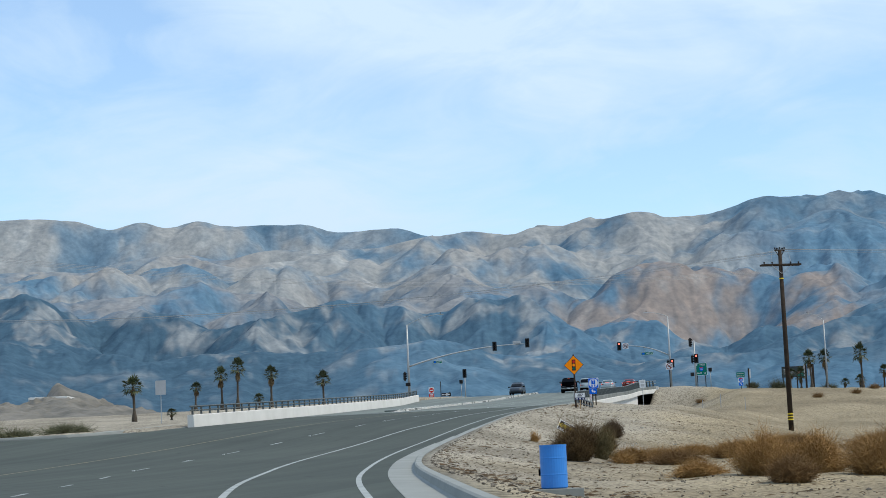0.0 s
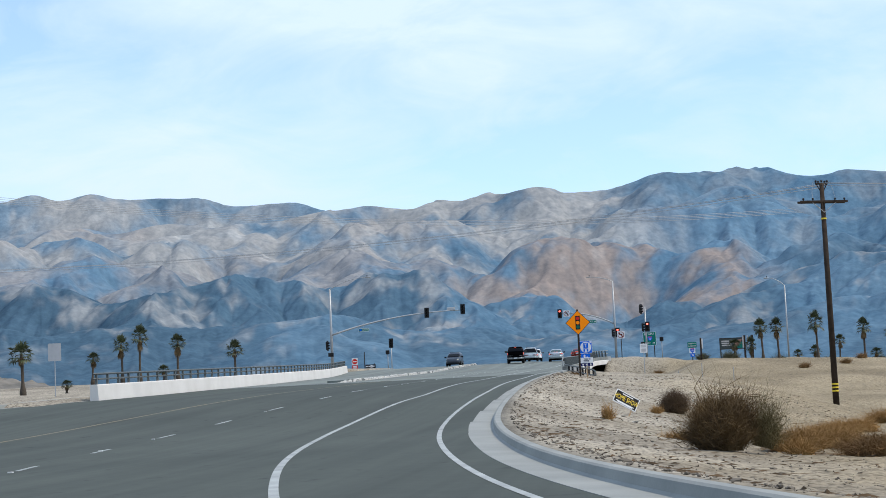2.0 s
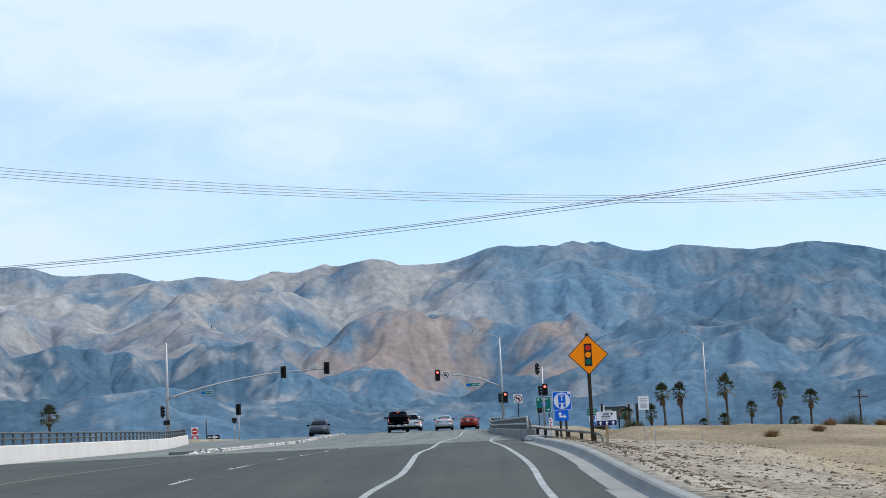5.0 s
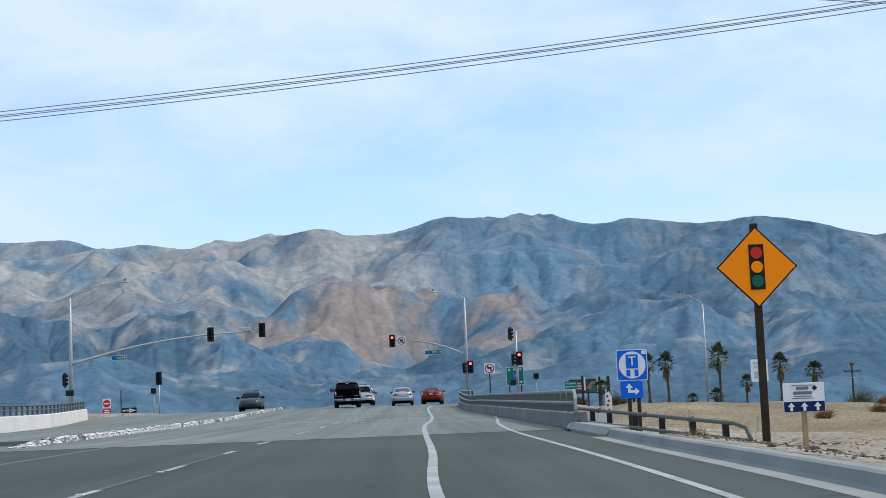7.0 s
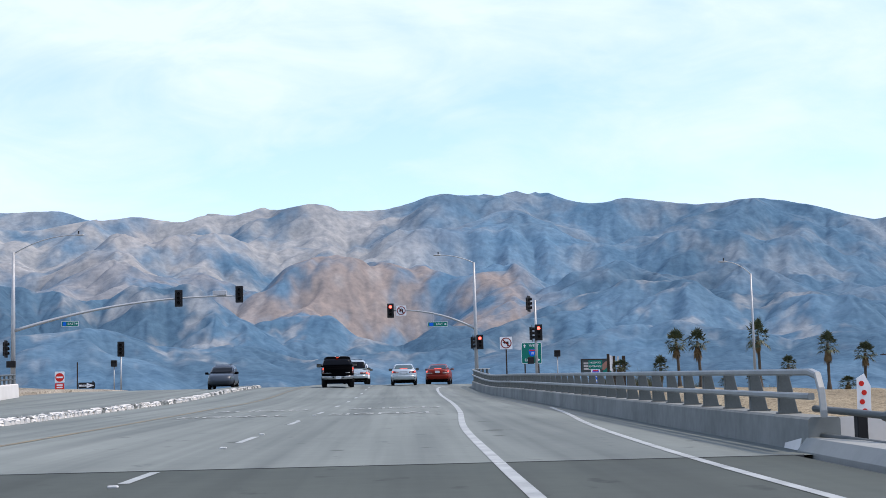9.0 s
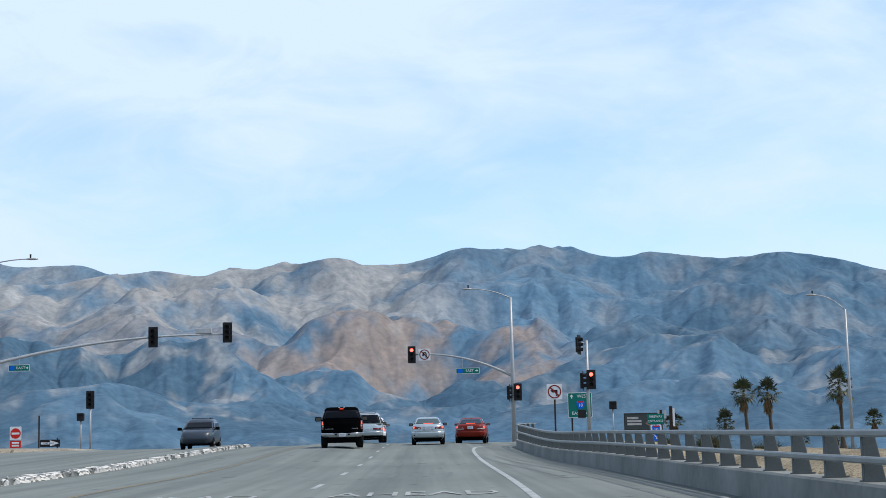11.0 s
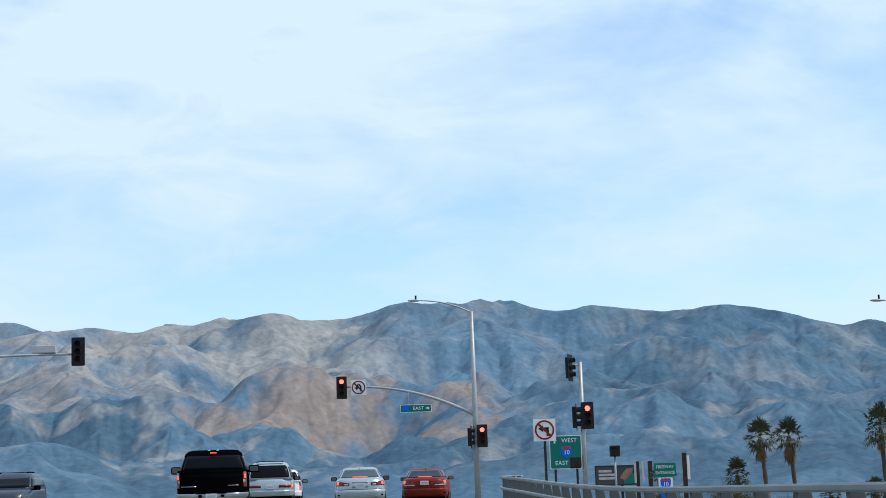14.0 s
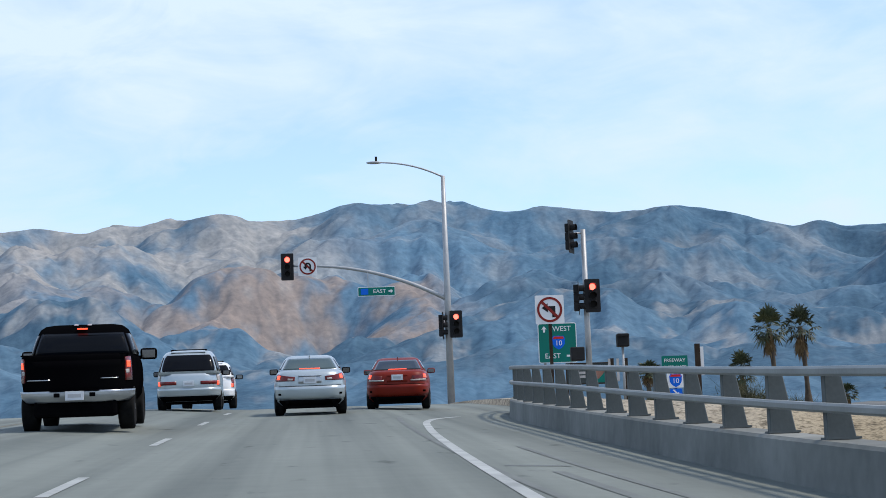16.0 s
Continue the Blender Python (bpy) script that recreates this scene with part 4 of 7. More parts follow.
def build_median():
    """A low median whose white-painted kerb is chipped all along."""
    med = thing("median", pose(0, 0, 0), "low concrete traffic median with chipped white-painted kerb", "median")
    xm = [(-12.2, 20), (-12.3, 50), (-12.5, 80), (-12.6, 128)]
    path = [(curve_at(xm, y), y, zr(y) + fall(-12, y)) for y in span(24, 128, 1.5)]
    bm = profile_run(bmesh.new(), path, [(-1.5, -0.2), (-1.5, 0.13), (0.0, 0.14), (0.0, -0.2)])
    part("median_top", bm, DECK, med)
    rnd = random.Random(4)
    y = 20.5
    shapes = []
    for v in range(6):
        bm = bmesh.new()
        box(bm, -0.17, 0.17, -0.36, 0.36, -0.06, 0.15, 0.05)
        for w in bm.verts:
            w.co += Vector((rnd.uniform(-0.05, 0.05), rnd.uniform(-0.07, 0.07), rnd.uniform(-0.045, 0.035)))
        shapes.append(mesh_of(bm, "kerb_block", WHITE_WALL if v else CONCRETE))
    while y < 127:
        b = new("kerb_block", shapes[rnd.randrange(6)])
        taper = smooth(18, 26, y)
        b.matrix_basis = Matrix.LocRotScale((curve_at(xm, y) + rnd.uniform(-0.03, 0.03), y, zr(y) + fall(-12, y) - 0.1 * (1 - taper)), Euler((0, 0, rnd.uniform(-0.12, 0.12))), (1, rnd.uniform(0.85, 1.05), 0.5 + 0.5 * taper + rnd.uniform(-0.1, 0.1)))
        b.parent = med
        y += 0.62


build_median()


# ---------------------------------------------------------------- more materials
SIGN_ORANGE = mat("sign_orange", (0.98, 0.262, 0.003), (0.94, 0.245, 0.003), 2.0, 0.7, spec=0.12)
SIGN_BLACK = mat("sign_black", (0.012, 0.012, 0.014), (0.02, 0.02, 0.02), 2.0, 0.7, spec=0.12)
SIGN_RED = mat("sign_red", (0.55, 0.030, 0.02), (0.47, 0.025, 0.02), 2.0, 0.7, spec=0.12)
SIGN_MAROON = mat("sign_dark_red", (0.22, 0.024, 0.020), (0.16, 0.020, 0.016), 2.0, 0.7, spec=0.12)
SIGN_GREEN = mat("sign_green", (0.004, 0.150, 0.118), (0.006, 0.128, 0.100), 2.0, 0.7, spec=0.12)
SIGN_DARKGREEN = mat("sign_dark_green", (0.01, 0.12, 0.085), (0.01, 0.10, 0.07), 2.0, 0.7, spec=0.12)
SIGN_BLUE = mat("sign_blue", (0.004, 0.120, 0.60), (0.004, 0.105, 0.54), 2.0, 0.7, spec=0.12)
SIGN_NAVY = mat("sign_navy", (0.01, 0.015, 0.07), (0.015, 0.02, 0.09), 2.0, 0.7, spec=0.12)
SIGN_WHITE = mat("sign_white", (0.70, 0.71, 0.72), (0.60, 0.61, 0.62), 2.0, 0.7, spec=0.12)
SIGN_YELLOW = mat("sign_yellow", (0.72, 0.52, 0.02), (0.62, 0.44, 0.02), 2.0, 0.5)
SIGN_SLATE = mat("sign_slate", (0.10, 0.105, 0.125), (0.14, 0.145, 0.16), 2.0, 0.6)
SIGN_GREY = mat("sign_grey", (0.32, 0.33, 0.34), (0.42, 0.42, 0.43), 2.0, 0.5)
LAMP_RED = mat("red_lamp_lit", (0.5, 0.02, 0.01), None, 3.0, 0.4, emit=(1.0, 0.09, 0.06), power=5.0)
LAMP_OFF = mat("unlit_lens", (0.007, 0.0065, 0.006), None, 3.0, 0.5, spec=0.1)
TAIL = mat("tail_light_red", (0.15, 0.008, 0.007), (0.10, 0.006, 0.006), 3.0, 0.25, coat=0.15, spec=0.3)
TAIL_LIT = mat("brake_light_lit", (0.5, 0.02, 0.01), None, 3.0, 0.3, emit=(1.0, 0.10, 0.04), power=1.6)
GLASS_DARK = mat("tinted_glass", (0.008, 0.011, 0.013), (0.014, 0.017, 0.019), 1.0, 0.06, coat=0.3, spec=0.4)
GLASS_BLACK = mat("black_glass", (0.003, 0.004, 0.006), (0.006, 0.007, 0.010), 1.0, 0.12, spec=0.08)
GLASS_GREY = mat("grey_glass", (0.035, 0.058, 0.058), (0.06, 0.085, 0.085), 1.0, 0.08, spec=0.35)
PAINT_SILVER = mat("silver_car_paint", (0.34, 0.39, 0.41), (0.40, 0.45, 0.47), 1.0, 0.35, 0.55, coat=0.6)
PAINT_RED = mat("red_car_paint", (0.13, 0.010, 0.004), (0.16, 0.013, 0.006), 1.0, 0.4, 0.0, coat=0.1, spec=0.12)
PAINT_WHITE = mat("white_car_paint", (0.62, 0.63, 0.64), (0.68, 0.69, 0.70), 1.0, 0.35, 0.0, coat=0.8)
PAINT_BLACK = mat("black_car_paint", (0.0015, 0.0015, 0.002), (0.003, 0.003, 0.0035), 1.0, 0.45, 0.0, coat=0.0, spec=0.0)
PAINT_NAVY = mat("dark_blue_car_paint", (0.018, 0.028, 0.042), (0.024, 0.034, 0.05), 1.0, 0.4, 0.2, coat=0.2)
CHROME = mat("chrome", (0.6, 0.61, 0.62), (0.5, 0.51, 0.52), 2.0, 0.22, 1.0)
BUMPER = mat("dull_chrome", (0.30, 0.32, 0.34), (0.42, 0.44, 0.46), 2.0, 0.28, 0.85)
LENS_PALE = mat("pale_lamp_lens", (0.30, 0.28, 0.26), (0.40, 0.36, 0.33), 6.0, 0.3)
MIRROR_GLASS = mat("mirror_glass", (0.16, 0.17, 0.18), (0.14, 0.15, 0.16), 2.0, 0.08, 1.0)
PLATE = mat("number_plate", (0.6, 0.62, 0.64), (0.5, 0.52, 0.55), 6.0, 0.5)
PLASTIC = mat("dark_plastic", (0.0018, 0.0018, 0.0022), (0.004, 0.004, 0.0045), 4.0, 0.8, spec=0.0)
BARREL = mat("blue_plastic", (0.02, 0.20, 0.62), (0.025, 0.17, 0.52), 2.5, 0.45, fine=20.0)
FROND = mat("palm_frond_green", (0.018, 0.028, 0.010), (0.050, 0.062, 0.020), 1.2, 0.6, fine=6.0, per_object=0.15)
DEAD = mat("palm_frond_dead", (0.11, 0.072, 0.032), (0.19, 0.125, 0.058), 1.5, 0.9, fine=8.0, per_object=0.15)
BARK = mat("palm_bark", (0.035, 0.028, 0.020), (0.075, 0.058, 0.042), 3.0, 0.95, bump=0.02, fine=14.0)
TWIG = mat("dry_brush_brown", (0.120, 0.062, 0.020), (0.235, 0.135, 0.050), 0.9, 0.95, fine=9.0, per_object=0.12)
BUSH = mat("tumbleweed_brown", (0.058, 0.033, 0.012), (0.150, 0.092, 0.034), 1.6, 0.95, fine=9.0)
TWIG_DARK = mat("dry_brush_dark", (0.055, 0.034, 0.017), (0.11, 0.068, 0.034), 0.9, 0.95, fine=9.0)
STRAW = mat("dry_grass", (0.230, 0.120, 0.034), (0.340, 0.200, 0.068), 0.9, 0.95, fine=9.0, per_object=0.12)
BRUSH_CORE = mat("brush_core", (0.022, 0.013, 0.006), (0.050, 0.030, 0.013), 1.6, 0.95, fine=9.0)
OLIVE = mat("olive_twigs", (0.070, 0.056, 0.020), (0.135, 0.105, 0.042), 1.2, 0.95, fine=9.0)
SCRUB = mat("grey_green_scrub", (0.055, 0.060, 0.030), (0.12, 0.115, 0.06), 0.7, 0.95, fine=5.0, per_object=0.15)
STONE = mat("loose_stone", (0.0770, 0.0644, 0.0504), (0.1540, 0.1330, 0.1050), 3.0, 0.95, fine=20.0)
LITTER = mat("litter_white", (0.55, 0.54, 0.50), (0.42, 0.41, 0.38), 5.0, 0.8)
WIRE = mat("wire_aluminium", (0.30, 0.305, 0.31), (0.36, 0.365, 0.37), 2.0, 0.5, 0.4)
BEIGE = mat("billboard_print", (0.016, 0.034, 0.036), (0.034, 0.040, 0.038), 0.9, 0.8, fine=3.0)
PRINT_RED = mat("faded_red_print", (0.30, 0.15, 0.11), (0.16, 0.075, 0.055), 1.5, 0.8, fine=4.0)
LITTER_PINK = mat("faded_print", (0.46, 0.44, 0.42), (0.26, 0.25, 0.24), 1.5, 0.8, fine=4.0)


def gz(x, y):
    return ground_z(x, y)


# ---------------------------------------------------------------- signs
def plate(name, outline, material, parent, y=0.0, depth=0.004, label=""):
    return part(name, slab(bmesh.new(), outline, y - depth, y), material, parent, label)


def arrow_up(cx, cz, w, h):
    return [(cx - w * 0.18, cz - h / 2), (cx + w * 0.18, cz - h / 2), (cx + w * 0.18, cz), (cx + w / 2, cz), (cx, cz + h / 2), (cx - w / 2, cz), (cx - w * 0.18, cz)]


def arrow_right(cx, cz, w, h):
    return [(cx + b, cz + a) for a, b in arrow_up(0, 0, h, w)]


def diamond_sign():
    x, y = 4.5, 0.0
    g = gz(x, y)
    s = thing("warning_sign", pose(x, y, g, 0, 0, 2), "orange diamond signal-ahead warning sign on a dark timber post", "road sign")
    c = 5.48 - g
    part("post", box(bmesh.new(), -0.055, 0.055, 0.012, 0.15, -0.4, c + 0.73, 0.01), WOOD_DARK, s)
    r = 0.70
    def dia(r, k=0.06):
        out = []
        for a in range(4):
            ang = radians(90 * a)
            d = Vector((math.cos(ang), math.sin(ang)))
            n = Vector((-d.y, d.x))
            for q in (-1, -0.5, 0, 0.5, 1):
                p = d * (r - k * (0.45 + 0.55 * q * q)) + n * k * q * 0.55
                out.append((p.x, p.y + c))
        return out
    part("panel", slab(bmesh.new(), dia(r), -0.004, 0.010), SIGN_BLACK, s)
    plate("face", dia(r - 0.034), SIGN_ORANGE, s, -0.005)
    plate("symbol", [(-0.125, c - 0.375), (0.125, c - 0.375), (0.125, c + 0.375), (-0.125, c + 0.375)], SIGN_BLACK, s, -0.010)
    for dz, m in ((0.235, SIGN_RED), (0.0, SIGN_ORANGE), (-0.235, SIGN_DARKGREEN)):
        plate("lens", disc_outline(0, c + dz, 0.098), m, s, -0.015)


diamond_sign()


def hospital_sign():
    x, y = 4.42, 16.5
    g = gz(x, y)
    s = thing("hospital_sign", pose(x, y, g, 0, 0, 3), "blue and white hospital sign with arrow plate on two dark posts", "road sign")
    for px in (-0.10, 0.14):
        part("post", box(bmesh.new(), px - 0.045, px + 0.045, 0.012, 0.08, -0.4, 4.9 - g, 0.006), WOOD_DARK, s)
    c = 4.96 - g
    part("panel", slab(bmesh.new(), rounded(-0.40, 0.40, c - 0.40, c + 0.40, 0.05), -0.004, 0.010), SIGN_WHITE, s)
    plate("face", rounded(-0.38, 0.38, c - 0.38, c + 0.38, 0.045), SIGN_BLUE, s, -0.005)
    plate("disc", disc_outline(0, c, 0.345, 44), SIGN_WHITE, s, -0.010)
    plate("tab", [(0.25, c + 0.27), (0.37, c + 0.27), (0.37, c + 0.36), (0.25, c + 0.36)], SIGN_WHITE, s, -0.010)
    plate("block", [(-0.155, c - 0.09), (0.155, c - 0.09), (0.155, c + 0.27), (-0.155, c + 0.27)], SIGN_BLUE, s, -0.015)
    for px in (-0.155, 0.055):
        plate("leg_block", [(px, c - 0.29), (px + 0.10, c - 0.29), (px + 0.10, c - 0.12), (px, c - 0.12)], SIGN_BLUE, s, -0.015)
    lettering("T", 0.34, Matrix.Translation((0, -0.022, c + 0.09)), SIGN_WHITE, s)
    a = part("arrow_plate", slab(bmesh.new(), rounded(-0.33, 0.25, 4.33 - g - 0.22, 4.33 - g + 0.22, 0.04), -0.004, 0.010), SIGN_BLUE, s)
    z = 4.33 - g
    plate("arrow", [(-0.14, z - 0.08), (0.05, z - 0.08), (0.05, z - 0.14), (0.16, z - 0.045), (0.05, z + 0.05), (0.05, z - 0.01), (-0.07, z - 0.01), (-0.07, z + 0.05), (-0.01, z + 0.05), (-0.105, z + 0.16), (-0.20, z + 0.05), (-0.14, z + 0.05)], SIGN_WHITE, a, -0.005)


hospital_sign()


def resort_sign():
    x, y = 4.91, -1.0
    g = gz(x, y)
    s = thing("direction_sign", pose(x, y, g, 0, 0, 2), "white sign with navy strip of arrows on a tan timber post", "sign")
    part("post", box(bmesh.new(), -0.04, 0.04, 0.012, 0.075, -0.3, 3.42 - g, 0.005), WOOD_TAN, s)
    z0, z1 = 3.04 - g, 3.50 - g
    part("panel", box(bmesh.new(), -0.33, 0.33, -0.012, 0.010, z0, z1, 0.004), SIGN_WHITE, s)
    plate("strip", [(-0.325, z0 + 0.005), (0.325, z0 + 0.005), (0.325, z0 + 0.165), (-0.325, z0 + 0.165)], SIGN_NAVY, s, -0.013)
    for px in (-0.21, 0.0, 0.21):
        plate("arrow", arrow_up(px, z0 + 0.085, 0.12, 0.13), SIGN_WHITE, s, -0.018)
    for dz, w, h in ((0.375, 0.20, 0.05), (0.30, 0.30, 0.05), (0.245, 0.28, 0.014), (0.42, 0.34, 0.012), (0.215, 0.36, 0.012)):
        plate("text_bar", [(-w / 2 - 0.02, z0 + dz - h / 2), (w / 2 - 0.02, z0 + dz - h / 2), (w / 2 - 0.02, z0 + dz + h / 2), (-w / 2 - 0.02, z0 + dz + h / 2)], SIGN_SLATE, s, -0.013, 0.003)
    plate("emblem", [(0.13, z0 + 0.375), (0.175, z0 + 0.42), (0.22, z0 + 0.375), (0.175, z0 + 0.33)], SIGN_NAVY, s, -0.013)


resort_sign()


def fallen_board():
    """A yard sign blown over into the verge, half upright."""
    x, y = 7.12, -33.64
    s = thing("fallen_sign", pose(x, y, 0.43, -18, 30, 12), "tilted black, white and yellow advertising board lying in the verge", "sign")
    part("board", box(bmesh.new(), -0.46, 0.46, -0.012, 0.012, -0.25, 0.25, 0.004), SIGN_WHITE, s)
    plate("panel", [(-0.43, -0.22), (0.43, -0.22), (0.43, 0.22), (-0.43, 0.22)], SIGN_BLACK, s, -0.013)
    lettering("HOME SHOW", 0.27, Matrix.Translation((0, -0.020, 0.0)), SIGN_YELLOW, s, stretch=0.56)
    for z, w in ((0.16, 0.42), (-0.16, 0.7), (-0.195, 0.6)):
        plate("text_bar", [(-w / 2, z - 0.016), (w / 2, z - 0.016), (w / 2, z + 0.016), (-w / 2, z + 0.016)], SIGN_WHITE, s, -0.018)
    part("stake", box(bmesh.new(), 0.3, 0.34, 0.013, 0.05, -0.85, 0.1), WOOD_TAN, s)


fallen_board()


def speed_sign():
    x, y = 8.1, 18.6
    g = gz(x, y)
    s = thing("speed_sign", pose(x, y, g, 0, 0, 4), "white rectangular regulatory sign on a thin steel post", "road sign")
    part("post", tube(bmesh.new(), [(0, 0.035, -0.3), (0, 0.035, 5.15 - g)], 0.025, 8), STEEL, s)
    c = 4.81 - g
    part("panel", slab(bmesh.new(), rounded(-0.235, 0.235, c - 0.30, c + 0.30, 0.03), -0.004, 0.006), SIGN_WHITE, s)
    for z, w, h in ((0.2, 0.32, 0.06), (0.1, 0.3, 0.06), (-0.12, 0.3, 0.2)):
        ring = [(-w / 2, c + z - h / 2), (w / 2, c + z - h / 2), (w / 2, c + z + h / 2), (-w / 2, c + z + h / 2)]
        plate("text_bar", ring, SIGN_GREY, s, -0.005, 0.003)


speed_sign()


def approach_rail():
    """Timber-post guard rail that flares away from the end of the parapet."""
    s = thing("guard_rail", pose(0, 0, 0), "two-tube metal guard rail on dark square posts flaring from the parapet", "guard rail")
    a, b = Vector((2.98, 17.0, 3.93)), Vector((5.07, 6.2, 3.10))
    top = [a.lerp(b, k / 12) for k in range(13)] + [b + Vector((0.12, -0.7, -0.12)), b + Vector((0.16, -0.95, -0.36))]
    part("top_tube", tube(bmesh.new(), top, 0.042, 8), RAILGREY, s, shade=True)
    low = [p - Vector((0, 0, 0.32)) for p in top[:13]] + [b + Vector((0.13, -0.75, -0.36))]
    part("low_tube", tube(bmesh.new(), low, 0.038, 8), RAILGREY, s, shade=True)
    bm = box(bmesh.new(), -0.062, 0.062, -0.085, 0.085, -1.1, 0.0, 0.012)
    me = mesh_of(bm, "post", BLACK)
    for k in (0.09, 0.22, 0.40, 0.575, 0.755, 0.93):
        p = new("post", me)
        q = a.lerp(b, k)
        p.location = (q.x + 0.13, q.y + 0.04, q.z - 0.02)
        p.parent = s
    for k in (0.18, 0.5, 0.78):
        q = a.lerp(b, k)
        c = part("coupling", tube(bmesh.new(), [q + Vector((0.02, -0.10, 0)), q - Vector((0.02, -0.10, 0))], 0.058, 8), RAILGREY, s)
    # concrete end block of the kerb
    bm = bmesh.new()
    slab(bm, [(0, -0.4), (0.5, -0.4), (0.5, 0.17), (0.12, 0.17), (0.0, 0.02)], -4.5, 4.5)
    struct("kerb_end", bm, CURB, "pale concrete kerb end below the guard rail", "kerb").matrix_basis = Matrix.Translation((2.72, 12.4, zr(12.4))) @ Matrix.Rotation(radians(2.7), 4, "X")


approach_rail()


def object_marker():
    x, y = 4.0, 18.6
    s = thing("object_marker", pose(x, y, gz(x, y), 0, 0, 0), "white marker panel with red reflectors on a steel post", "road marker")
    c = 4.05 - gz(x, y)
    part("post", tube(bmesh.new(), [(0, 0.03, -0.3), (0, 0.03, c)], 0.022, 8), STEEL, s)
    part("panel", slab(bmesh.new(), [(-0.09, c - 0.33), (0.09, c - 0.36), (0.10, c + 0.20), (0.02, c + 0.36), (-0.08, c + 0.30)], -0.004, 0.006), SIGN_WHITE, s)
    for k in range(5):
        plate("reflector", disc_outline(0.01 if k % 2 else -0.02, c - 0.25 + 0.12 * k, 0.035, 14), SIGN_RED, s, -0.005)


object_marker()


# ---------------------------------------------------------------- traffic signals
def signal_head(parent, m, lit="red", back=True):
    """Three black sections with hoods, and a back plate; the lamps face -y."""
    h = new("signal_head")
    h.empty_display_size = 0.1
    h.matrix_basis, h.parent = m, parent
    body = bmesh.new()
    for k in (-1, 0, 1):
        box(body, -0.17, 0.17, -0.02, 0.20, k * 0.355 - 0.172, k * 0.355 + 0.172, 0.02)
    part("housing", body, BLACK, h)
    if back:
        part("back_plate", slab(bmesh.new(), rounded(-0.31, 0.31, -0.67, 0.67, 0.05), -0.01, 0.006), BLACK, h)
    for k in (1, 0, -1):
        on = lit == "red" and k == 1
        part("lens", slab(bmesh.new(), disc_outline(0, k * 0.355, 0.13, 24), -0.028, -0.012), LAMP_RED if on else LAMP_OFF, h)
        bm = bmesh.new()
        n = 14
        rows = [[bm.verts.new((r * math.cos(a), y, k * 0.355 + r * math.sin(a))) for a in [radians(-35 + 250 * i / n) for i in range(n + 1)]] for r, y in ((0.150, -0.02), (0.150, -0.24), (0.142, -0.24), (0.142, -0.02))]
        for p, q in zip(rows, rows[1:]):
            for i in range(n):
                bm.faces.new((p[i], p[i + 1], q[i + 1], q[i]))
        part("hood", bm, BLACK, h)
    return h


def bowed(a, b, rise, n=14):
    """A mast arm that climbs steeply first and levels out."""
    a, b = Vector(a), Vector(b)
    out = []
    for i in range(n + 1):
        t = i / n
        p = a.lerp(b, t)
        p.z = a.z + (b.z - a.z) * (1 - (1 - t) ** rise)
        out.append(p)
    return out


def street_blade(parent, x, z, y, w, h):
    b = part("street_sign", slab(bmesh.new(), rounded(x - w / 2, x + w / 2, z - h / 2, z + h / 2, 0.04), y - 0.012, y + 0.012), SIGN_WHITE, parent, "green freeway direction blade")
    f = plate("face", rounded(x - w / 2 + 0.03, x + w / 2 - 0.03, z - h / 2 + 0.03, z + h / 2 - 0.03, 0.03), SIGN_GREEN, b, y - 0.013)
    lettering("EAST", h * 0.55, Matrix.Translation((x + w * 0.08, y - 0.021, z)), SIGN_WHITE, b, stretch=1.15)
    plate("arrow", arrow_right(x + w * 0.38, z, w * 0.12, h * 0.45), SIGN_WHITE, b, y - 0.019)
    plate("shield", rounded(x - w * 0.42, x - w * 0.22, z - h * 0.32, z + h * 0.32, 0.03), SIGN_BLUE, b, y - 0.019)


def no_turn_plate(parent, x, z, y, w, uturn=False):
    p = part("no_turn_sign", slab(bmesh.new(), rounded(x - w / 2, x + w / 2, z - w / 2, z + w / 2, 0.04), y - 0.004, y + 0.008), SIGN_WHITE, parent, "white no-turn plate with dark red ring")
    if uturn:
        bm = bmesh.new()
        tube(bm, [(x + w * 0.14, y - 0.012, z - w * 0.26), (x + w * 0.14, y - 0.012, z + w * 0.08), (x + w * 0.06, y - 0.012, z + w * 0.17), (x - w * 0.04, y - 0.012, z + w * 0.17), (x - w * 0.12, y - 0.012, z + w * 0.08), (x - w * 0.12, y - 0.012, z - w * 0.02)], w * 0.05, 6)
        part("arrow", bm, SIGN_BLACK, p)
        plate("arrow_head", [(x - w * 0.25, z), (x + w * 0.01, z), (x - w * 0.12, z - w * 0.17)], SIGN_BLACK, p, y - 0.008)
    else:
        s = w
        plate("arrow", [(x + 0.08 * s, z - 0.27 * s), (x + 0.20 * s, z - 0.27 * s), (x + 0.20 * s, z + 0.12 * s), (x - 0.06 * s, z + 0.12 * s), (x - 0.06 * s, z + 0.22 * s), (x - 0.28 * s, z + 0.06 * s), (x - 0.06 * s, z - 0.10 * s), (x - 0.06 * s, z), (x + 0.08 * s, z)], SIGN_BLACK, p, y - 0.005)
    part("ring", ring_slab(bmesh.new(), x, z, w * 0.36, w * 0.44, y - 0.016, y - 0.010), SIGN_MAROON, p)
    d = 0.27 * w
    k = 0.035 * w
    plate("slash", [(x - d - k, z + d - k), (x - d + k, z + d + k), (x + d + k, z - d + k), (x + d - k, z - d - k)], SIGN_MAROON, p, y - 0.017)


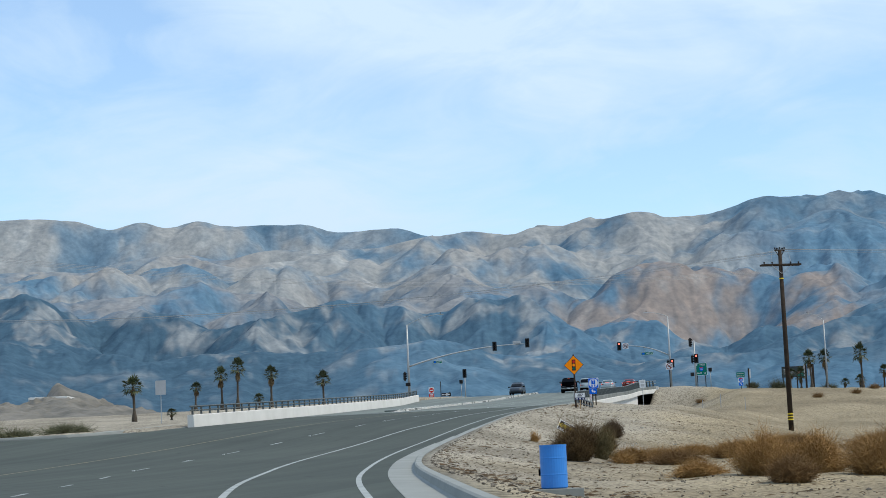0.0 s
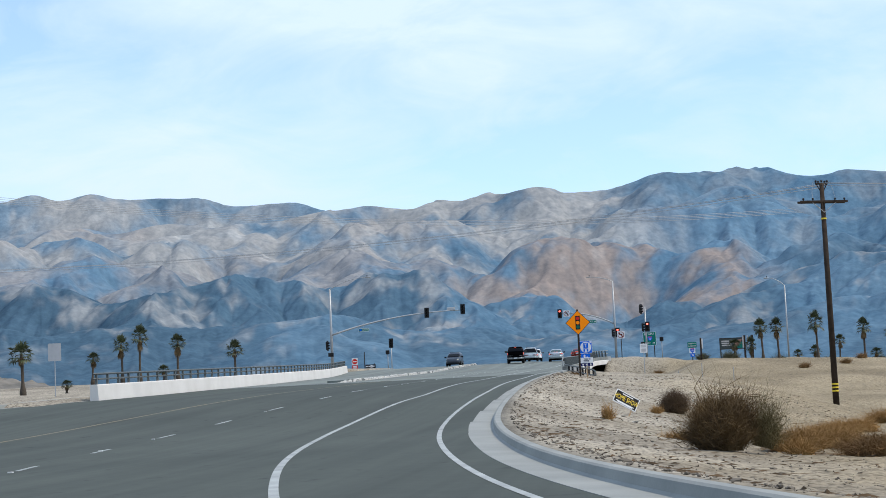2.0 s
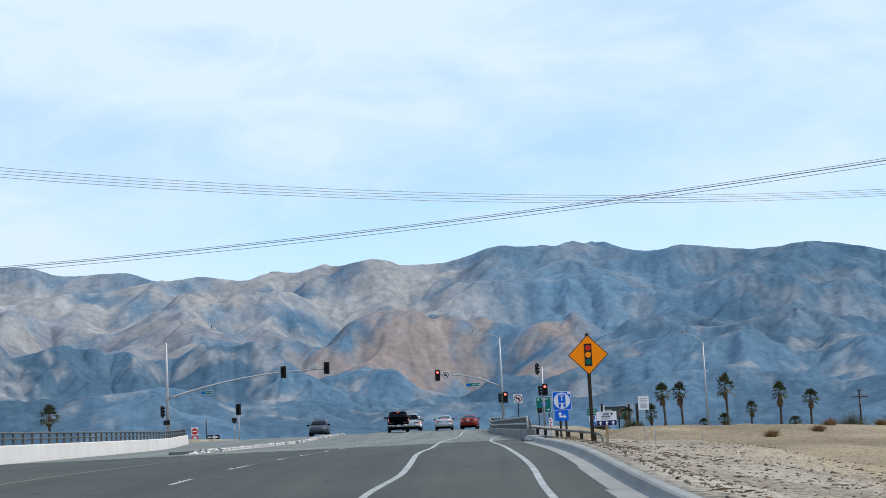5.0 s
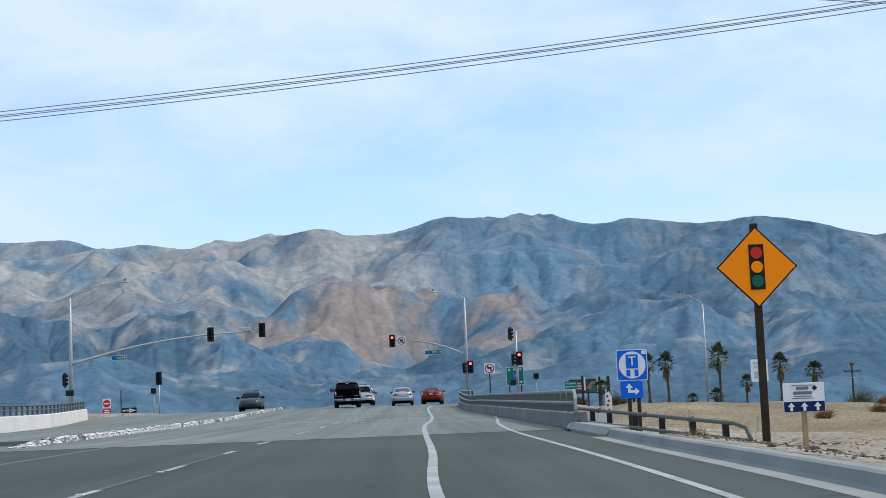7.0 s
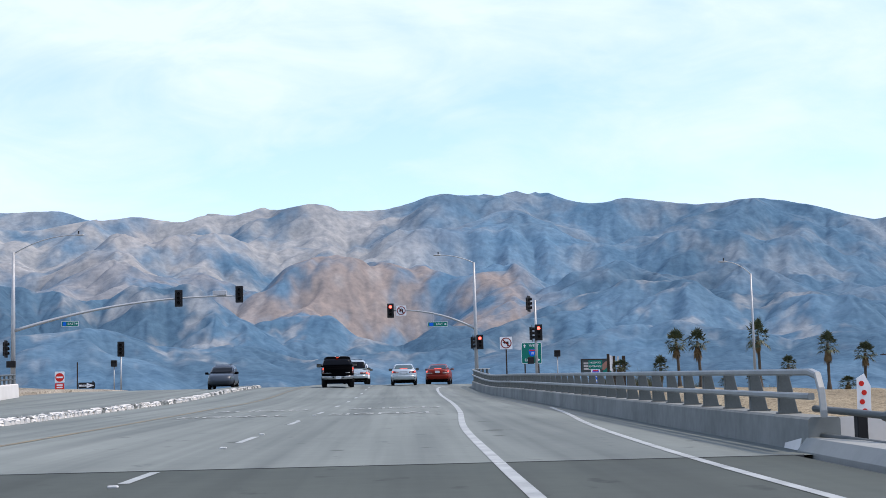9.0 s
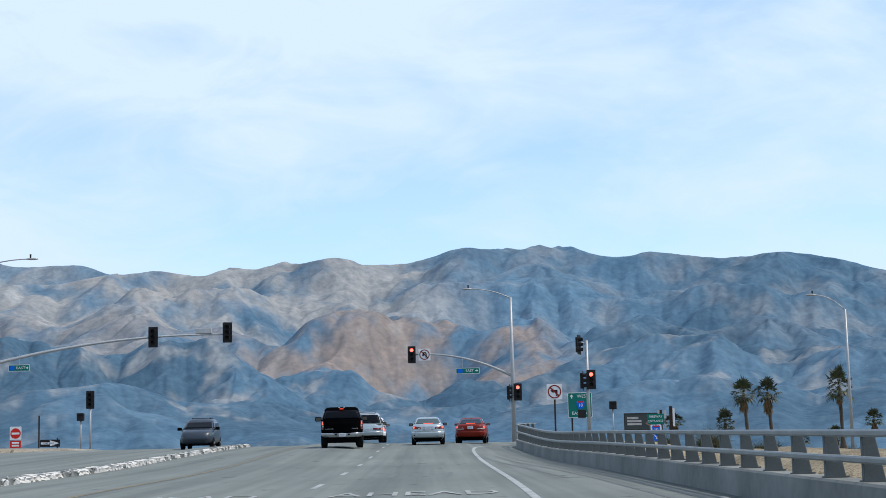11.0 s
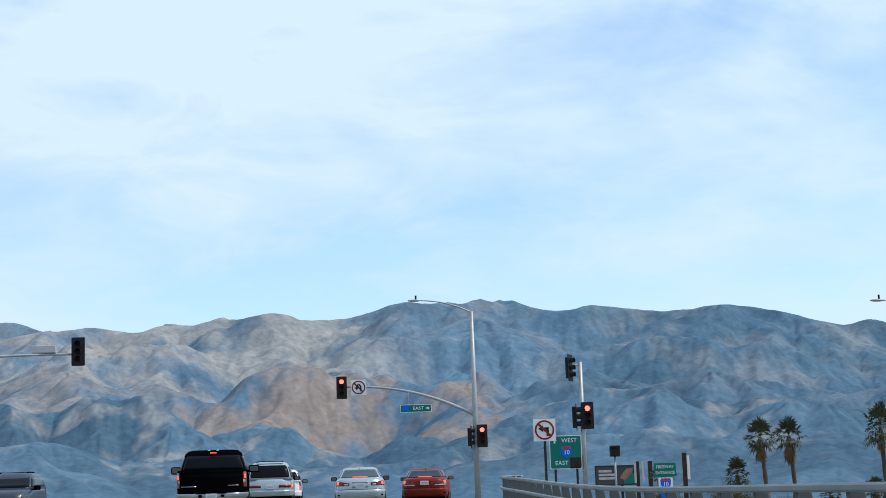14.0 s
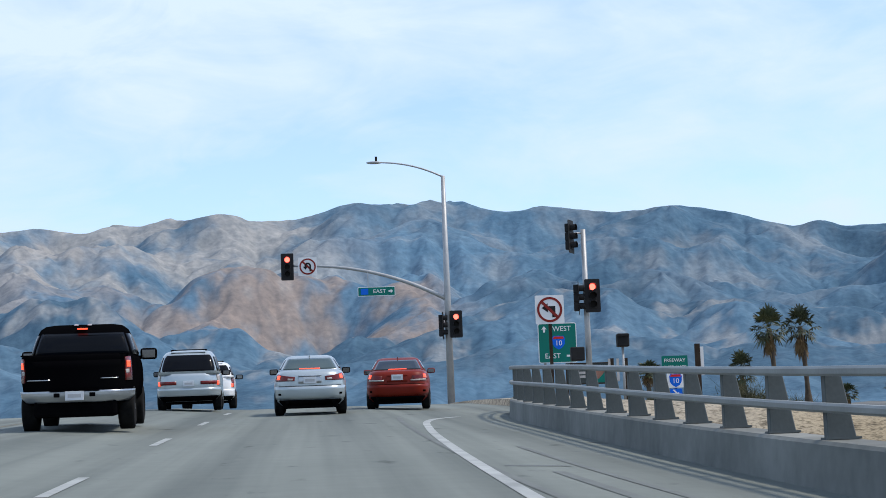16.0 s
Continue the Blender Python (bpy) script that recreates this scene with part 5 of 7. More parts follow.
def luminaire(parent, a, tip, r=0.045):
    a, tip = Vector(a), Vector(tip)
    pts = bowed(a, tip, 2.2)
    part("lamp_arm", tube(bmesh.new(), pts, [r * (1.1 - 0.35 * i / 14) for i in range(15)], 8), STEEL, parent, shade=True)
    d = (tip - a).normalized()
    bm = bmesh.new()
    bmesh.ops.create_icosphere(bm, subdivisions=2, radius=1, matrix=Matrix.LocRotScale((0, 0, 0), None, (0.42, 0.16, 0.075)))
    h = part("lamp_head", bm, STEEL, parent, "grey cobra-head street lamp", shade=True)
    h.matrix_basis = Matrix.Translation(tip) @ Matrix.Rotation(math.atan2(d.y, d.x), 4, "Z")
    part("photocell", tube(bmesh.new(), [(-0.1, 0, 0.05), (-0.1, 0, 0.30)], [0.05, 0.06], 8), BLACK, h)


def signal_left():
    x, y = -32.05, 133.6
    z0 = gz(x, y)
    s = thing("traffic_signal", pose(x, y, z0), "galvanised mast-arm traffic signal with street lamp and two heads", "traffic signal", "mast-arm signals")
    T = 20.3 - z0
    part("pole", tube(bmesh.new(), [(0, 0, -0.3), (0, 0, T * 0.5), (0, 0, T)], [0.20, 0.16, 0.11], 12), STEEL, s, shade=True)
    part("base_flange", box(bmesh.new(), -0.3, 0.3, -0.3, 0.3, -0.3, 0.06, 0.02), CONCRETE, s)
    arm = bowed((0.1, 0, 14.2 - z0), (17.4, 4.6, 16.95 - z0), 2.1, 20)
    part("mast_arm", tube(bmesh.new(), arm, [0.13 - 0.004 * i for i in range(21)], 10), STEEL, s, shade=True)
    luminaire(s, (0, 0, T - 0.1), (5.1, 0.3, 21.62 - z0))
    signal_head(s, pose(12.4, 3.1, 16.72 - z0), "off")
    signal_head(s, pose(17.1, 4.3, 17.05 - z0), "off")
    street_blade(s, 4.2, 14.72 - z0, 1.0, 1.35, 0.42)
    part("sign_hanger", box(bmesh.new(), 4.18, 4.22, 1.0, 1.03, 14.9 - z0, 15.6 - z0), STEEL, s)
    part("camera_box", box(bmesh.new(), 15.0, 16.1, 4.0, 4.3, 17.0 - z0, 17.35 - z0, 0.03), SIGN_GREY, s)
    signal_head(s, pose(-0.55, 0, 12.8 - z0, 0, 0, 78), "off")
    part("pedestrian_head", box(bmesh.new(), -0.45, 0.25, -0.35, -0.05, 11.35 - z0, 11.85 - z0, 0.03), BLACK, s)


signal_left()


def signal_right():
    x, y = 4.86, 160.0
    z0 = gz(x, y)
    s = thing("traffic_signal", pose(x, y, z0), "galvanised mast-arm traffic signal with street lamp and red light showing", "traffic signal", "mast-arm signals")
    T = 21.65 - z0
    part("pole", tube(bmesh.new(), [(0, 0, -0.3), (0, 0, T * 0.5), (0, 0, T)], [0.19, 0.16, 0.10], 12), STEEL, s, shade=True)
    part("base_flange", box(bmesh.new(), -0.3, 0.3, -0.3, 0.3, -0.3, 0.06, 0.02), CONCRETE, s)
    arm = bowed((-0.08, 0, 15.5 - z0), (-7.6, 0.4, 17.38 - z0), 2.2, 18)
    part("mast_arm", tube(bmesh.new(), arm, [0.11 - 0.003 * i for i in range(19)], 10), STEEL, s, shade=True)
    luminaire(s, (0, 0, T - 0.05), (-3.4, 0, 22.4 - z0))
    signal_head(s, pose(-7.85, 0.3, 17.34 - z0), "red")
    no_turn_plate(s, -6.85, 17.32 - z0, 0.2, 0.92, uturn=True)
    street_blade(s, -3.5, 15.95 - z0, -0.1, 1.85, 0.46)
    part("sign_hanger", box(bmesh.new(), -3.92, -3.88, -0.08, -0.05, 16.15 - z0, 17.0 - z0), STEEL, s)
    signal_head(s, pose(0.36, -0.25, 14.2 - z0), "red")
    signal_head(s, pose(-0.28, -0.15, 14.15 - z0, 0, 0, 80), "off")


signal_right()


def signal_post():
    x, y = 9.16, 143.2
    z0 = gz(x, y)
    s = thing("traffic_signal", pose(x, y, z0), "galvanised signal post with three black heads and red light showing", "traffic signal")
    part("pole", tube(bmesh.new(), [(0, 0, -0.4), (0, 0, 16.5 - z0)], [0.13, 0.10], 12), STEEL, s, shade=True)
    part("bracket", tube(bmesh.new(), [(0, 0, 16.35 - z0), (-0.4, -0.1, 16.35 - z0)], 0.03, 8), STEEL, s)
    signal_head(s, pose(-0.52, -0.15, 16.2 - z0, 0, 0, 62), "off")
    signal_head(s, pose(0.22, -0.28, 13.78 - z0), "red")
    signal_head(s, pose(-0.32, -0.15, 13.72 - z0, 0, 0, 80), "off")
    part("pedestrian_head", box(bmesh.new(), -0.75, -0.2, -0.3, 0.05, 11.2 - z0, 11.75 - z0, 0.04), BLACK, s)


signal_post()


def pedestrian_post(x, y, z, label):
    z0 = gz(x, y)
    s = thing("pedestrian_signal", pose(x, y, z0), label, "traffic signal", "pedestrian signals")
    part("pole", tube(bmesh.new(), [(0, 0, -0.3), (0, 0, z - z0)], 0.055, 10), STEEL, s, shade=True)
    part("head", box(bmesh.new(), -0.26, 0.26, -0.28, 0.10, z - z0 - 0.28, z - z0 + 0.28, 0.05), BLACK, s)
    part("visor", box(bmesh.new(), -0.24, 0.24, -0.40, -0.285, z - z0 + 0.16, z - z0 + 0.24, 0.01), BLACK, s)


pedestrian_post(11.24, 147.2, 12.25, "black pedestrian signal head on a slim steel post")
pedestrian_post(-27.15, 151.5, 12.53, "black pedestrian signal head on a slim steel post")


def median_signal():
    x, y = -27.05, 154.7
    z0 = gz(x, y)
    s = thing("traffic_signal", pose(x, y, z0), "single black signal head on a slim steel post", "traffic signal")
    part("pole", tube(bmesh.new(), [(0, 0, -0.3), (0, 0, 13.4 - z0)], 0.07, 10), STEEL, s, shade=True)
    signal_head(s, pose(0, -0.12, 13.98 - z0), "off")


median_signal()


def no_left_post():
    x, y = 5.88, 129.9
    z0 = gz(x, y)
    s = thing("no_left_turn_sign", pose(x, y, z0), "white no-left-turn sign with dark red ring on a dark post", "road sign")
    part("post", box(bmesh.new(), -0.05, 0.05, 0.012, 0.10, -0.3, 12.3 - z0), WOOD_DARK, s)
    no_turn_plate(s, 0, 12.12 - z0, 0, 0.94)


no_left_post()


def shield_plate(parent, x, z, y, w, number=True):
    h = w * 1.05
    out = [(x - w * 0.5, z + h * 0.30), (x - w * 0.38, z + h * 0.5), (x - w * 0.2, z + h * 0.44), (x, z + h * 0.5), (x + w * 0.2, z + h * 0.44), (x + w * 0.38, z + h * 0.5), (x + w * 0.5, z + h * 0.30),
           (x + w * 0.47, z - h * 0.1), (x + w * 0.3, z - h * 0.36), (x, z - h * 0.52), (x - w * 0.3, z - h * 0.36), (x - w * 0.47, z - h * 0.1)]
    p = plate("shield", out, SIGN_BLUE, parent, y, 0.006)
    plate("shield_top", [(x - w * 0.43, z + h * 0.26), (x + w * 0.43, z + h * 0.26), (x + w * 0.35, z + h * 0.43), (x - w * 0.35, z + h * 0.43)], SIGN_RED, p, y - 0.007)
    lettering("10", w * 0.55, Matrix.Translation((x, y - 0.012, z - h * 0.06)), SIGN_WHITE, p)


def junction_sign():
    x, y = 9.7, 156.1
    z0 = gz(x, y)
    s = thing("freeway_sign", pose(x, y, z0), "green freeway junction sign with route shield and arrows on two posts", "road sign")
    c = 12.85 - z0
    for px in (-0.62, 0.62):
        part("post", box(bmesh.new(), px - 0.06, px + 0.06, 0.02, 0.12, -0.3, c + 0.8), WOOD_DARK, s)
    part("panel", slab(bmesh.new(), rounded(-0.92, 0.92, c - 0.95, c + 0.95, 0.1), -0.004, 0.014), SIGN_WHITE, s)
    plate("face", rounded(-0.88, 0.88, c - 0.91, c + 0.91, 0.08), SIGN_GREEN, s, -0.005)
    lettering("WEST", 0.34, Matrix.Translation((0.22, -0.014, c + 0.66)), SIGN_WHITE, s)
    lettering("EAST", 0.34, Matrix.Translation((-0.25, -0.014, c - 0.62)), SIGN_WHITE, s)
    plate("arrow", arrow_up(-0.62, c + 0.66, 0.26, 0.30), SIGN_WHITE, s, -0.011)
    plate("arrow", arrow_right(0.58, c - 0.62, 0.34, 0.24), SIGN_WHITE, s, -0.011)
    shield_plate(s, 0.05, c + 0.02, -0.011, 0.62)


junction_sign()


def entrance_sign():
    x, y = 15.66, 158.1
    z0 = gz(x, y)
    s = thing("freeway_entrance_sign", pose(x, y, z0), "green freeway entrance sign above route shield and blue arrow plate", "road sign")
    c = 11.78 - z0
    part("post", box(bmesh.new(), -0.06, 0.06, 0.02, 0.12, -0.3, c + 0.4), WOOD_DARK, s)
    part("panel", slab(bmesh.new(), rounded(-0.64, 0.64, c - 0.4, c + 0.4, 0.06), -0.004, 0.014), SIGN_GREEN, s)
    lettering("FREEWAY", 0.24, Matrix.Translation((0, -0.012, c + 0.17)), SIGN_WHITE, s)
    lettering("ENTRANCE", 0.24, Matrix.Translation((0, -0.012, c - 0.17)), SIGN_WHITE, s, stretch=0.92)
    part("shield_panel", slab(bmesh.new(), rounded(-0.42, 0.42, c - 1.15, c - 0.44, 0.06), -0.004, 0.014), SIGN_WHITE, s)
    shield_plate(s, 0, c - 0.79, -0.005, 0.62)
    a = part("arrow_plate", slab(bmesh.new(), rounded(-0.30, 0.30, c - 1.68, c - 1.2, 0.05), -0.004, 0.014), SIGN_BLUE, s)
    plate("arrow", [(-0.16, c - 1.28), (0.02, c - 1.46), (-0.04, c - 1.52), (0.17, c - 1.58), (0.13, c - 1.36), (0.07, c - 1.41), (-0.11, c - 1.23)], SIGN_WHITE, a, -0.005)
    m = thing("delineator", pose(x + 1.25, y + 0.5, gz(x + 1.25, y + 0.5)), "black timber post with pale side board", "post")
    part("post", box(bmesh.new(), -0.12, 0.12, -0.1, 0.1, -0.3, 12.75 - z0, 0.01), WOOD_DARK, m)
    part("board", box(bmesh.new(), 0.121, 0.30, -0.02, 0.02, 11.2 - z0, 12.6 - z0), SIGN_WHITE, m)


entrance_sign()


def wrong_way_signs():
    x, y = -31.93, 151.7
    z0 = gz(x, y)
    s = thing("do_not_enter_sign", pose(x, y, z0), "white and red do-not-enter sign over a red wrong-way plate", "road sign")
    c = 11.45 - z0
    part("post", box(bmesh.new(), -0.05, 0.05, 0.012, 0.1, -0.3, c + 0.4), STEEL, s)
    part("panel", slab(bmesh.new(), rounded(-0.42, 0.42, c - 0.45, c + 0.5, 0.05), -0.004, 0.008), SIGN_WHITE, s)
    plate("disc", disc_outline(0, c, 0.38), SIGN_RED, s, -0.005)
    plate("bar", [(-0.28, c - 0.07), (0.28, c - 0.07), (0.28, c + 0.07), (-0.28, c + 0.07)], SIGN_WHITE, s, -0.010)
    part("wrong_way_plate", slab(bmesh.new(), rounded(-0.40, 0.40, c - 1.05, c - 0.52, 0.04), -0.004, 0.008), SIGN_RED, s)
    for dz in (-0.68, -0.88):
        plate("text_bar", [(-0.26, c + dz - 0.06), (0.26, c + dz - 0.06), (0.26, c + dz + 0.06), (-0.26, c + dz + 0.06)], SIGN_WHITE, s, -0.005)
    x, y = -30.4, 156.4
    z0 = gz(x, y)
    s = thing("one_way_sign", pose(x, y, z0), "black and white one-way arrow sign on dark posts", "road sign")
    c = 10.9 - z0
    part("post", box(bmesh.new(), -0.9, -0.8, 0.012, 0.1, -0.3, c + 2.1), WOOD_DARK, s)
    part("post", box(bmesh.new(), 0.5, 0.6, 0.012, 0.1, -0.3, c + 0.4), WOOD_DARK, s)
    part("panel", slab(bmesh.new(), rounded(-0.75, 0.75, c - 0.27, c + 0.27, 0.03), -0.004, 0.008), SIGN_BLACK, s)
    plate("arrow", arrow_right(0, c, 1.36, 0.44), SIGN_WHITE, s, -0.005)
    lettering("ONE WAY", 0.17, Matrix.Translation((-0.1, -0.013, c)), SIGN_BLACK, s)


wrong_way_signs()


def back_sign():
    x, y = -28.38, 9.9
    z0 = gz(x, y)
    s = thing("road_sign", pose(x, y, z0, 0, 0, 180), "bare grey back of a road sign on a thin post", "road sign")
    part("post", tube(bmesh.new(), [(0, -0.03, -0.3), (0, -0.03, 6.5 - z0)], 0.03, 8), STEEL, s)
    part("panel", slab(bmesh.new(), rounded(-0.42, 0.42, 5.4 - z0, 6.5 - z0, 0.05), 0.0, 0.006), SIGN_GREY, s)


back_sign()


def street_lamp():
    x, y = 28.3, 148.0
    z0 = gz(x, y)
    s = thing("street_lamp", pose(x, y, z0), "tall galvanised street lamp with a curved arm", "street lamp")
    part("pole", tube(bmesh.new(), [(0, 0, -0.3), (0, 0, 18.8 - z0)], [0.13, 0.08], 10), STEEL, s, shade=True)
    part("footing", tube(bmesh.new(), [(0, 0, -0.3), (0, 0, 0.18)], 0.45, 14), CONCRETE, s)
    luminaire(s, (0, 0, 18.75 - z0), (-2.4, 0, 19.9 - z0), 0.035)


street_lamp()


def billboard():
    x, y = 26.6, 255.5
    z0 = gz(x, y)
    s = thing("billboard", pose(x, y, z0, 0, 0, 4), "weathered dark billboard with pale faded lettering on timber posts", "billboard")
    c = 16.0 - z0
    part("panel", box(bmesh.new(), -2.4, 2.1, -0.06, 0.06, c - 0.5, c + 1.5, 0.02), BEIGE, s, "dark teal faded print")
    part("frame_top", box(bmesh.new(), -2.5, 2.25, -0.08, 0.08, c + 1.505, c + 1.62), WOOD_DARK, s)
    part("frame_bottom", box(bmesh.new(), -2.5, 2.25, -0.08, 0.08, c - 0.62, c - 0.505), WOOD_DARK, s)
    part("frame_side", box(bmesh.new(), -2.5, -2.405, -0.08, 0.08, c - 0.5, c + 1.5), WOOD_DARK, s)
    for z, w in ((0.85, 1.5), (0.45, 1.9), (0.05, 1.9)):
        plate("print_line", [(-2.1, c + z), (-2.1 + w, c + z), (-2.1 + w, c + z + 0.26), (-2.1, c + z + 0.26)], LITTER_PINK, s, -0.064)
    plate("print_panel", [(0.75, c - 0.45), (2.0, c - 0.45), (2.0, c + 0.7), (0.75, c + 0.7)], SIGN_GREEN, s, -0.064)
    plate("print_patch", [(0.3, c + 0.2), (0.9, c - 0.1), (1.7, c + 0.75), (1.9, c + 1.3), (1.1, c + 1.2), (0.7, c + 0.8)], PRINT_RED, s, -0.069)
    for px, w in ((-2.3, 0.1), (0.6, 0.12), (2.45, 0.18), (3.9, 0.22)):
        part("post", box(bmesh.new(), px - w, px + w, 0.09, 0.4, -0.3, c + (2.0 if px > 2 else 1.5)), WOOD_DARK, s)
    for px in (2.1, 3.0):
        part("side_board", box(bmesh.new(), px - 0.13, px + 0.13, -0.09, -0.065, c - 0.4, c + 1.95), LITTER_PINK, s, "pale weathered board")


billboard()


# ---------------------------------------------------------------- utility pole and wires
def utility_pole(x, y, top=None, name_group="utility poles"):
    z0 = gz(x, y)
    s = thing("utility_pole", pose(x, y, z0, 0, 0, 18), "dark timber utility pole with crossarm, insulators and yellow bands", "utility pole", name_group)
    T = (top or 13.15) - z0 if top or z0 < 6 else 13.0
    part("pole", tube(bmesh.new(), [(0, 0, -0.6), (0, 0, T * 0.5), (0, 0, T)], [0.19, 0.165, 0.13], 12), WOOD_DARK, s, shade=True)
    za = T - 1.1
    for dy in (-0.20, 0.20):
        part("crossarm", box(bmesh.new(), -1.5, 1.5, dy - 0.05, dy + 0.05, za - 0.065, za + 0.065, 0.01), WOOD_DARK, s)
    for d in (-1, 1):
        part("brace", tube(bmesh.new(), [(d * 0.75, -0.22, za - 0.05), (0.0, -0.17, za - 0.65)], 0.022, 6), STEEL, s)
        part("top_brace", tube(bmesh.new(), [(d * 0.32, 0, T - 0.05), (0, 0, T - 0.62)], 0.03, 6), WOOD_DARK, s)
    part("top_arm", box(bmesh.new(), -0.38, 0.38, -0.06, 0.06, T - 0.06, T + 0.05, 0.01), WOOD_DARK, s)
    ins = bmesh.new()
    tube(ins, [(0, 0, 0), (0, 0, 0.04), (0, 0, 0.05), (0, 0, 0.09), (0, 0, 0.10), (0, 0, 0.15)], [0.025, 0.03, 0.075, 0.055, 0.08, 0.035], 10)
    me = mesh_of(ins, "insulator", BLACK)
    for px, pz in ((-0.36, T + 0.05), (0.0, T + 0.06), (0.36, T + 0.05), (-0.2, T + 0.02), (0.2, T + 0.02), (-1.3, za + 0.065), (-0.7, za + 0.065), (0.7, za + 0.065), (1.3, za + 0.065)):
        p = new("insulator", me)
        p.location, p.parent = (px, -0.2 if pz < T - 0.5 else 0, pz), s
    for z in (za - 1.05, 0.75, 0.95, 1.15):
        part("band", tube(bmesh.new(), [(0, 0, z), (0, 0, z + 0.09)], 0.203 if z < 4 else 0.165, 12), SIGN_YELLOW, s)
    for px in (-0.72, 0.72):
        part("jumper_wire", tube(bmesh.new(), [(px, -0.2, za + 0.2), (px * 0.95, -0.1, za + 0.55), (px * 0.8, 0, T + 0.05), (px * 0.5, 0, T + 0.12)], 0.012, 5), WIRE, s)
    return s


POLE = (19.1, 9.0)
PA, PB = (19.27 - 0.9616 * 85, 9.51 + 0.2745 * 85), (17.36 - 0.9196 * 80, 10.38 - 0.3930 * 80)
PC = (POLE[0] + 46.0, POLE[1] - 6.0)
utility_pole(*POLE, 13.6)
for q, top in ((PA, 15.0), (PB, 19.1), (PC, None), ((69.5, 254.8), 18.3)):
    utility_pole(*q, top)


def wire(a, b, sag, r=0.012):
    a, b = Vector(a), Vector(b)
    pts = []
    for i in range(25):
        t = i / 24
        p = a.lerp(b, t)
        p.z -= sag * 4 * t * (1 - t)
        pts.append(p)
    w = part("power_line", tube(bmesh.new(), pts, r, 5), WIRE, shade=True)
    tagged(w, "thin sagging overhead power line between poles", "power line", "power lines")


for k, drop in ((-1, 0.0), (0, 0.03), (1, 0.0), (0.2, 0.17)):
    wire((19.2 + 0.3 * k, 9.4 + 0.11 * k, 13.6 - drop), (PA[0] + 0.5 * k, PA[1] + 0.9 * k, 14.86 - drop), 1.66 - 0.05 * k, 0.013)
    wire((19.1 + 0.36 * k, 9.0 + 0.11 * k, 13.65 - drop), (PC[0], PC[1] + 0.6 * k, gz(*PC) + 13.1 - drop), 0.5)
for k in (0, 1, 2, 3):
    wire((17.4 + 0.25 * k, 10.3 + 0.1 * k, 12.36 - 0.07 * k), (PB[0] + 0.2 * k, PB[1] - 0.6 + 0.42 * k, 18.42 - 0.13 * k), 2.86, 0.010)


# ---------------------------------------------------------------- cars
def ring_pts(z, hw, yf, yr, e, n=40):
    out = []
    for k in range(n):
        a = 2 * math.pi * k / n
        c, s = math.cos(a), math.sin(a)
        out.append(Vector((hw * math.copysign(abs(c) ** (2 / e), c), (yf + yr) / 2 + (yf - yr) / 2 * math.copysign(abs(s) ** (2 / e), s), z)))
    return out


def loft(bm, rings, n=40):
    loops = [[bm.verts.new(p) for p in ring_pts(*r, n=n)] for r in rings]
    for a, b in zip(loops, loops[1:]):
        for k in range(n):
            bm.faces.new((a[k], a[(k + 1) % n], b[(k + 1) % n], b[k]))
    bm.faces.new(list(reversed(loops[0])))
    bm.faces.new(loops[-1])
    return bm


def skin(rings, z, a):
    """A point on a lofted body, and the way out of it there."""
    for r, s in zip(rings, rings[1:]):
        if r[0] <= z <= s[0]:
            t = (z - r[0]) / (s[0] - r[0])
            q = [u + (v - u) * t for u, v in zip(r, s)]
            break
    else:
        q = rings[-1] if z > rings[-1][0] else rings[0]
    c, s_ = math.cos(a), math.sin(a)
    p = Vector((q[1] * math.copysign(abs(c) ** (2 / q[4]), c), (q[2] + q[3]) / 2 + (q[2] - q[3]) / 2 * math.copysign(abs(s_) ** (2 / q[4]), s_), z))
    nrm = Vector((abs(c) ** (2 - 2 / q[4]) * (1 if c > 0 else -1), abs(s_) ** (2 - 2 / q[4]) * (1 if s_ > 0 else -1), 0.12)).normalized()
    return p, nrm


def patch(name, rings, z0, z1, a0, a1, material, parent, out=0.008, n=10, m=4, label="", lean=0.0, soft=0.0, wedge=0.0):
    """A thin piece that hugs the body between two heights and two bearings (degrees, -90 is the tail)."""
    bm = bmesh.new()
    grids = []
    for off in (out, -0.02):
        g = []
        for j in range(m + 1):
            row = []
            for i in range(n + 1):
                a = a0 + (a1 - a0) * i / n
                z = z0 + (z1 - z0) * j / m * (1 - wedge * (1 - i / n))
                a = (a0 + a1) / 2 + (a - (a0 + a1) / 2) * (1 - soft * abs(2 * j / m - 1) ** 5)
                a += lean * (j / m) * (1 if a > (a0 + a1) / 2 else -1)
                p, nr = skin(rings, z, radians(a))
                row.append(bm.verts.new(p + nr * off))
            g.append(row)
        grids.append(g)
    f, b = grids
    for g in grids:
        for j in range(m):
            for i in range(n):
                bm.faces.new((g[j][i], g[j][i + 1], g[j + 1][i + 1], g[j + 1][i]))
    for j in range(m):
        for i in (0, n):
            bm.faces.new((f[j][i], f[j + 1][i], b[j + 1][i], b[j][i]))
    for i in range(n):
        for j in (0, m):
            bm.faces.new((f[j][i], f[j][i + 1], b[j][i + 1], b[j][i]))
    return part(name, bm, material, parent, label, shade=True)


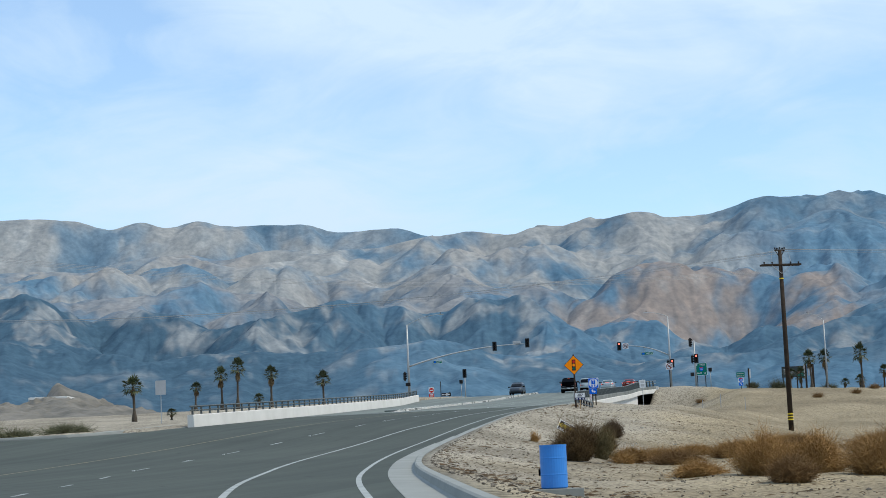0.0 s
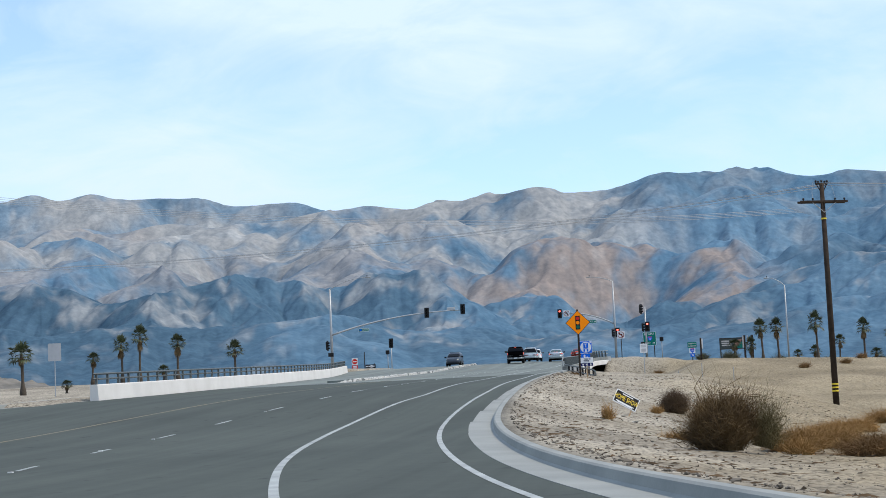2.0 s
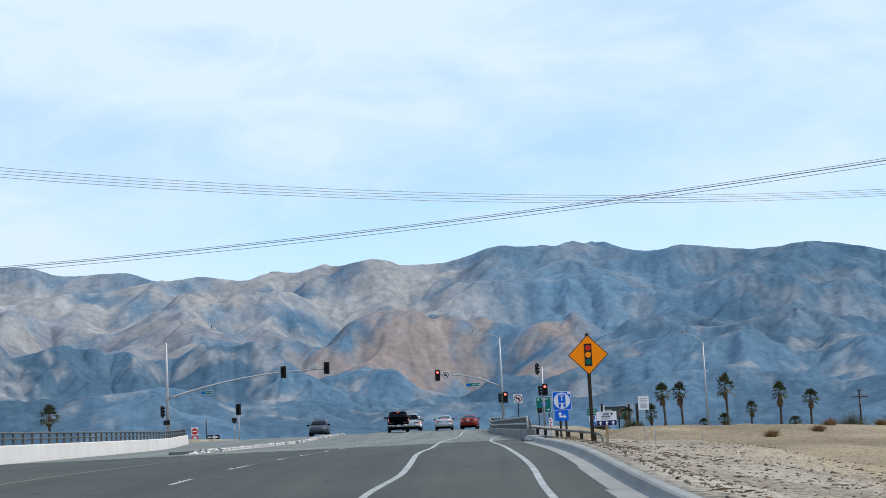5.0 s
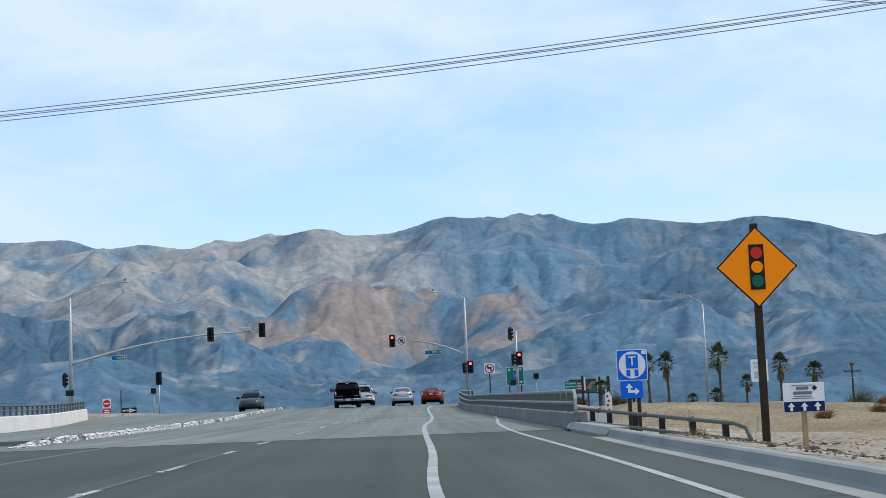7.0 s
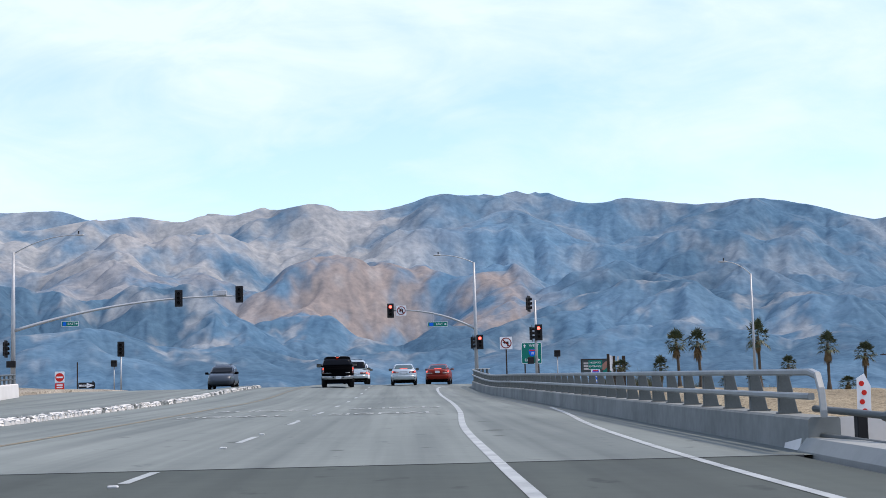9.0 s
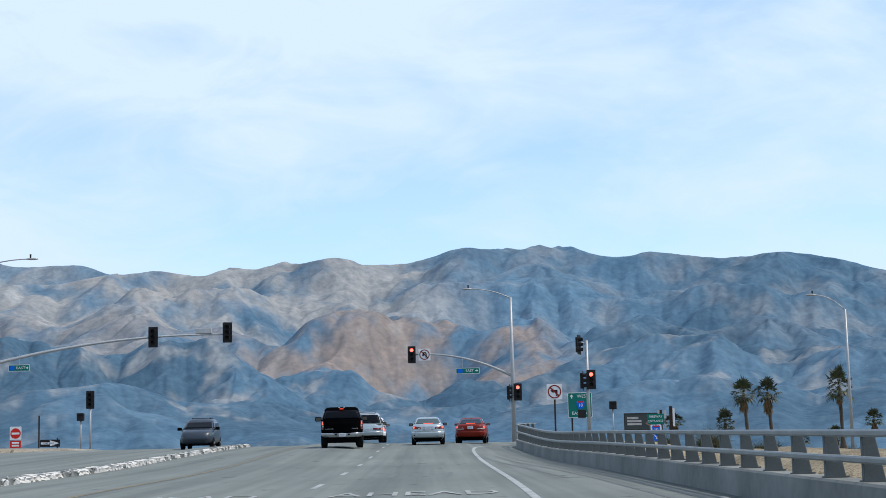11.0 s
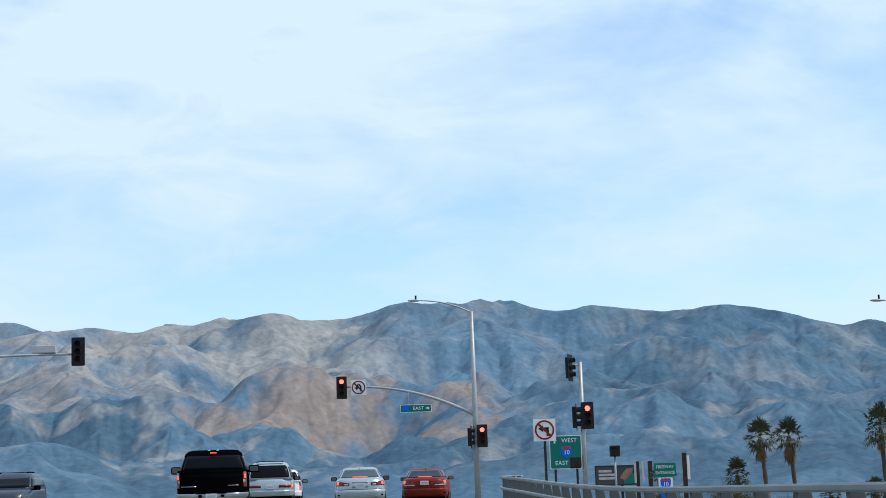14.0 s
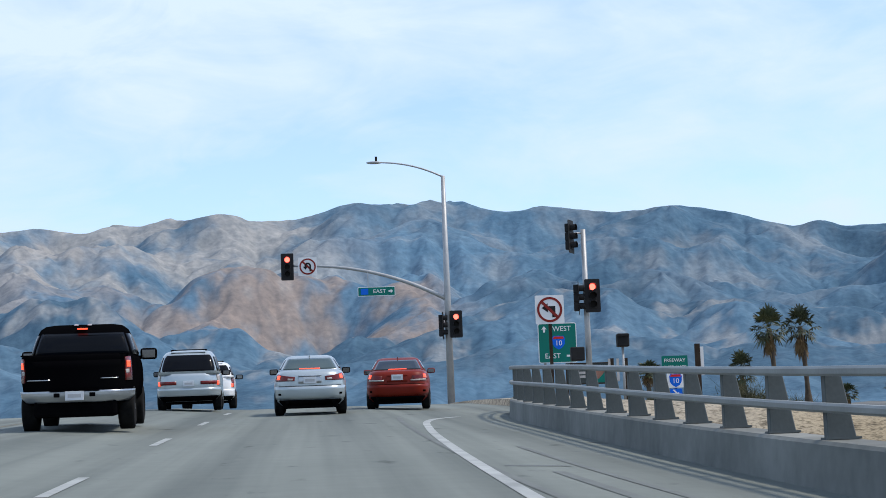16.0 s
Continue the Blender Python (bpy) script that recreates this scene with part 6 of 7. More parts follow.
def wheel_parts(parent, xs, ys, r, w):
    bm = bmesh.new()
    prof = [(0.0, 0.60 * r), (0.02, 0.90 * r), (0.10 * w, 0.985 * r), (0.2 * w, r), (0.8 * w, r), (0.9 * w, 0.985 * r), (w - 0.02, 0.9 * r), (w, 0.60 * r)]
    n = 28
    rows = [[bm.verts.new((u - w / 2, v * math.cos(2 * math.pi * k / n), v * math.sin(2 * math.pi * k / n))) for k in range(n)] for u, v in prof]
    for a, b in zip(rows, rows[1:] + rows[:1]):
        for k in range(n):
            bm.faces.new((a[k], a[(k + 1) % n], b[(k + 1) % n], b[k]))
    tyre = mesh_of(bm, "tyre", RUBBER, True)
    bm = bmesh.new()
    for k in range(5):
        a = 2 * math.pi * k / 5
        d, t = Vector((0, math.cos(a), math.sin(a))), Vector((0, -math.sin(a), math.cos(a)))
        vs = [bm.verts.new(Vector((u, 0, 0)) + d * q + t * s) for u in (-0.03, 0.02) for q, s in ((0.03, -0.05), (0.62 * r, -0.035), (0.62 * r, 0.035), (0.03, 0.05))]
        for f in ((0, 1, 2, 3), (7, 6, 5, 4), (0, 4, 5, 1), (1, 5, 6, 2), (2, 6, 7, 3), (3, 7, 4, 0)):
            bm.faces.new([vs[i] for i in f])
    tube(bm, [(-0.05, 0, 0), (0.05, 0, 0)], 0.07, 12)
    rim = mesh_of(bm, "rim", STEEL)
    for sx in (-1, 1):
        for y in ys:
            wh = new("wheel")
            wh.empty_display_size = 0.1
            wh.matrix_basis = Matrix.Translation((sx * xs, y, r)) @ Matrix.Rotation(0 if sx > 0 else math.pi, 4, "Z")
            wh.parent = parent
            for nm, me in (("tyre", tyre), ("rim", rim)):
                o = new(nm, me)
                o.parent = wh
                o.location.x = 0.0 if nm == "tyre" else w * 0.3


def mirror(parent, x, y, z, paint, big=1.0):
    """Door mirrors: a rounded housing on a short foot, with a glass that looks back."""
    for sx in (-1, 1):
        cx = sx * (x + 0.13 * big)
        bm = box(bmesh.new(), cx - 0.11 * big, cx + 0.11 * big, y - 0.05 * big, y + 0.07 * big, z - 0.075 * big, z + 0.075 * big, 0.035 * big)
        box(bm, min(sx * (x - 0.06), cx), max(sx * (x - 0.06), cx), y - 0.01, y + 0.04, z - 0.07 * big, z - 0.02 * big, 0.01)
        h = part("mirror", bm, paint, parent, shade=True)
        part("mirror_glass", box(bmesh.new(), cx - 0.085 * big, cx + 0.085 * big, y - 0.05 * big - 0.006, y - 0.05 * big + 0.004, z - 0.052 * big, z + 0.052 * big, 0.004), MIRROR_GLASS, h)


def on_road(x, y, turn=0.0):
    slope = math.atan((zr(y + 1.5) - zr(y - 1.5)) / 3.0)
    return Matrix.Translation((x, y, zr(y) + fall(x, y))) @ Matrix.Rotation(slope if abs(turn) < 90 else slope, 4, "X") @ Matrix.Rotation(radians(turn), 4, "Z")


def number_plate(parent, y, z, w=0.31, h=0.155):
    p = part("number_plate", box(bmesh.new(), -w / 2, w / 2, y - 0.012, y + 0.02, z - h / 2, z + h / 2, 0.004), PLATE, parent, "pale number plate")
    part("plate_bar", box(bmesh.new(), -w * 0.36, w * 0.36, y - 0.016, y - 0.0125, z - h * 0.2, z + h * 0.2), SIGN_GREY, p)


def sedan(name, m, paint, glass, label, lit, wide_tail):
    c = thing(name, m, label, "car")
    low = [(0.24, 0.74, 2.02, -2.08, 6), (0.34, 0.86, 2.20, -2.22, 5), (0.52, 0.89, 2.26, -2.27, 5), (0.70, 0.895, 2.22, -2.27, 5), (0.86, 0.88, 2.05, -2.26, 5), (0.98, 0.85, 1.70, -2.24, 5), (1.06, 0.79, 1.15, -2.16, 5), (1.095, 0.70, 1.0, -2.02, 5), (1.10, 0.62, 0.95, -1.9, 5)]
    top = [(1.05, 0.80, 1.05, -1.72, 7), (1.15, 0.745, 0.75, -1.52, 6.5), (1.28, 0.675, 0.36, -1.25, 6), (1.38, 0.615, 0.08, -1.03, 5.5), (1.435, 0.55, -0.08, -0.87, 5), (1.462, 0.44, -0.2, -0.72, 4)]
    part("body", loft(bmesh.new(), low), paint, c, shade=True)
    part("roof", loft(bmesh.new(), top), paint, c, shade=True)
    patch("rear_window", top, 1.115, 1.39, -128, -52, glass, c, lean=3, m=8, soft=0.06)
    patch("windscreen", top, 1.115, 1.39, 52, 128, GLASS_DARK, c, lean=3)
    for s in (0, 180):
        patch("side_window", top, 1.12, 1.365, s - 36, s + 36, GLASS_DARK, c)
    for s in (-1, 1):
        patch("tail_light", low, 0.835, 1.02, -90 + s * (9 if wide_tail else 6.5), -90 + s * 58, TAIL, c, 0.012, label="red tail light", m=8, wedge=0.45)
        if wide_tail:
            patch("reversing_lamp", low, 0.80, 0.845, -90 + s * 6.5, -90 + s * 48, LENS_PALE, c, 0.016, m=2, wedge=0.2)
        else:
            patch("reversing_lamp", low, 0.85, 0.90, -90 + s * 9, -90 + s * 17, LENS_PALE, c, 0.016, m=2, wedge=0.2)
        if lit:
            patch("brake_lamp", low, 0.875, 0.975, -90 + s * 38, -90 + s * 50, TAIL_LIT, c, 0.020, label="lit brake lamp")
        patch("headlight", low, 0.62, 0.76, 90 + s * 28, 90 + s * 52, GLASS_GREY, c, 0.012)
        patch("bumper_vent", low, 0.49, 0.54, -90 + s * 33, -90 + s * 42, PLASTIC, c, 0.028, m=2)
    patch("bumper", low, 0.40, 0.70, -150, -30, paint, c, 0.022, n=24)
    patch("lower_valance", low, 0.24, 0.375, -133, -47, PLASTIC, c, 0.030, n=20)
    patch("trunk_seam", low, 0.705, 0.718, -130, -50, PLASTIC, c, 0.010, n=20, m=1)
    patch("plate_recess", low, 0.77, 0.945, -93.2, -86.8, BUMPER if not wide_tail else paint, c, 0.004, n=12, m=3)
    patch("high_brake_lamp", top, 1.122, 1.142, -91.6, -88.4, TAIL_LIT if lit else TAIL, c, 0.020, m=1)
    patch("chrome_strip", low, 0.948, 0.962, -93.5, -86.5, CHROME if not wide_tail else paint, c, 0.014, m=1)
    number_plate(c, -2.28, 0.90 if wide_tail else 0.845)
    for s in (-1, 1):
        part("exhaust", tube(bmesh.new(), [(s * 0.56, -2.275, 0.33), (s * 0.56, -2.0, 0.33)], 0.05, 10), PLASTIC, c)
    part("aerial", box(bmesh.new(), -0.012, 0.012, -0.92, -0.84, 1.44, 1.475), paint, c)
    part("underbody", box(bmesh.new(), -0.66, 0.66, -2.1, 2.0, 0.17, 0.32, 0.03), PLASTIC, c)
    mirror(c, 0.80, 0.72, 1.08, PLASTIC if not wide_tail else PAINT_RED)
    wheel_parts(c, 0.765, (1.38, -1.36), 0.325, 0.245)
    return c


def wagon(name, m, paint, label, lit, h=1.76, category="car", hw=0.95, orange=False, rack=True):
    c = thing(name, m, label, category)
    k = h / 1.76
    low = [(0.28, 0.78, 2.10, -2.15, 6), (0.40, 0.92, 2.28, -2.30, 5), (0.60, hw, 2.34, -2.34, 5), (0.86, hw, 2.25, -2.34, 5), (1.0, 0.93 * hw / 0.95, 1.95, -2.31, 5), (1.08, 0.90, 1.45, -2.28, 5)]
    top = [(1.06, 0.89, 1.40, -2.27, 8), (1.25 * k, 0.855, 1.02, -2.19, 7), (1.45 * k, 0.80, 0.66, -2.08, 6.5), (1.62 * k, 0.74, 0.36, -1.94, 6), (1.71 * k, 0.66, 0.18, -1.80, 5), (1.76 * k, 0.52, 0.0, -1.6, 4)]
    part("body", loft(bmesh.new(), low), paint, c, shade=True)
    part("roof", loft(bmesh.new(), top), paint, c, shade=True)
    patch("rear_window", top, 1.15, 1.62 * k, -129, -51, GLASS_BLACK, c, lean=1, n=18, m=14, soft=0.20)
    patch("windscreen", top, 1.14, 1.60 * k, 50, 130, GLASS_BLACK, c, lean=2)
    for s in (0, 180):
        patch("side_window", top, 1.14, 1.56 * k, s - 40, s + 40, GLASS_BLACK, c, n=16)
    for s in (-1, 1):
        patch("tail_light", low, 0.72, 1.06, -90 + s * 44, -90 + s * 58, LENS_PALE if orange else TAIL, c, 0.014, label="clear tail light" if orange else "red tail light")
        if lit:
            patch("brake_lamp", low, 0.74, 0.86, -90 + s * 42, -90 + s * 50, TAIL_LIT, c, 0.022, label="lit brake lamp")
        patch("headlight", low, 0.70, 0.86, 90 + s * 30, 90 + s * 54, GLASS_GREY, c, 0.012)
        part("roof_rail", tube(bmesh.new(), [(s * 0.50, -1.5, h - 0.05), (s * 0.50, -1.4, h + 0.015), (s * 0.50, -0.2, h + 0.02), (s * 0.50, -0.1, h - 0.02)], 0.022, 8), PLASTIC, c)
    if orange:
        for s in (-1, 1):
            patch("tail_strip", low, 0.76, 0.86, -90 + s * 4.5, -90 + s * 47, TAIL, c, 0.016, n=14, m=2, label="red reflector strip on the tailgate")
    patch("bumper", low, 0.42, 0.66, -152, -28, paint, c, 0.024, n=24)
    patch("lower_valance", low, 0.29, 0.43, -140, -40, PLASTIC, c, 0.028, n=20)
    patch("wiper", top, 1.15, 1.18, -100, -84, PLASTIC, c, 0.02, m=1)
    part("roof_bar", box(bmesh.new(), -0.50, 0.50, -1.32, -1.24, h + 0.01, h + 0.04, 0.012), PLASTIC, c)
    number_plate(c, -2.365, 0.79)
    part("roof_spoiler", box(bmesh.new(), -0.50, 0.50, -1.86, -1.55, h - 0.075, h - 0.045, 0.014), paint, c)
    part("underbody", box(bmesh.new(), -0.75, 0.75, -2.0, 2.0, 0.2, 0.34), PLASTIC, c)
    mirror(c, 0.90, 0.95, 1.12, PLASTIC, 1.1)
    wheel_parts(c, 0.80, (1.45, -1.42), 0.345, 0.26)
    return c


def pickup(m):
    c = thing("pickup_truck", m, "black pickup truck with dull chrome rear bumper", "truck")
    low = [(0.48, 0.84, 2.72, -2.74, 6), (0.60, 0.95, 2.84, -2.80, 6), (0.85, 0.985, 2.86, -2.80, 6), (1.10, 0.98, 2.76, -2.80, 6), (1.24, 0.968, 2.2, -2.79, 7), (1.30, 0.95, 1.6, -2.785, 8), (1.32, 0.92, 1.4, -2.77, 8)]
    cab = [(1.25, 0.955, 1.45, -0.95, 8), (1.45, 0.925, 1.08, -0.90, 7), (1.70, 0.84, 0.70, -0.78, 6.5), (1.82, 0.785, 0.5, -0.68, 6), (1.885, 0.70, 0.38, -0.56, 5), (1.91, 0.56, 0.3, -0.4, 4)]
    part("body", loft(bmesh.new(), low), PAINT_BLACK, c, shade=True)
    part("cab", loft(bmesh.new(), cab), PAINT_BLACK, c, shade=True)
    patch("rear_window", cab, 1.34, 1.74, -131, -49, GLASS_BLACK, c, lean=2)
    patch("windscreen", cab, 1.34, 1.76, 49, 131, GLASS_BLACK, c, lean=2)
    for s in (0, 180):
        patch("side_window", cab, 1.34, 1.72, s - 40, s + 40, GLASS_BLACK, c, n=16)
    part("bed_rail", tube(bmesh.new(), [(-0.90, -1.1, 1.322), (-0.90, -2.70, 1.322), (0.90, -2.70, 1.322), (0.90, -1.1, 1.322)], 0.012, 8), PAINT_BLACK, c)
    patch("tailgate", low, 0.66, 1.22, -128, -52, PAINT_BLACK, c, 0.012, n=16, m=5)
    patch("tailgate_trim", low, 0.885, 0.903, -123, -94, BUMPER, c, 0.018, m=1)
    patch("tailgate_badge", low, 0.90, 0.913, -84.8, -66, BUMPER, c, 0.018, m=1)
    for s in (-1, 1):
        patch("tail_light", low, 0.86, 1.27, -90 + s * 39, -90 + s * 60, TAIL, c, 0.016, n=6, label="red tail light")
        patch("brake_lamp", low, 1.09, 1.20, -90 + s * 43, -90 + s * 54, TAIL_LIT, c, 0.021, n=4, label="lit brake lamp")
        patch("reversing_lamp", low, 0.985, 1.05, -90 + s * 40, -90 + s * 50, LENS_PALE, c, 0.020, n=4)
        patch("headlight", low, 0.85, 1.02, 90 + s * 34, 90 + s * 54, GLASS_GREY, c, 0.012)
    patch("rear_bumper", low, 0.505, 0.70, -158, -22, BUMPER, c, 0.055, n=30, m=6, label="dull chrome step bumper")
    part("bumper_step", box(bmesh.new(), -0.42, 0.42, -2.875, -2.78, 0.695, 0.712, 0.005), PLASTIC, c)
    for s in (-1, 1):
        part("bumper_notch", box(bmesh.new(), s * 0.30 - 0.05, s * 0.30 + 0.05, -2.872, -2.80, 0.60, 0.67, 0.01), PLASTIC, c)
    number_plate(c, -2.872, 0.62)
    for s in (-1, 1):
        part("marker_lamp", box(bmesh.new(), s * 0.12 - 0.035, s * 0.12 + 0.035, -0.62, -0.58, 1.885, 1.912, 0.005), SIGN_WHITE, c)
    part("high_brake_lamp", box(bmesh.new(), -0.09, 0.09, -0.79, -0.70, 1.81, 1.835, 0.005), TAIL_LIT, c)
    part("underbody", box(bmesh.new(), -0.70, 0.70, -2.74, 2.6, 0.25, 0.56, 0.06), PLASTIC, c)
    mirror(c, 0.93, 0.98, 1.36, PLASTIC, 1.45)
    wheel_parts(c, 0.83, (1.85, -1.75), 0.39, 0.31)


pickup(on_road(-6.05, 106.3, 3.0))
sedan("silver_sedan", on_road(-1.92, 118.1), PAINT_SILVER, GLASS_GREY, "silver four-door sedan with lit brake lamps", True, False)
sedan("red_sedan", on_road(0.62, 124.0, -4.0), PAINT_RED, GLASS_DARK, "dark red four-door sedan with lit brake lamps", True, True)
wagon("minivan", on_road(-5.5, 126.5, 2.0), PAINT_SILVER, "silver-white minivan with roof rails and lit brake lamps", True, orange=True)
wagon("white_hatchback", on_road(-5.5, 136.0, 2.0), PAINT_WHITE, "white five-door hatchback ahead of the minivan", True, h=1.62, hw=0.92)
wagon("dark_suv", on_road(-14.6, 121.0, 180.0), PAINT_NAVY, "dark blue-grey sport utility vehicle facing the bridge", False, h=1.68, hw=0.93)


# ---------------------------------------------------------------- plants
def fan_palm(seed, height, reach, skirt):
    """A fan palm: ringed trunk, hanging dead leaves, and a crown of split fans."""
    rnd = random.Random(seed)
    p = thing("palm_tree", pose(0, 0, -50), "desert fan palm with green crown and brown dead skirt", "palm tree", "desert fan palms")
    lean = Vector((rnd.uniform(-0.06, 0.06), rnd.uniform(-0.06, 0.06), 0)) * height
    pts = [Vector((lean.x * (t * t), lean.y * t * t, height * t - 0.2 * (t == 0))) for t in [k / 10 for k in range(11)]]
    rr = [0.36 - 0.20 * smooth(0.1, 0.32, k / 10) + 0.02 * (k % 2) for k in range(11)]
    part("trunk", tube(bmesh.new(), pts, [q * (0.75 + 0.05 * height) * 0.95 for q in rr], 9), BARK, p, shade=True)
    topp = pts[-1]

    def leaf(bm, az, el, length, fan, droop):
        d = Vector((math.cos(az) * math.cos(el), math.sin(az) * math.cos(el), math.sin(el)))
        side = Vector((-math.sin(az), math.cos(az), 0))
        up = side.cross(d) * -1
        base = topp + d * 0.08
        hub = base + d * length + Vector((0, 0, -droop * length * 0.4))
        w = side * 0.02
        bm.faces.new([bm.verts.new(v) for v in (base - w, base + w, hub + w, hub - w)])
        n = 11
        for i in range(n):
            a = radians(-95 + 190 * i / (n - 1)) + rnd.uniform(-0.06, 0.06)
            dirv = (d * math.cos(a) + side * math.sin(a) + up * rnd.uniform(-0.1, 0.25)).normalized()
            L = fan * rnd.uniform(0.75, 1.1)
            mid = hub + dirv * L * 0.55 + Vector((0, 0, -droop * L * 0.18))
            tip = hub + dirv * L + Vector((0, 0, -droop * L * 0.75))
            s2 = dirv.cross(up).normalized() * fan * 0.085
            v = [bm.verts.new(q) for q in (hub, mid - s2, tip, mid + s2)]
            bm.faces.new(v)
    bm = bmesh.new()
    for k in range(34):
        el = radians(86 - 112 * (k / 33) ** 0.9 + rnd.uniform(-9, 9))
        leaf(bm, k * 2.39996 + rnd.uniform(-0.3, 0.3), el, reach * rnd.uniform(0.44, 0.70), reach * rnd.uniform(0.46, 0.66), 0.15 + 0.5 * k / 33)
    part("crown", bm, FROND, p)
    bm = bmesh.new()
    for k in range(40):
        leaf(bm, rnd.uniform(0, 6.283), radians(rnd.uniform(-88, -66)), reach * rnd.uniform(0.2, 0.6) * skirt, reach * rnd.uniform(0.22, 0.36) * skirt, 0.9)
    part("dead_skirt", bm, DEAD, p)
    return p


PALMS = [fan_palm(1, 4.6, 1.22, 1.0), fan_palm(2, 4.9, 1.15, 1.3), fan_palm(3, 4.2, 1.25, 0.8), fan_palm(4, 1.9, 0.85, 1.0), fan_palm(5, 4.4, 1.15, 1.15)]
PALM_H = [4.6, 4.9, 4.2, 1.9, 4.4]
first_use = [True] * 5


def plant_palm(kind, x, y, top, turn, scale_xy=1.0):
    z = gz(x, y)
    k = max(0.5, (top - 0.4 - z) / (PALM_H[kind] + 0.5))
    m = Matrix.LocRotScale((x, y, z), Euler((0, 0, radians(turn))), None)
    if first_use[kind]:
        ob, first_use[kind] = PALMS[kind], False
        ob.matrix_basis = m
    else:
        ob = copy_thing(PALMS[kind], m)
    ob.scale = (scale_xy, scale_xy, k)
    return ob


for spec in ((0, 27.4, 184, 16.3, 10), (1, 30.0, 186, 16.5, 80), (2, 35.6, 182, 16.8, 30), (4, 42.6, 181, 15.5, 200), (0, 47.2, 184, 14.6, 140), (3, 25.7, 186, 13.9, 20, 1.1), (3, 33.0, 188, 11.9, 90, 1.0), (3, 35.3, 184, 12.2, 150, 1.1),
             (4, 39.4, 186, 13.6, 250, 0.8), (2, 64.0, 205, 16.6, 60), (1, 70.0, 214, 15.6, 170), (3, 44.0, 179, 11.2, 60, 1.2),
             (1, 24.6, 212.5, 15.1, 40, 1.15), (2, -47.3, 57.7, 9.8, 0, 0.9), (1, -68.0, 145, 14.2, 40, 0.9), (4, -64.0, 146, 16.2, 110), (0, -61.5, 146, 17.3, 170), (1, -54.5, 140, 15.6, 250), (2, -49.0, 151, 15.0, 310), (3, -58.3, 147, 12.2, 10, 1.1), (3, -44.0, 60, 6.4, 70, 0.7)):
    plant_palm(*spec)


def twigs_mesh(rnd, w, d, h, n, seed, spread, fine):
    """Thin twigs that fan out of the ground and fork, within a heap of w x d x h."""
    bm = bmesh.new()
    for _ in range(n):
        az, u = rnd.uniform(0, 6.283), rnd.random() ** 0.55
        el = math.acos(min(1.0, u * 0.98))
        tip = Vector((math.cos(az) * math.sin(math.pi / 2 - el) * w / 2, math.sin(az) * math.sin(math.pi / 2 - el) * d / 2, math.sin(el) * h)) * rnd.uniform(0.45, 1.03)
        tip *= 0.78 + 0.42 * noise.noise((math.cos(az) * 1.6 + seed, math.sin(az) * 1.6, el * 1.5)) + (0.22 if rnd.random() < 0.10 else 0.0)
        tip.z = max(0.02, tip.z)
        root = Vector((tip.x * 0.25 * spread + rnd.uniform(-0.1, 0.1) * w, tip.y * 0.25 * spread + rnd.uniform(-0.1, 0.1) * d, 0.0))
        if fine < 1 and rnd.random() < 0.6:      # side shoots that curl inside the heap
            root = Vector((tip.x * 0.6, tip.y * 0.6, tip.z * rnd.uniform(0.3, 0.9))) + Vector((rnd.uniform(-1, 1), rnd.uniform(-1, 1), rnd.uniform(-0.5, 0.5))) * 0.12 * h
            root.z = max(0.0, root.z)
        prev = root
        wd = rnd.uniform(0.006, 0.014) * (0.6 + 0.4 * max(w, h)) * fine
        steps = 4
        for k in range(1, steps + 1):
            q = root.lerp(tip, k / steps) + Vector((rnd.uniform(-1, 1), rnd.uniform(-1, 1), rnd.uniform(-0.5, 1))) * 0.05 * max(w, h)
            s = Vector((rnd.uniform(-1, 1), rnd.uniform(-1, 1), rnd.uniform(-1, 1))).cross(q - prev)
            s = s.normalized() * wd * (1.1 - k / steps * 0.7) if s.length > 1e-6 else Vector((wd, 0, 0))
            bm.faces.new([bm.verts.new(v) for v in (prev - s, prev + s, q + s * 0.8, q - s * 0.8)])
            if k >= 2:
                e = q + (q - prev) * rnd.uniform(0.5, 1.0) + Vector((rnd.uniform(-1, 1), rnd.uniform(-1, 1), rnd.uniform(-0.4, 1))) * 0.09 * max(w, h)
                e.z = max(e.z, 0.01)
                bm.faces.new([bm.verts.new(v) for v in (q - s * 0.7, q + s * 0.7, e)])
            prev = q
    return bm


def brush(name, x, y, w, d, h, material, seed, label, n=520, category="bush", lift=0.0, spread=1.0, fine=1.0, core=0, sprays=0):
    """A tangle of twigs; big heaps also have a core of darker inner twigs and fine pale sprays on one side."""
    rnd = random.Random(seed)
    t = thing(name, pose(x, y, gz(x, y) - 0.03 + lift), label, category)
    part("brushwood", twigs_mesh(rnd, w, d, h, n, seed, spread, fine), material, t)
    if core:
        part("core", twigs_mesh(rnd, w * 0.66, d * 0.66, h * 0.62, core, seed + 1, 1.3, fine * 1.5), BRUSH_CORE, t, "dark inner twigs")
    if sprays:
        part("sprays", twigs_mesh(rnd, w * 0.6, d * 0.7, h * 0.92, sprays, seed + 2, 1.0, fine * 0.7), OLIVE, t, "fine olive sprays", at=pose(w * 0.33, 0, 0.05, 0, 14, 0))
    return t


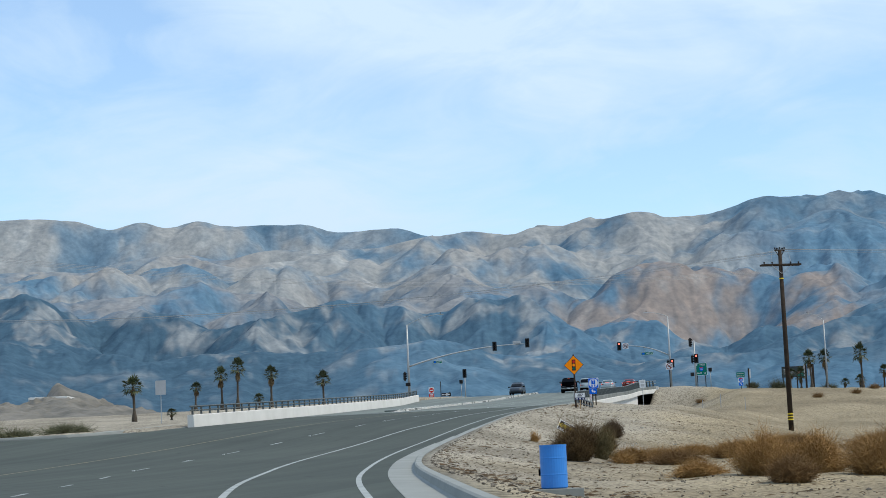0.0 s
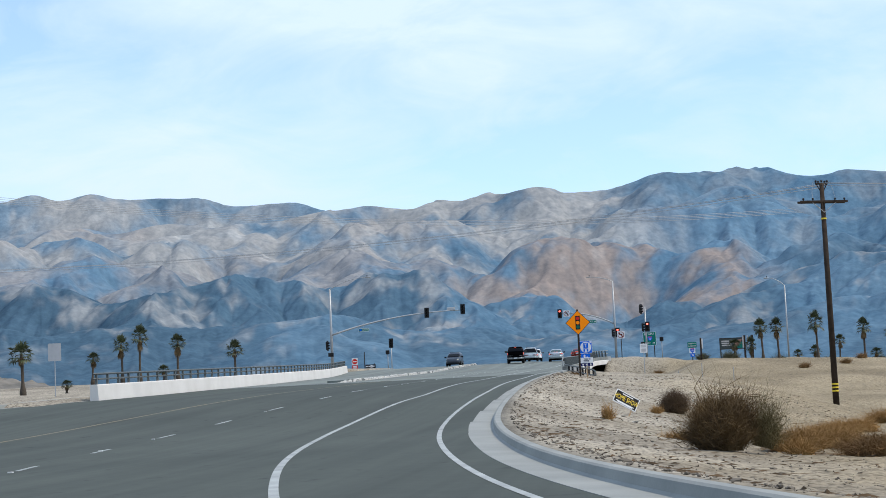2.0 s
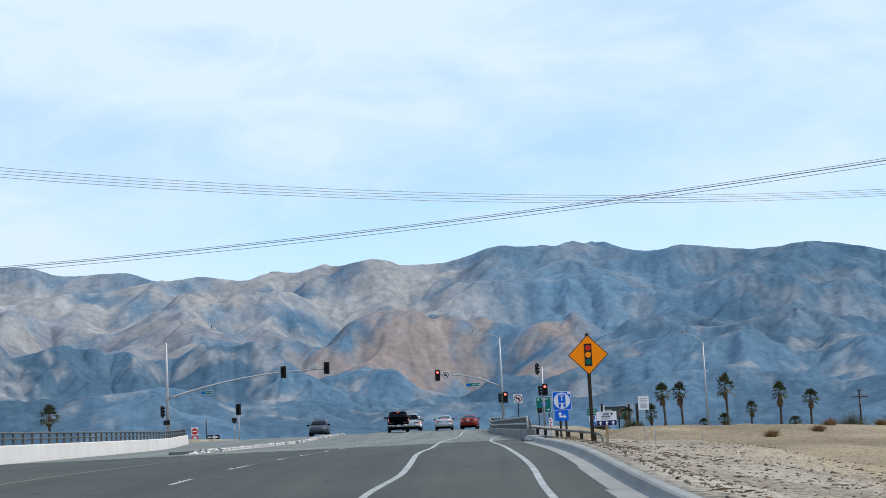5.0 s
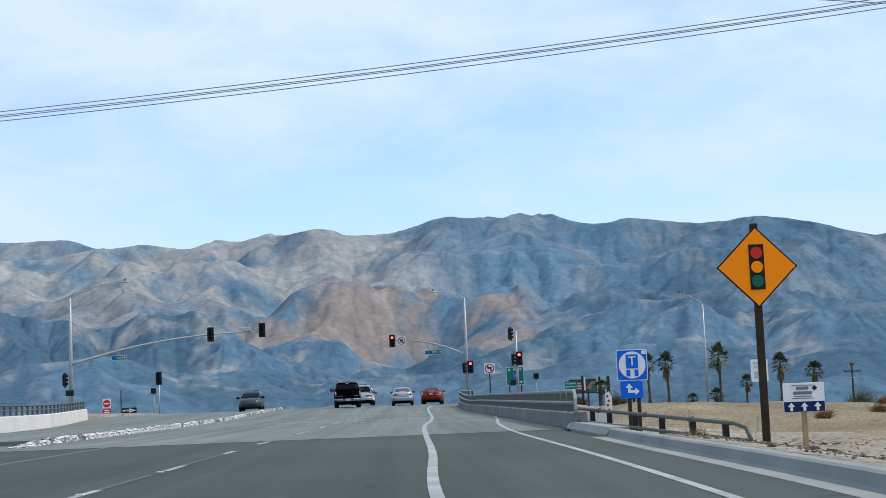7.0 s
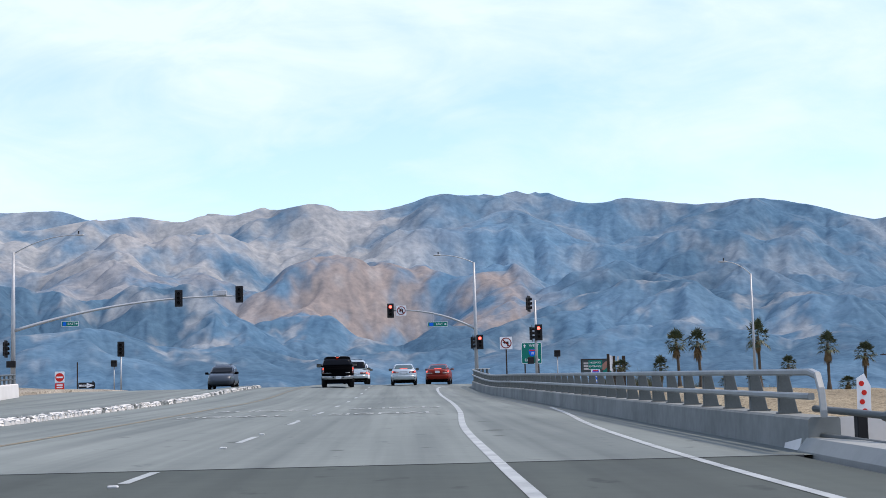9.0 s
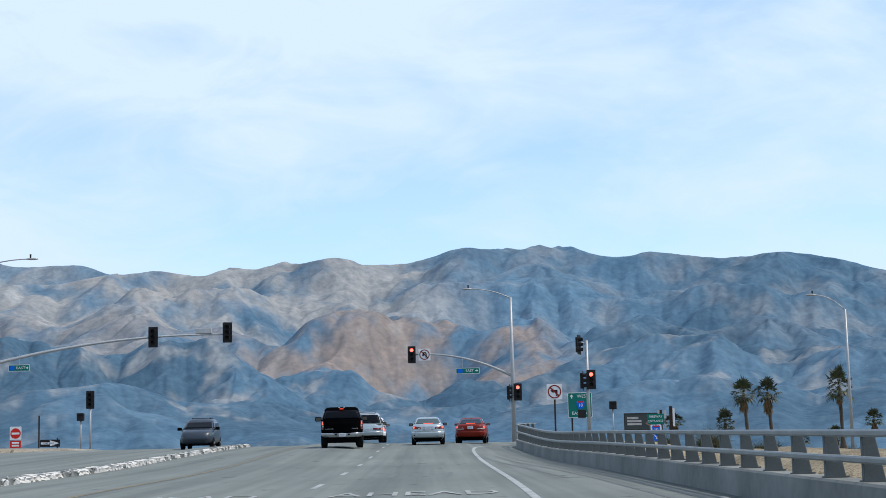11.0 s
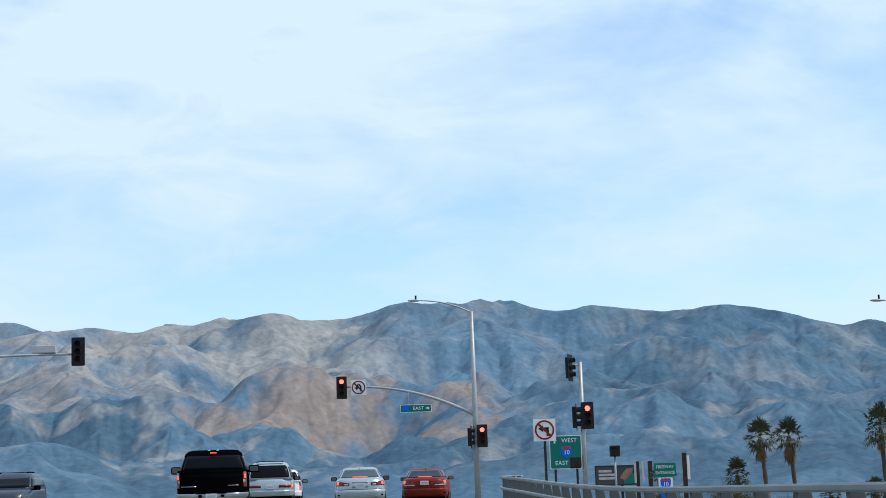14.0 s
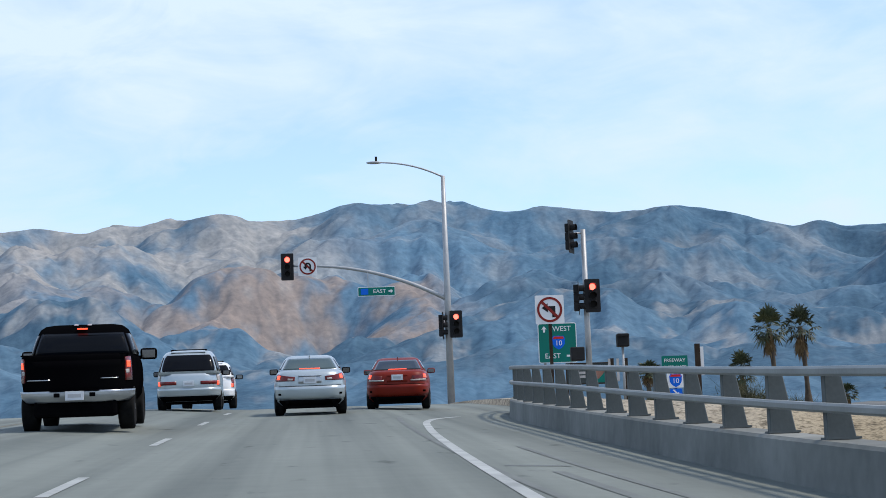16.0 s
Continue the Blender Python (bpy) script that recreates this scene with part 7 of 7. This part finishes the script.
brush("tumbleweed", 9.45, -54.7, 2.9, 2.4, 1.65, BUSH, 11, "large dense brown tumbleweed bush on the sandy verge", 4200, fine=0.5, core=1800, sprays=900)
brush("dry_grass_tuft", 11.3, -54.6, 1.3, 1.2, 0.5, STRAW, 31, "rusty dry grass behind the large tumbleweed", 420, "grass")
brush("dry_grass_tuft", 8.6, -48.2, 1.5, 1.0, 0.32, STRAW, 33, "low rusty dry grass on the verge", 420, "grass")
brush("tumbleweed", 8.95, -28.0, 2.0, 1.7, 1.0, TWIG_DARK, 12, "dark dry tumbleweed heap on the sandy verge", 2800, fine=0.6, core=900)
brush("tumbleweed", 9.6, -40.8, 1.5, 1.3, 1.25, BUSH, 13, "brown dry tumbleweed in the hollow", 2200, fine=0.55, core=900)
brush("dry_grass_tuft", 4.05, 4.4, 0.9, 0.7, 0.36, TWIG, 35, "rusty brown dry grass behind the kerb under the guard rail", 420, "grass")
brush("dry_grass_tuft", 6.6, -43.2, 0.85, 0.8, 0.62, STRAW, 15, "tuft of straw-coloured dry grass", 260, "grass")
brush("dry_grass_tuft", 8.2, -30.0, 0.9, 0.8, 0.4, STRAW, 16, "tuft of straw-coloured dry grass", 260, "grass")
for k, (bx, by, bw, bd, bh, bmat, word) in enumerate((
        (16.3, -66.0, 3.0, 2.4, 1.45, STRAW, "wide straw-coloured"), (17.9, -66.0, 3.4, 2.4, 1.4, STRAW, "straw-coloured"), (14.2, -64.5, 2.6, 2.0, 0.5, STRAW, "low straw-coloured"),
        (20.5, -64.0, 3.8, 2.4, 1.4, TWIG, "brown"), (23.5, -62.0, 3.6, 2.6, 1.3, TWIG, "brown"), (12.4, -50.0, 2.6, 1.8, 0.5, STRAW, "low straw-coloured"),
        (15.5, -30.0, 2.8, 2.0, 0.45, STRAW, "low straw-coloured"), (18.0, -22.0, 3.4, 2.2, 0.45, STRAW, "low straw-coloured"), (11.4, -52.5, 2.4, 1.6, 0.6, STRAW, "low straw-coloured"),
        (13.2, -54.0, 3.0, 1.8, 0.5, TWIG, "low brown"), (15.4, -50.0, 3.4, 2.0, 0.6, STRAW, "low straw-coloured"), (18.0, -50.0, 3.6, 2.2, 0.7, TWIG, "low brown"),
        (19.6, -68.0, 3.0, 2.2, 1.3, STRAW, "straw-coloured"), (17.0, -72.0, 2.2, 1.8, 0.8, TWIG, "low brown"), (21.0, -48.0, 3.6, 2.2, 0.7, STRAW, "low straw-coloured"),
        (22.0, -68.0, 2.6, 2.2, 1.2, TWIG, "brown"), (13.5, -40.0, 2.6, 1.8, 0.4, STRAW, "low straw-coloured"), (16.5, -42.0, 2.8, 2.0, 0.5, TWIG, "low brown"))):
    brush("dry_bush", bx, by, bw, bd, bh, bmat, 17 + k * 3, word + " dry bush among others in the sandy hollow", 2600, spread=1.6, fine=0.5)
for k, (bx, by, bw, bh) in enumerate(((21.5, 168, 5.5, 1.9), (17.5, 170, 3.5, 1.3), (52.5, 184, 7, 3.2), (58.5, 186, 6, 3.6), (45.5, 186, 4, 1.4), (38.0, 190, 4, 1.2), (30.5, 192, 5, 1.3), (66.0, 190, 8, 3.0), (-60.0, 25.0, 9, 1.0), (-52.0, 30.0, 6, 1.1), (-70.0, 20.0, 10, 1.2), (-27.0, -13.0, 4, 0.5), (-31.0, -12.0, 5, 0.6), (-29.0, -8.0, 5, 0.6), (-36.0, -10.0, 6, 0.8), (-37.0, -14.0, 5, 0.6), (-44.0, -13.0, 6, 0.8), (-52.0, -14.0, 7, 0.8), (-60.0, -12.0, 8, 0.9))):
    brush("desert_shrub", bx, by, bw, bw * 0.6, bh, SCRUB, 40 + k, "grey-green desert shrub on the plain", 700)
for k, (bx, by) in enumerate(((8.6, 113), (10.2, 116), (31.0, 92), (36.0, 95), (24.0, 80), (28.5, 84))):
    brush("sage_bush", bx, by, 2.2, 1.6, 0.7, TWIG, 60 + k, "low brown brush on the sandy bank", 300)


# ---------------------------------------------------------------- loose things on the verge
def barrel():
    x, y = 12.88, -94.7
    z = gz(x, y)
    s = thing("barrel", pose(x, y, z + 0.075), "bright blue plastic barrel standing on a pale slab", "barrel")
    part("body", tube(bmesh.new(), [(0, 0, 0), (0, 0, 0.015), (0, 0, 0.2), (0, 0, 0.21), (0, 0, 0.23), (0, 0, 0.45), (0, 0, 0.46), (0, 0, 0.48), (0, 0, 0.645), (0, 0, 0.66)], [0.188, 0.206, 0.206, 0.209, 0.206, 0.206, 0.209, 0.206, 0.206, 0.19], 32), BARREL, s, shade=False)
    part("rim", tube(bmesh.new(), [(0, 0, 0.64), (0, 0, 0.664)], 0.211, 32), BARREL, s)
    part("lug", box(bmesh.new(), -0.235, -0.19, -0.03, 0.03, 0.20, 0.30, 0.01), PLASTIC, s)
    b = thing("slab", pose(x, y, z + 0.02, 0, 0, 14), "flat pale concrete slab under the barrel", "slab")
    part("top", box(bmesh.new(), -0.40, 0.40, -0.36, 0.36, -0.16, 0.05, 0.01), CONCRETE, b)


barrel()


def scatter():
    """Pebbles and clods on the verge."""
    rnd = random.Random(8)
    unit = bmesh.new()
    bmesh.ops.create_icosphere(unit, subdivisions=1, radius=1)
    unit.verts.ensure_lookup_table()
    uv, uf = [v.co.copy() for v in unit.verts], [tuple(v.index for v in f.verts) for f in unit.faces]
    unit.free()
    verts, faces = [], []
    for _ in range(11000):
        y = rnd.uniform(-110, 10)
        x = curve_at(CURBX, y) + 0.5 + rnd.random() ** 1.6 * 15
        r = 0.010 + 0.035 * rnd.random() ** 3 + (0.05 * rnd.random() if rnd.random() < 0.03 else 0)
        m = Matrix.LocRotScale((x, y, gz(x, y) + r * 0.1), Euler((rnd.uniform(-0.3, 0.3), rnd.uniform(-0.3, 0.3), rnd.uniform(0, 6.28))), (r * rnd.uniform(0.8, 1.7), r, r * rnd.uniform(0.35, 0.75)))
        k = len(verts)
        verts += [m @ (q * rnd.uniform(0.72, 1.15)) for q in uv]
        faces += [tuple(k + q for q in f) for f in uf]
    me = bpy.data.meshes.new("pebbles")
    me.from_pydata(verts, [], faces)
    me.materials.append(STONE)
    ob = new("pebbles", me)
    tagged(ob, "scattered pebbles and dark clods on the sand", "stones", kind="stuff")
    verts, faces = [], []
    for _ in range(2200):
        y = rnd.uniform(-100, 6)
        x = curve_at(CURBX, y) + 0.7 + rnd.random() ** 1.3 * 13
        a, h = rnd.uniform(0, 6.283), rnd.uniform(0.04, 0.14) + (0.3 * rnd.random() if rnd.random() < 0.12 else 0)
        w, z = rnd.uniform(0.006, 0.018), gz(x, y) + 0.012
        dx, dy = math.cos(a) * h, math.sin(a) * h
        k = len(verts)
        verts += [(x - dx, y - dy, z), (x - dy / h * w, y + dx / h * w, z + 0.004), (x + dx, y + dy, z + rnd.uniform(-0.004, 0.03)), (x + dy / h * w, y - dx / h * w, z + 0.004), (x, y, z + 2.2 * w)]
        faces += [(k, k + 1, k + 4), (k + 1, k + 2, k + 4), (k + 2, k + 3, k + 4), (k + 3, k, k + 4)]
    me = bpy.data.meshes.new("twigs")
    me.from_pydata(verts, [], faces)
    me.materials.append(TWIG_DARK)
    tagged(new("twigs", me), "dark dry twigs strewn over the sand", "twigs", kind="stuff")
    for k in range(9):
        y = rnd.uniform(-60, -12)
        x = curve_at(CURBX, y) + rnd.uniform(4, 11)
        w = rnd.uniform(0.12, 0.32)
        bm = bmesh.new()
        n = 5
        g = [[bm.verts.new((w * (i / n - 0.5), w * 0.7 * (j / n - 0.5), rnd.uniform(0, 0.07))) for i in range(n + 1)] for j in range(n + 1)]
        for j in range(n):
            for i in range(n):
                bm.faces.new((g[j][i], g[j][i + 1], g[j + 1][i + 1], g[j + 1][i]))
        bmesh.ops.solidify(bm, geom=bm.faces[:], thickness=0.006)
        ob = part("litter", bm, LITTER, at=pose(x, y, gz(x, y) + 0.012, 0, 0, rnd.uniform(0, 360)))
        tagged(ob, "crumpled pale litter on the sand", "litter", "litter on the verge")


scatter()


def stakes():
    for x, y, h in ((16.0, 60.0, 1.3), (13.5, 66.0, 1.3), (11.5, 72.0, 1.2)):
        s = thing("stake", pose(x, y, gz(x, y)), "thin metal stake in the sandy bank", "stake", "stakes on the bank")
        part("rod", tube(bmesh.new(), [(0, 0, -0.2), (0, 0, h)], 0.03, 6), STEEL, s)
        part("cap", tube(bmesh.new(), [(0, 0, h), (0, 0, h + 0.05)], 0.045, 6), STEEL, s)


stakes()


def far_hill():
    """Low eroded mounds across the side street, with a pale flat-roofed building on top."""
    verts, n = [], 190
    cx, cy, hx, hy = -112.0, 178.0, 46.0, 66.0
    front_top = [(12.8, -150.0), (13.4, -122.0), (13.9, -108.0), (13.2, -101.0), (10.8, -94.0), (8.6, -84.0), (6.0, -70.0)]
    back_top = [(11.0, -150.0), (13.5, -118.0), (15.5, -111.5), (20.6, -107.5), (20.2, -105.5), (17.6, -100.0), (14.6, -95.0), (11.6, -89.0), (7.0, -72.0)]
    def level(x, y):
        ground = ground_z(x, y)
        s = x + (y - 190.0) * 0.433
        q = noise.ridged_multi_fractal(Vector((s * 0.11, y * 0.035, 4)), 0.9, 2.1, 5, 1.0, 2.0) - 1.1
        g = noise.ridged_multi_fractal(Vector((s * 0.33 + y * 0.05, y * 0.06, 9)), 1.0, 2.0, 3, 1.0, 2.0) - 1.1
        edge = smooth(1.0, 0.8, abs(x - cx) / hx) * smooth(1.0, 0.85, abs(y - cy) / hy)
        k = smooth(118, 172, y) * smooth(205, 184, y)
        f = ground - 0.5 + (curve_at(front_top, s) - ground) * k + (1.3 * q + 0.7 * g) * k
        k = smooth(176, 226, y) * smooth(243, 230, y)
        b = ground - 0.5 + (curve_at(back_top, s) - ground) * k + (0.9 * q + 0.5 * g) * k * (1 - 0.6 * k)
        return max(f, b) * edge + (ground - 0.6) * (1 - edge)
    for j in range(n + 1):
        for i in range(n + 1):
            x, y = cx + (i / n * 2 - 1) * hx, cy + (j / n * 2 - 1) * hy
            verts.append((x, y, level(x, y)))
    faces = [(j * (n + 1) + i, j * (n + 1) + i + 1, (j + 1) * (n + 1) + i + 1, (j + 1) * (n + 1) + i) for j in range(n) for i in range(n)]
    me = bpy.data.meshes.new("hill")
    me.from_pydata(verts, [], faces)
    me.materials.append(CLAY)
    tagged(new("hill", me), "low eroded grey-tan clay mounds at the foot of the mountains", "hill", kind="structure")
    x, y = -109.5, 190.0
    h = thing("tank_house", pose(x, y, 13.3, 0, 0, 8), "low flat-roofed pale building on the clay mounds", "building")
    part("wall", box(bmesh.new(), -3.4, 3.4, -3, 3, -6.0, 1.6), STUCCO, h, "beige wall")
    part("roof", box(bmesh.new(), -3.6, 3.6, -3.2, 3.2, 1.6, 2.1, 0.05), WHITE_WALL, h, "white flat roof edge")


CLAY = mat("eroded_clay", (0.070, 0.066, 0.056), (0.175, 0.160, 0.135), 0.16, 0.95, bump=0.3, fine=0.8)
STUCCO = mat("beige_stucco", (0.34, 0.29, 0.24), (0.40, 0.35, 0.29), 0.5, 0.9, fine=10.0)
far_hill()


# ---------------------------------------------------------------- writing and marks on the deck
def road_words():
    for word, x, y in (("SIGNAL", -6.7, 44.6), ("SIGNAL", -2.55, 44.6), ("AHEAD", -6.5, 52.2), ("AHEAD", -2.3, 52.2)):
        cu = bpy.data.curves.new("text", "FONT")
        cu.body, cu.size, cu.align_x, cu.align_y, cu.resolution_u = word, 0.72, "CENTER", "CENTER", 3
        tmp = bpy.data.objects.new("text", cu)
        me = bpy.data.meshes.new_from_object(tmp)
        bpy.data.objects.remove(tmp)
        me.transform(Matrix.Diagonal((1.25, 3.6, 1, 1)))
        me.materials.append(PAINT_WORN)
        ob = new("road_word", me)
        slope = math.atan((zr(y + 1.5) - zr(y - 1.5)) / 3.0)
        ob.matrix_basis = Matrix.Translation((x, y, zr(y) + 0.012)) @ Matrix.Rotation(slope, 4, "X")
        tagged(ob, "white painted word on the deck, worn", "road marking", kind="structure")


road_words()


def deck_marks():
    # expansion joint, short drain slots, and tyre marks
    bm = bmesh.new()
    box(bm, -20.2, 2.6, 16.0, 16.06, zr(16) - 0.05, zr(16) + 0.008)
    struct("deck_joint", bm, TAR, "dark expansion joint at the bridge end", "joint")
    for x0, x1, y in ((0.5, 1.3, 31.4), (0.12, 0.82, 91.0), (0.5, 1.3, 60.0)):
        bm = strip(bmesh.new(), lambda v: x0, lambda v: x1, [y, y + 0.08], 0.006)
        struct("drain_slot", bm, TAR, "narrow dark drain slot in the deck", "drain")


deck_marks()
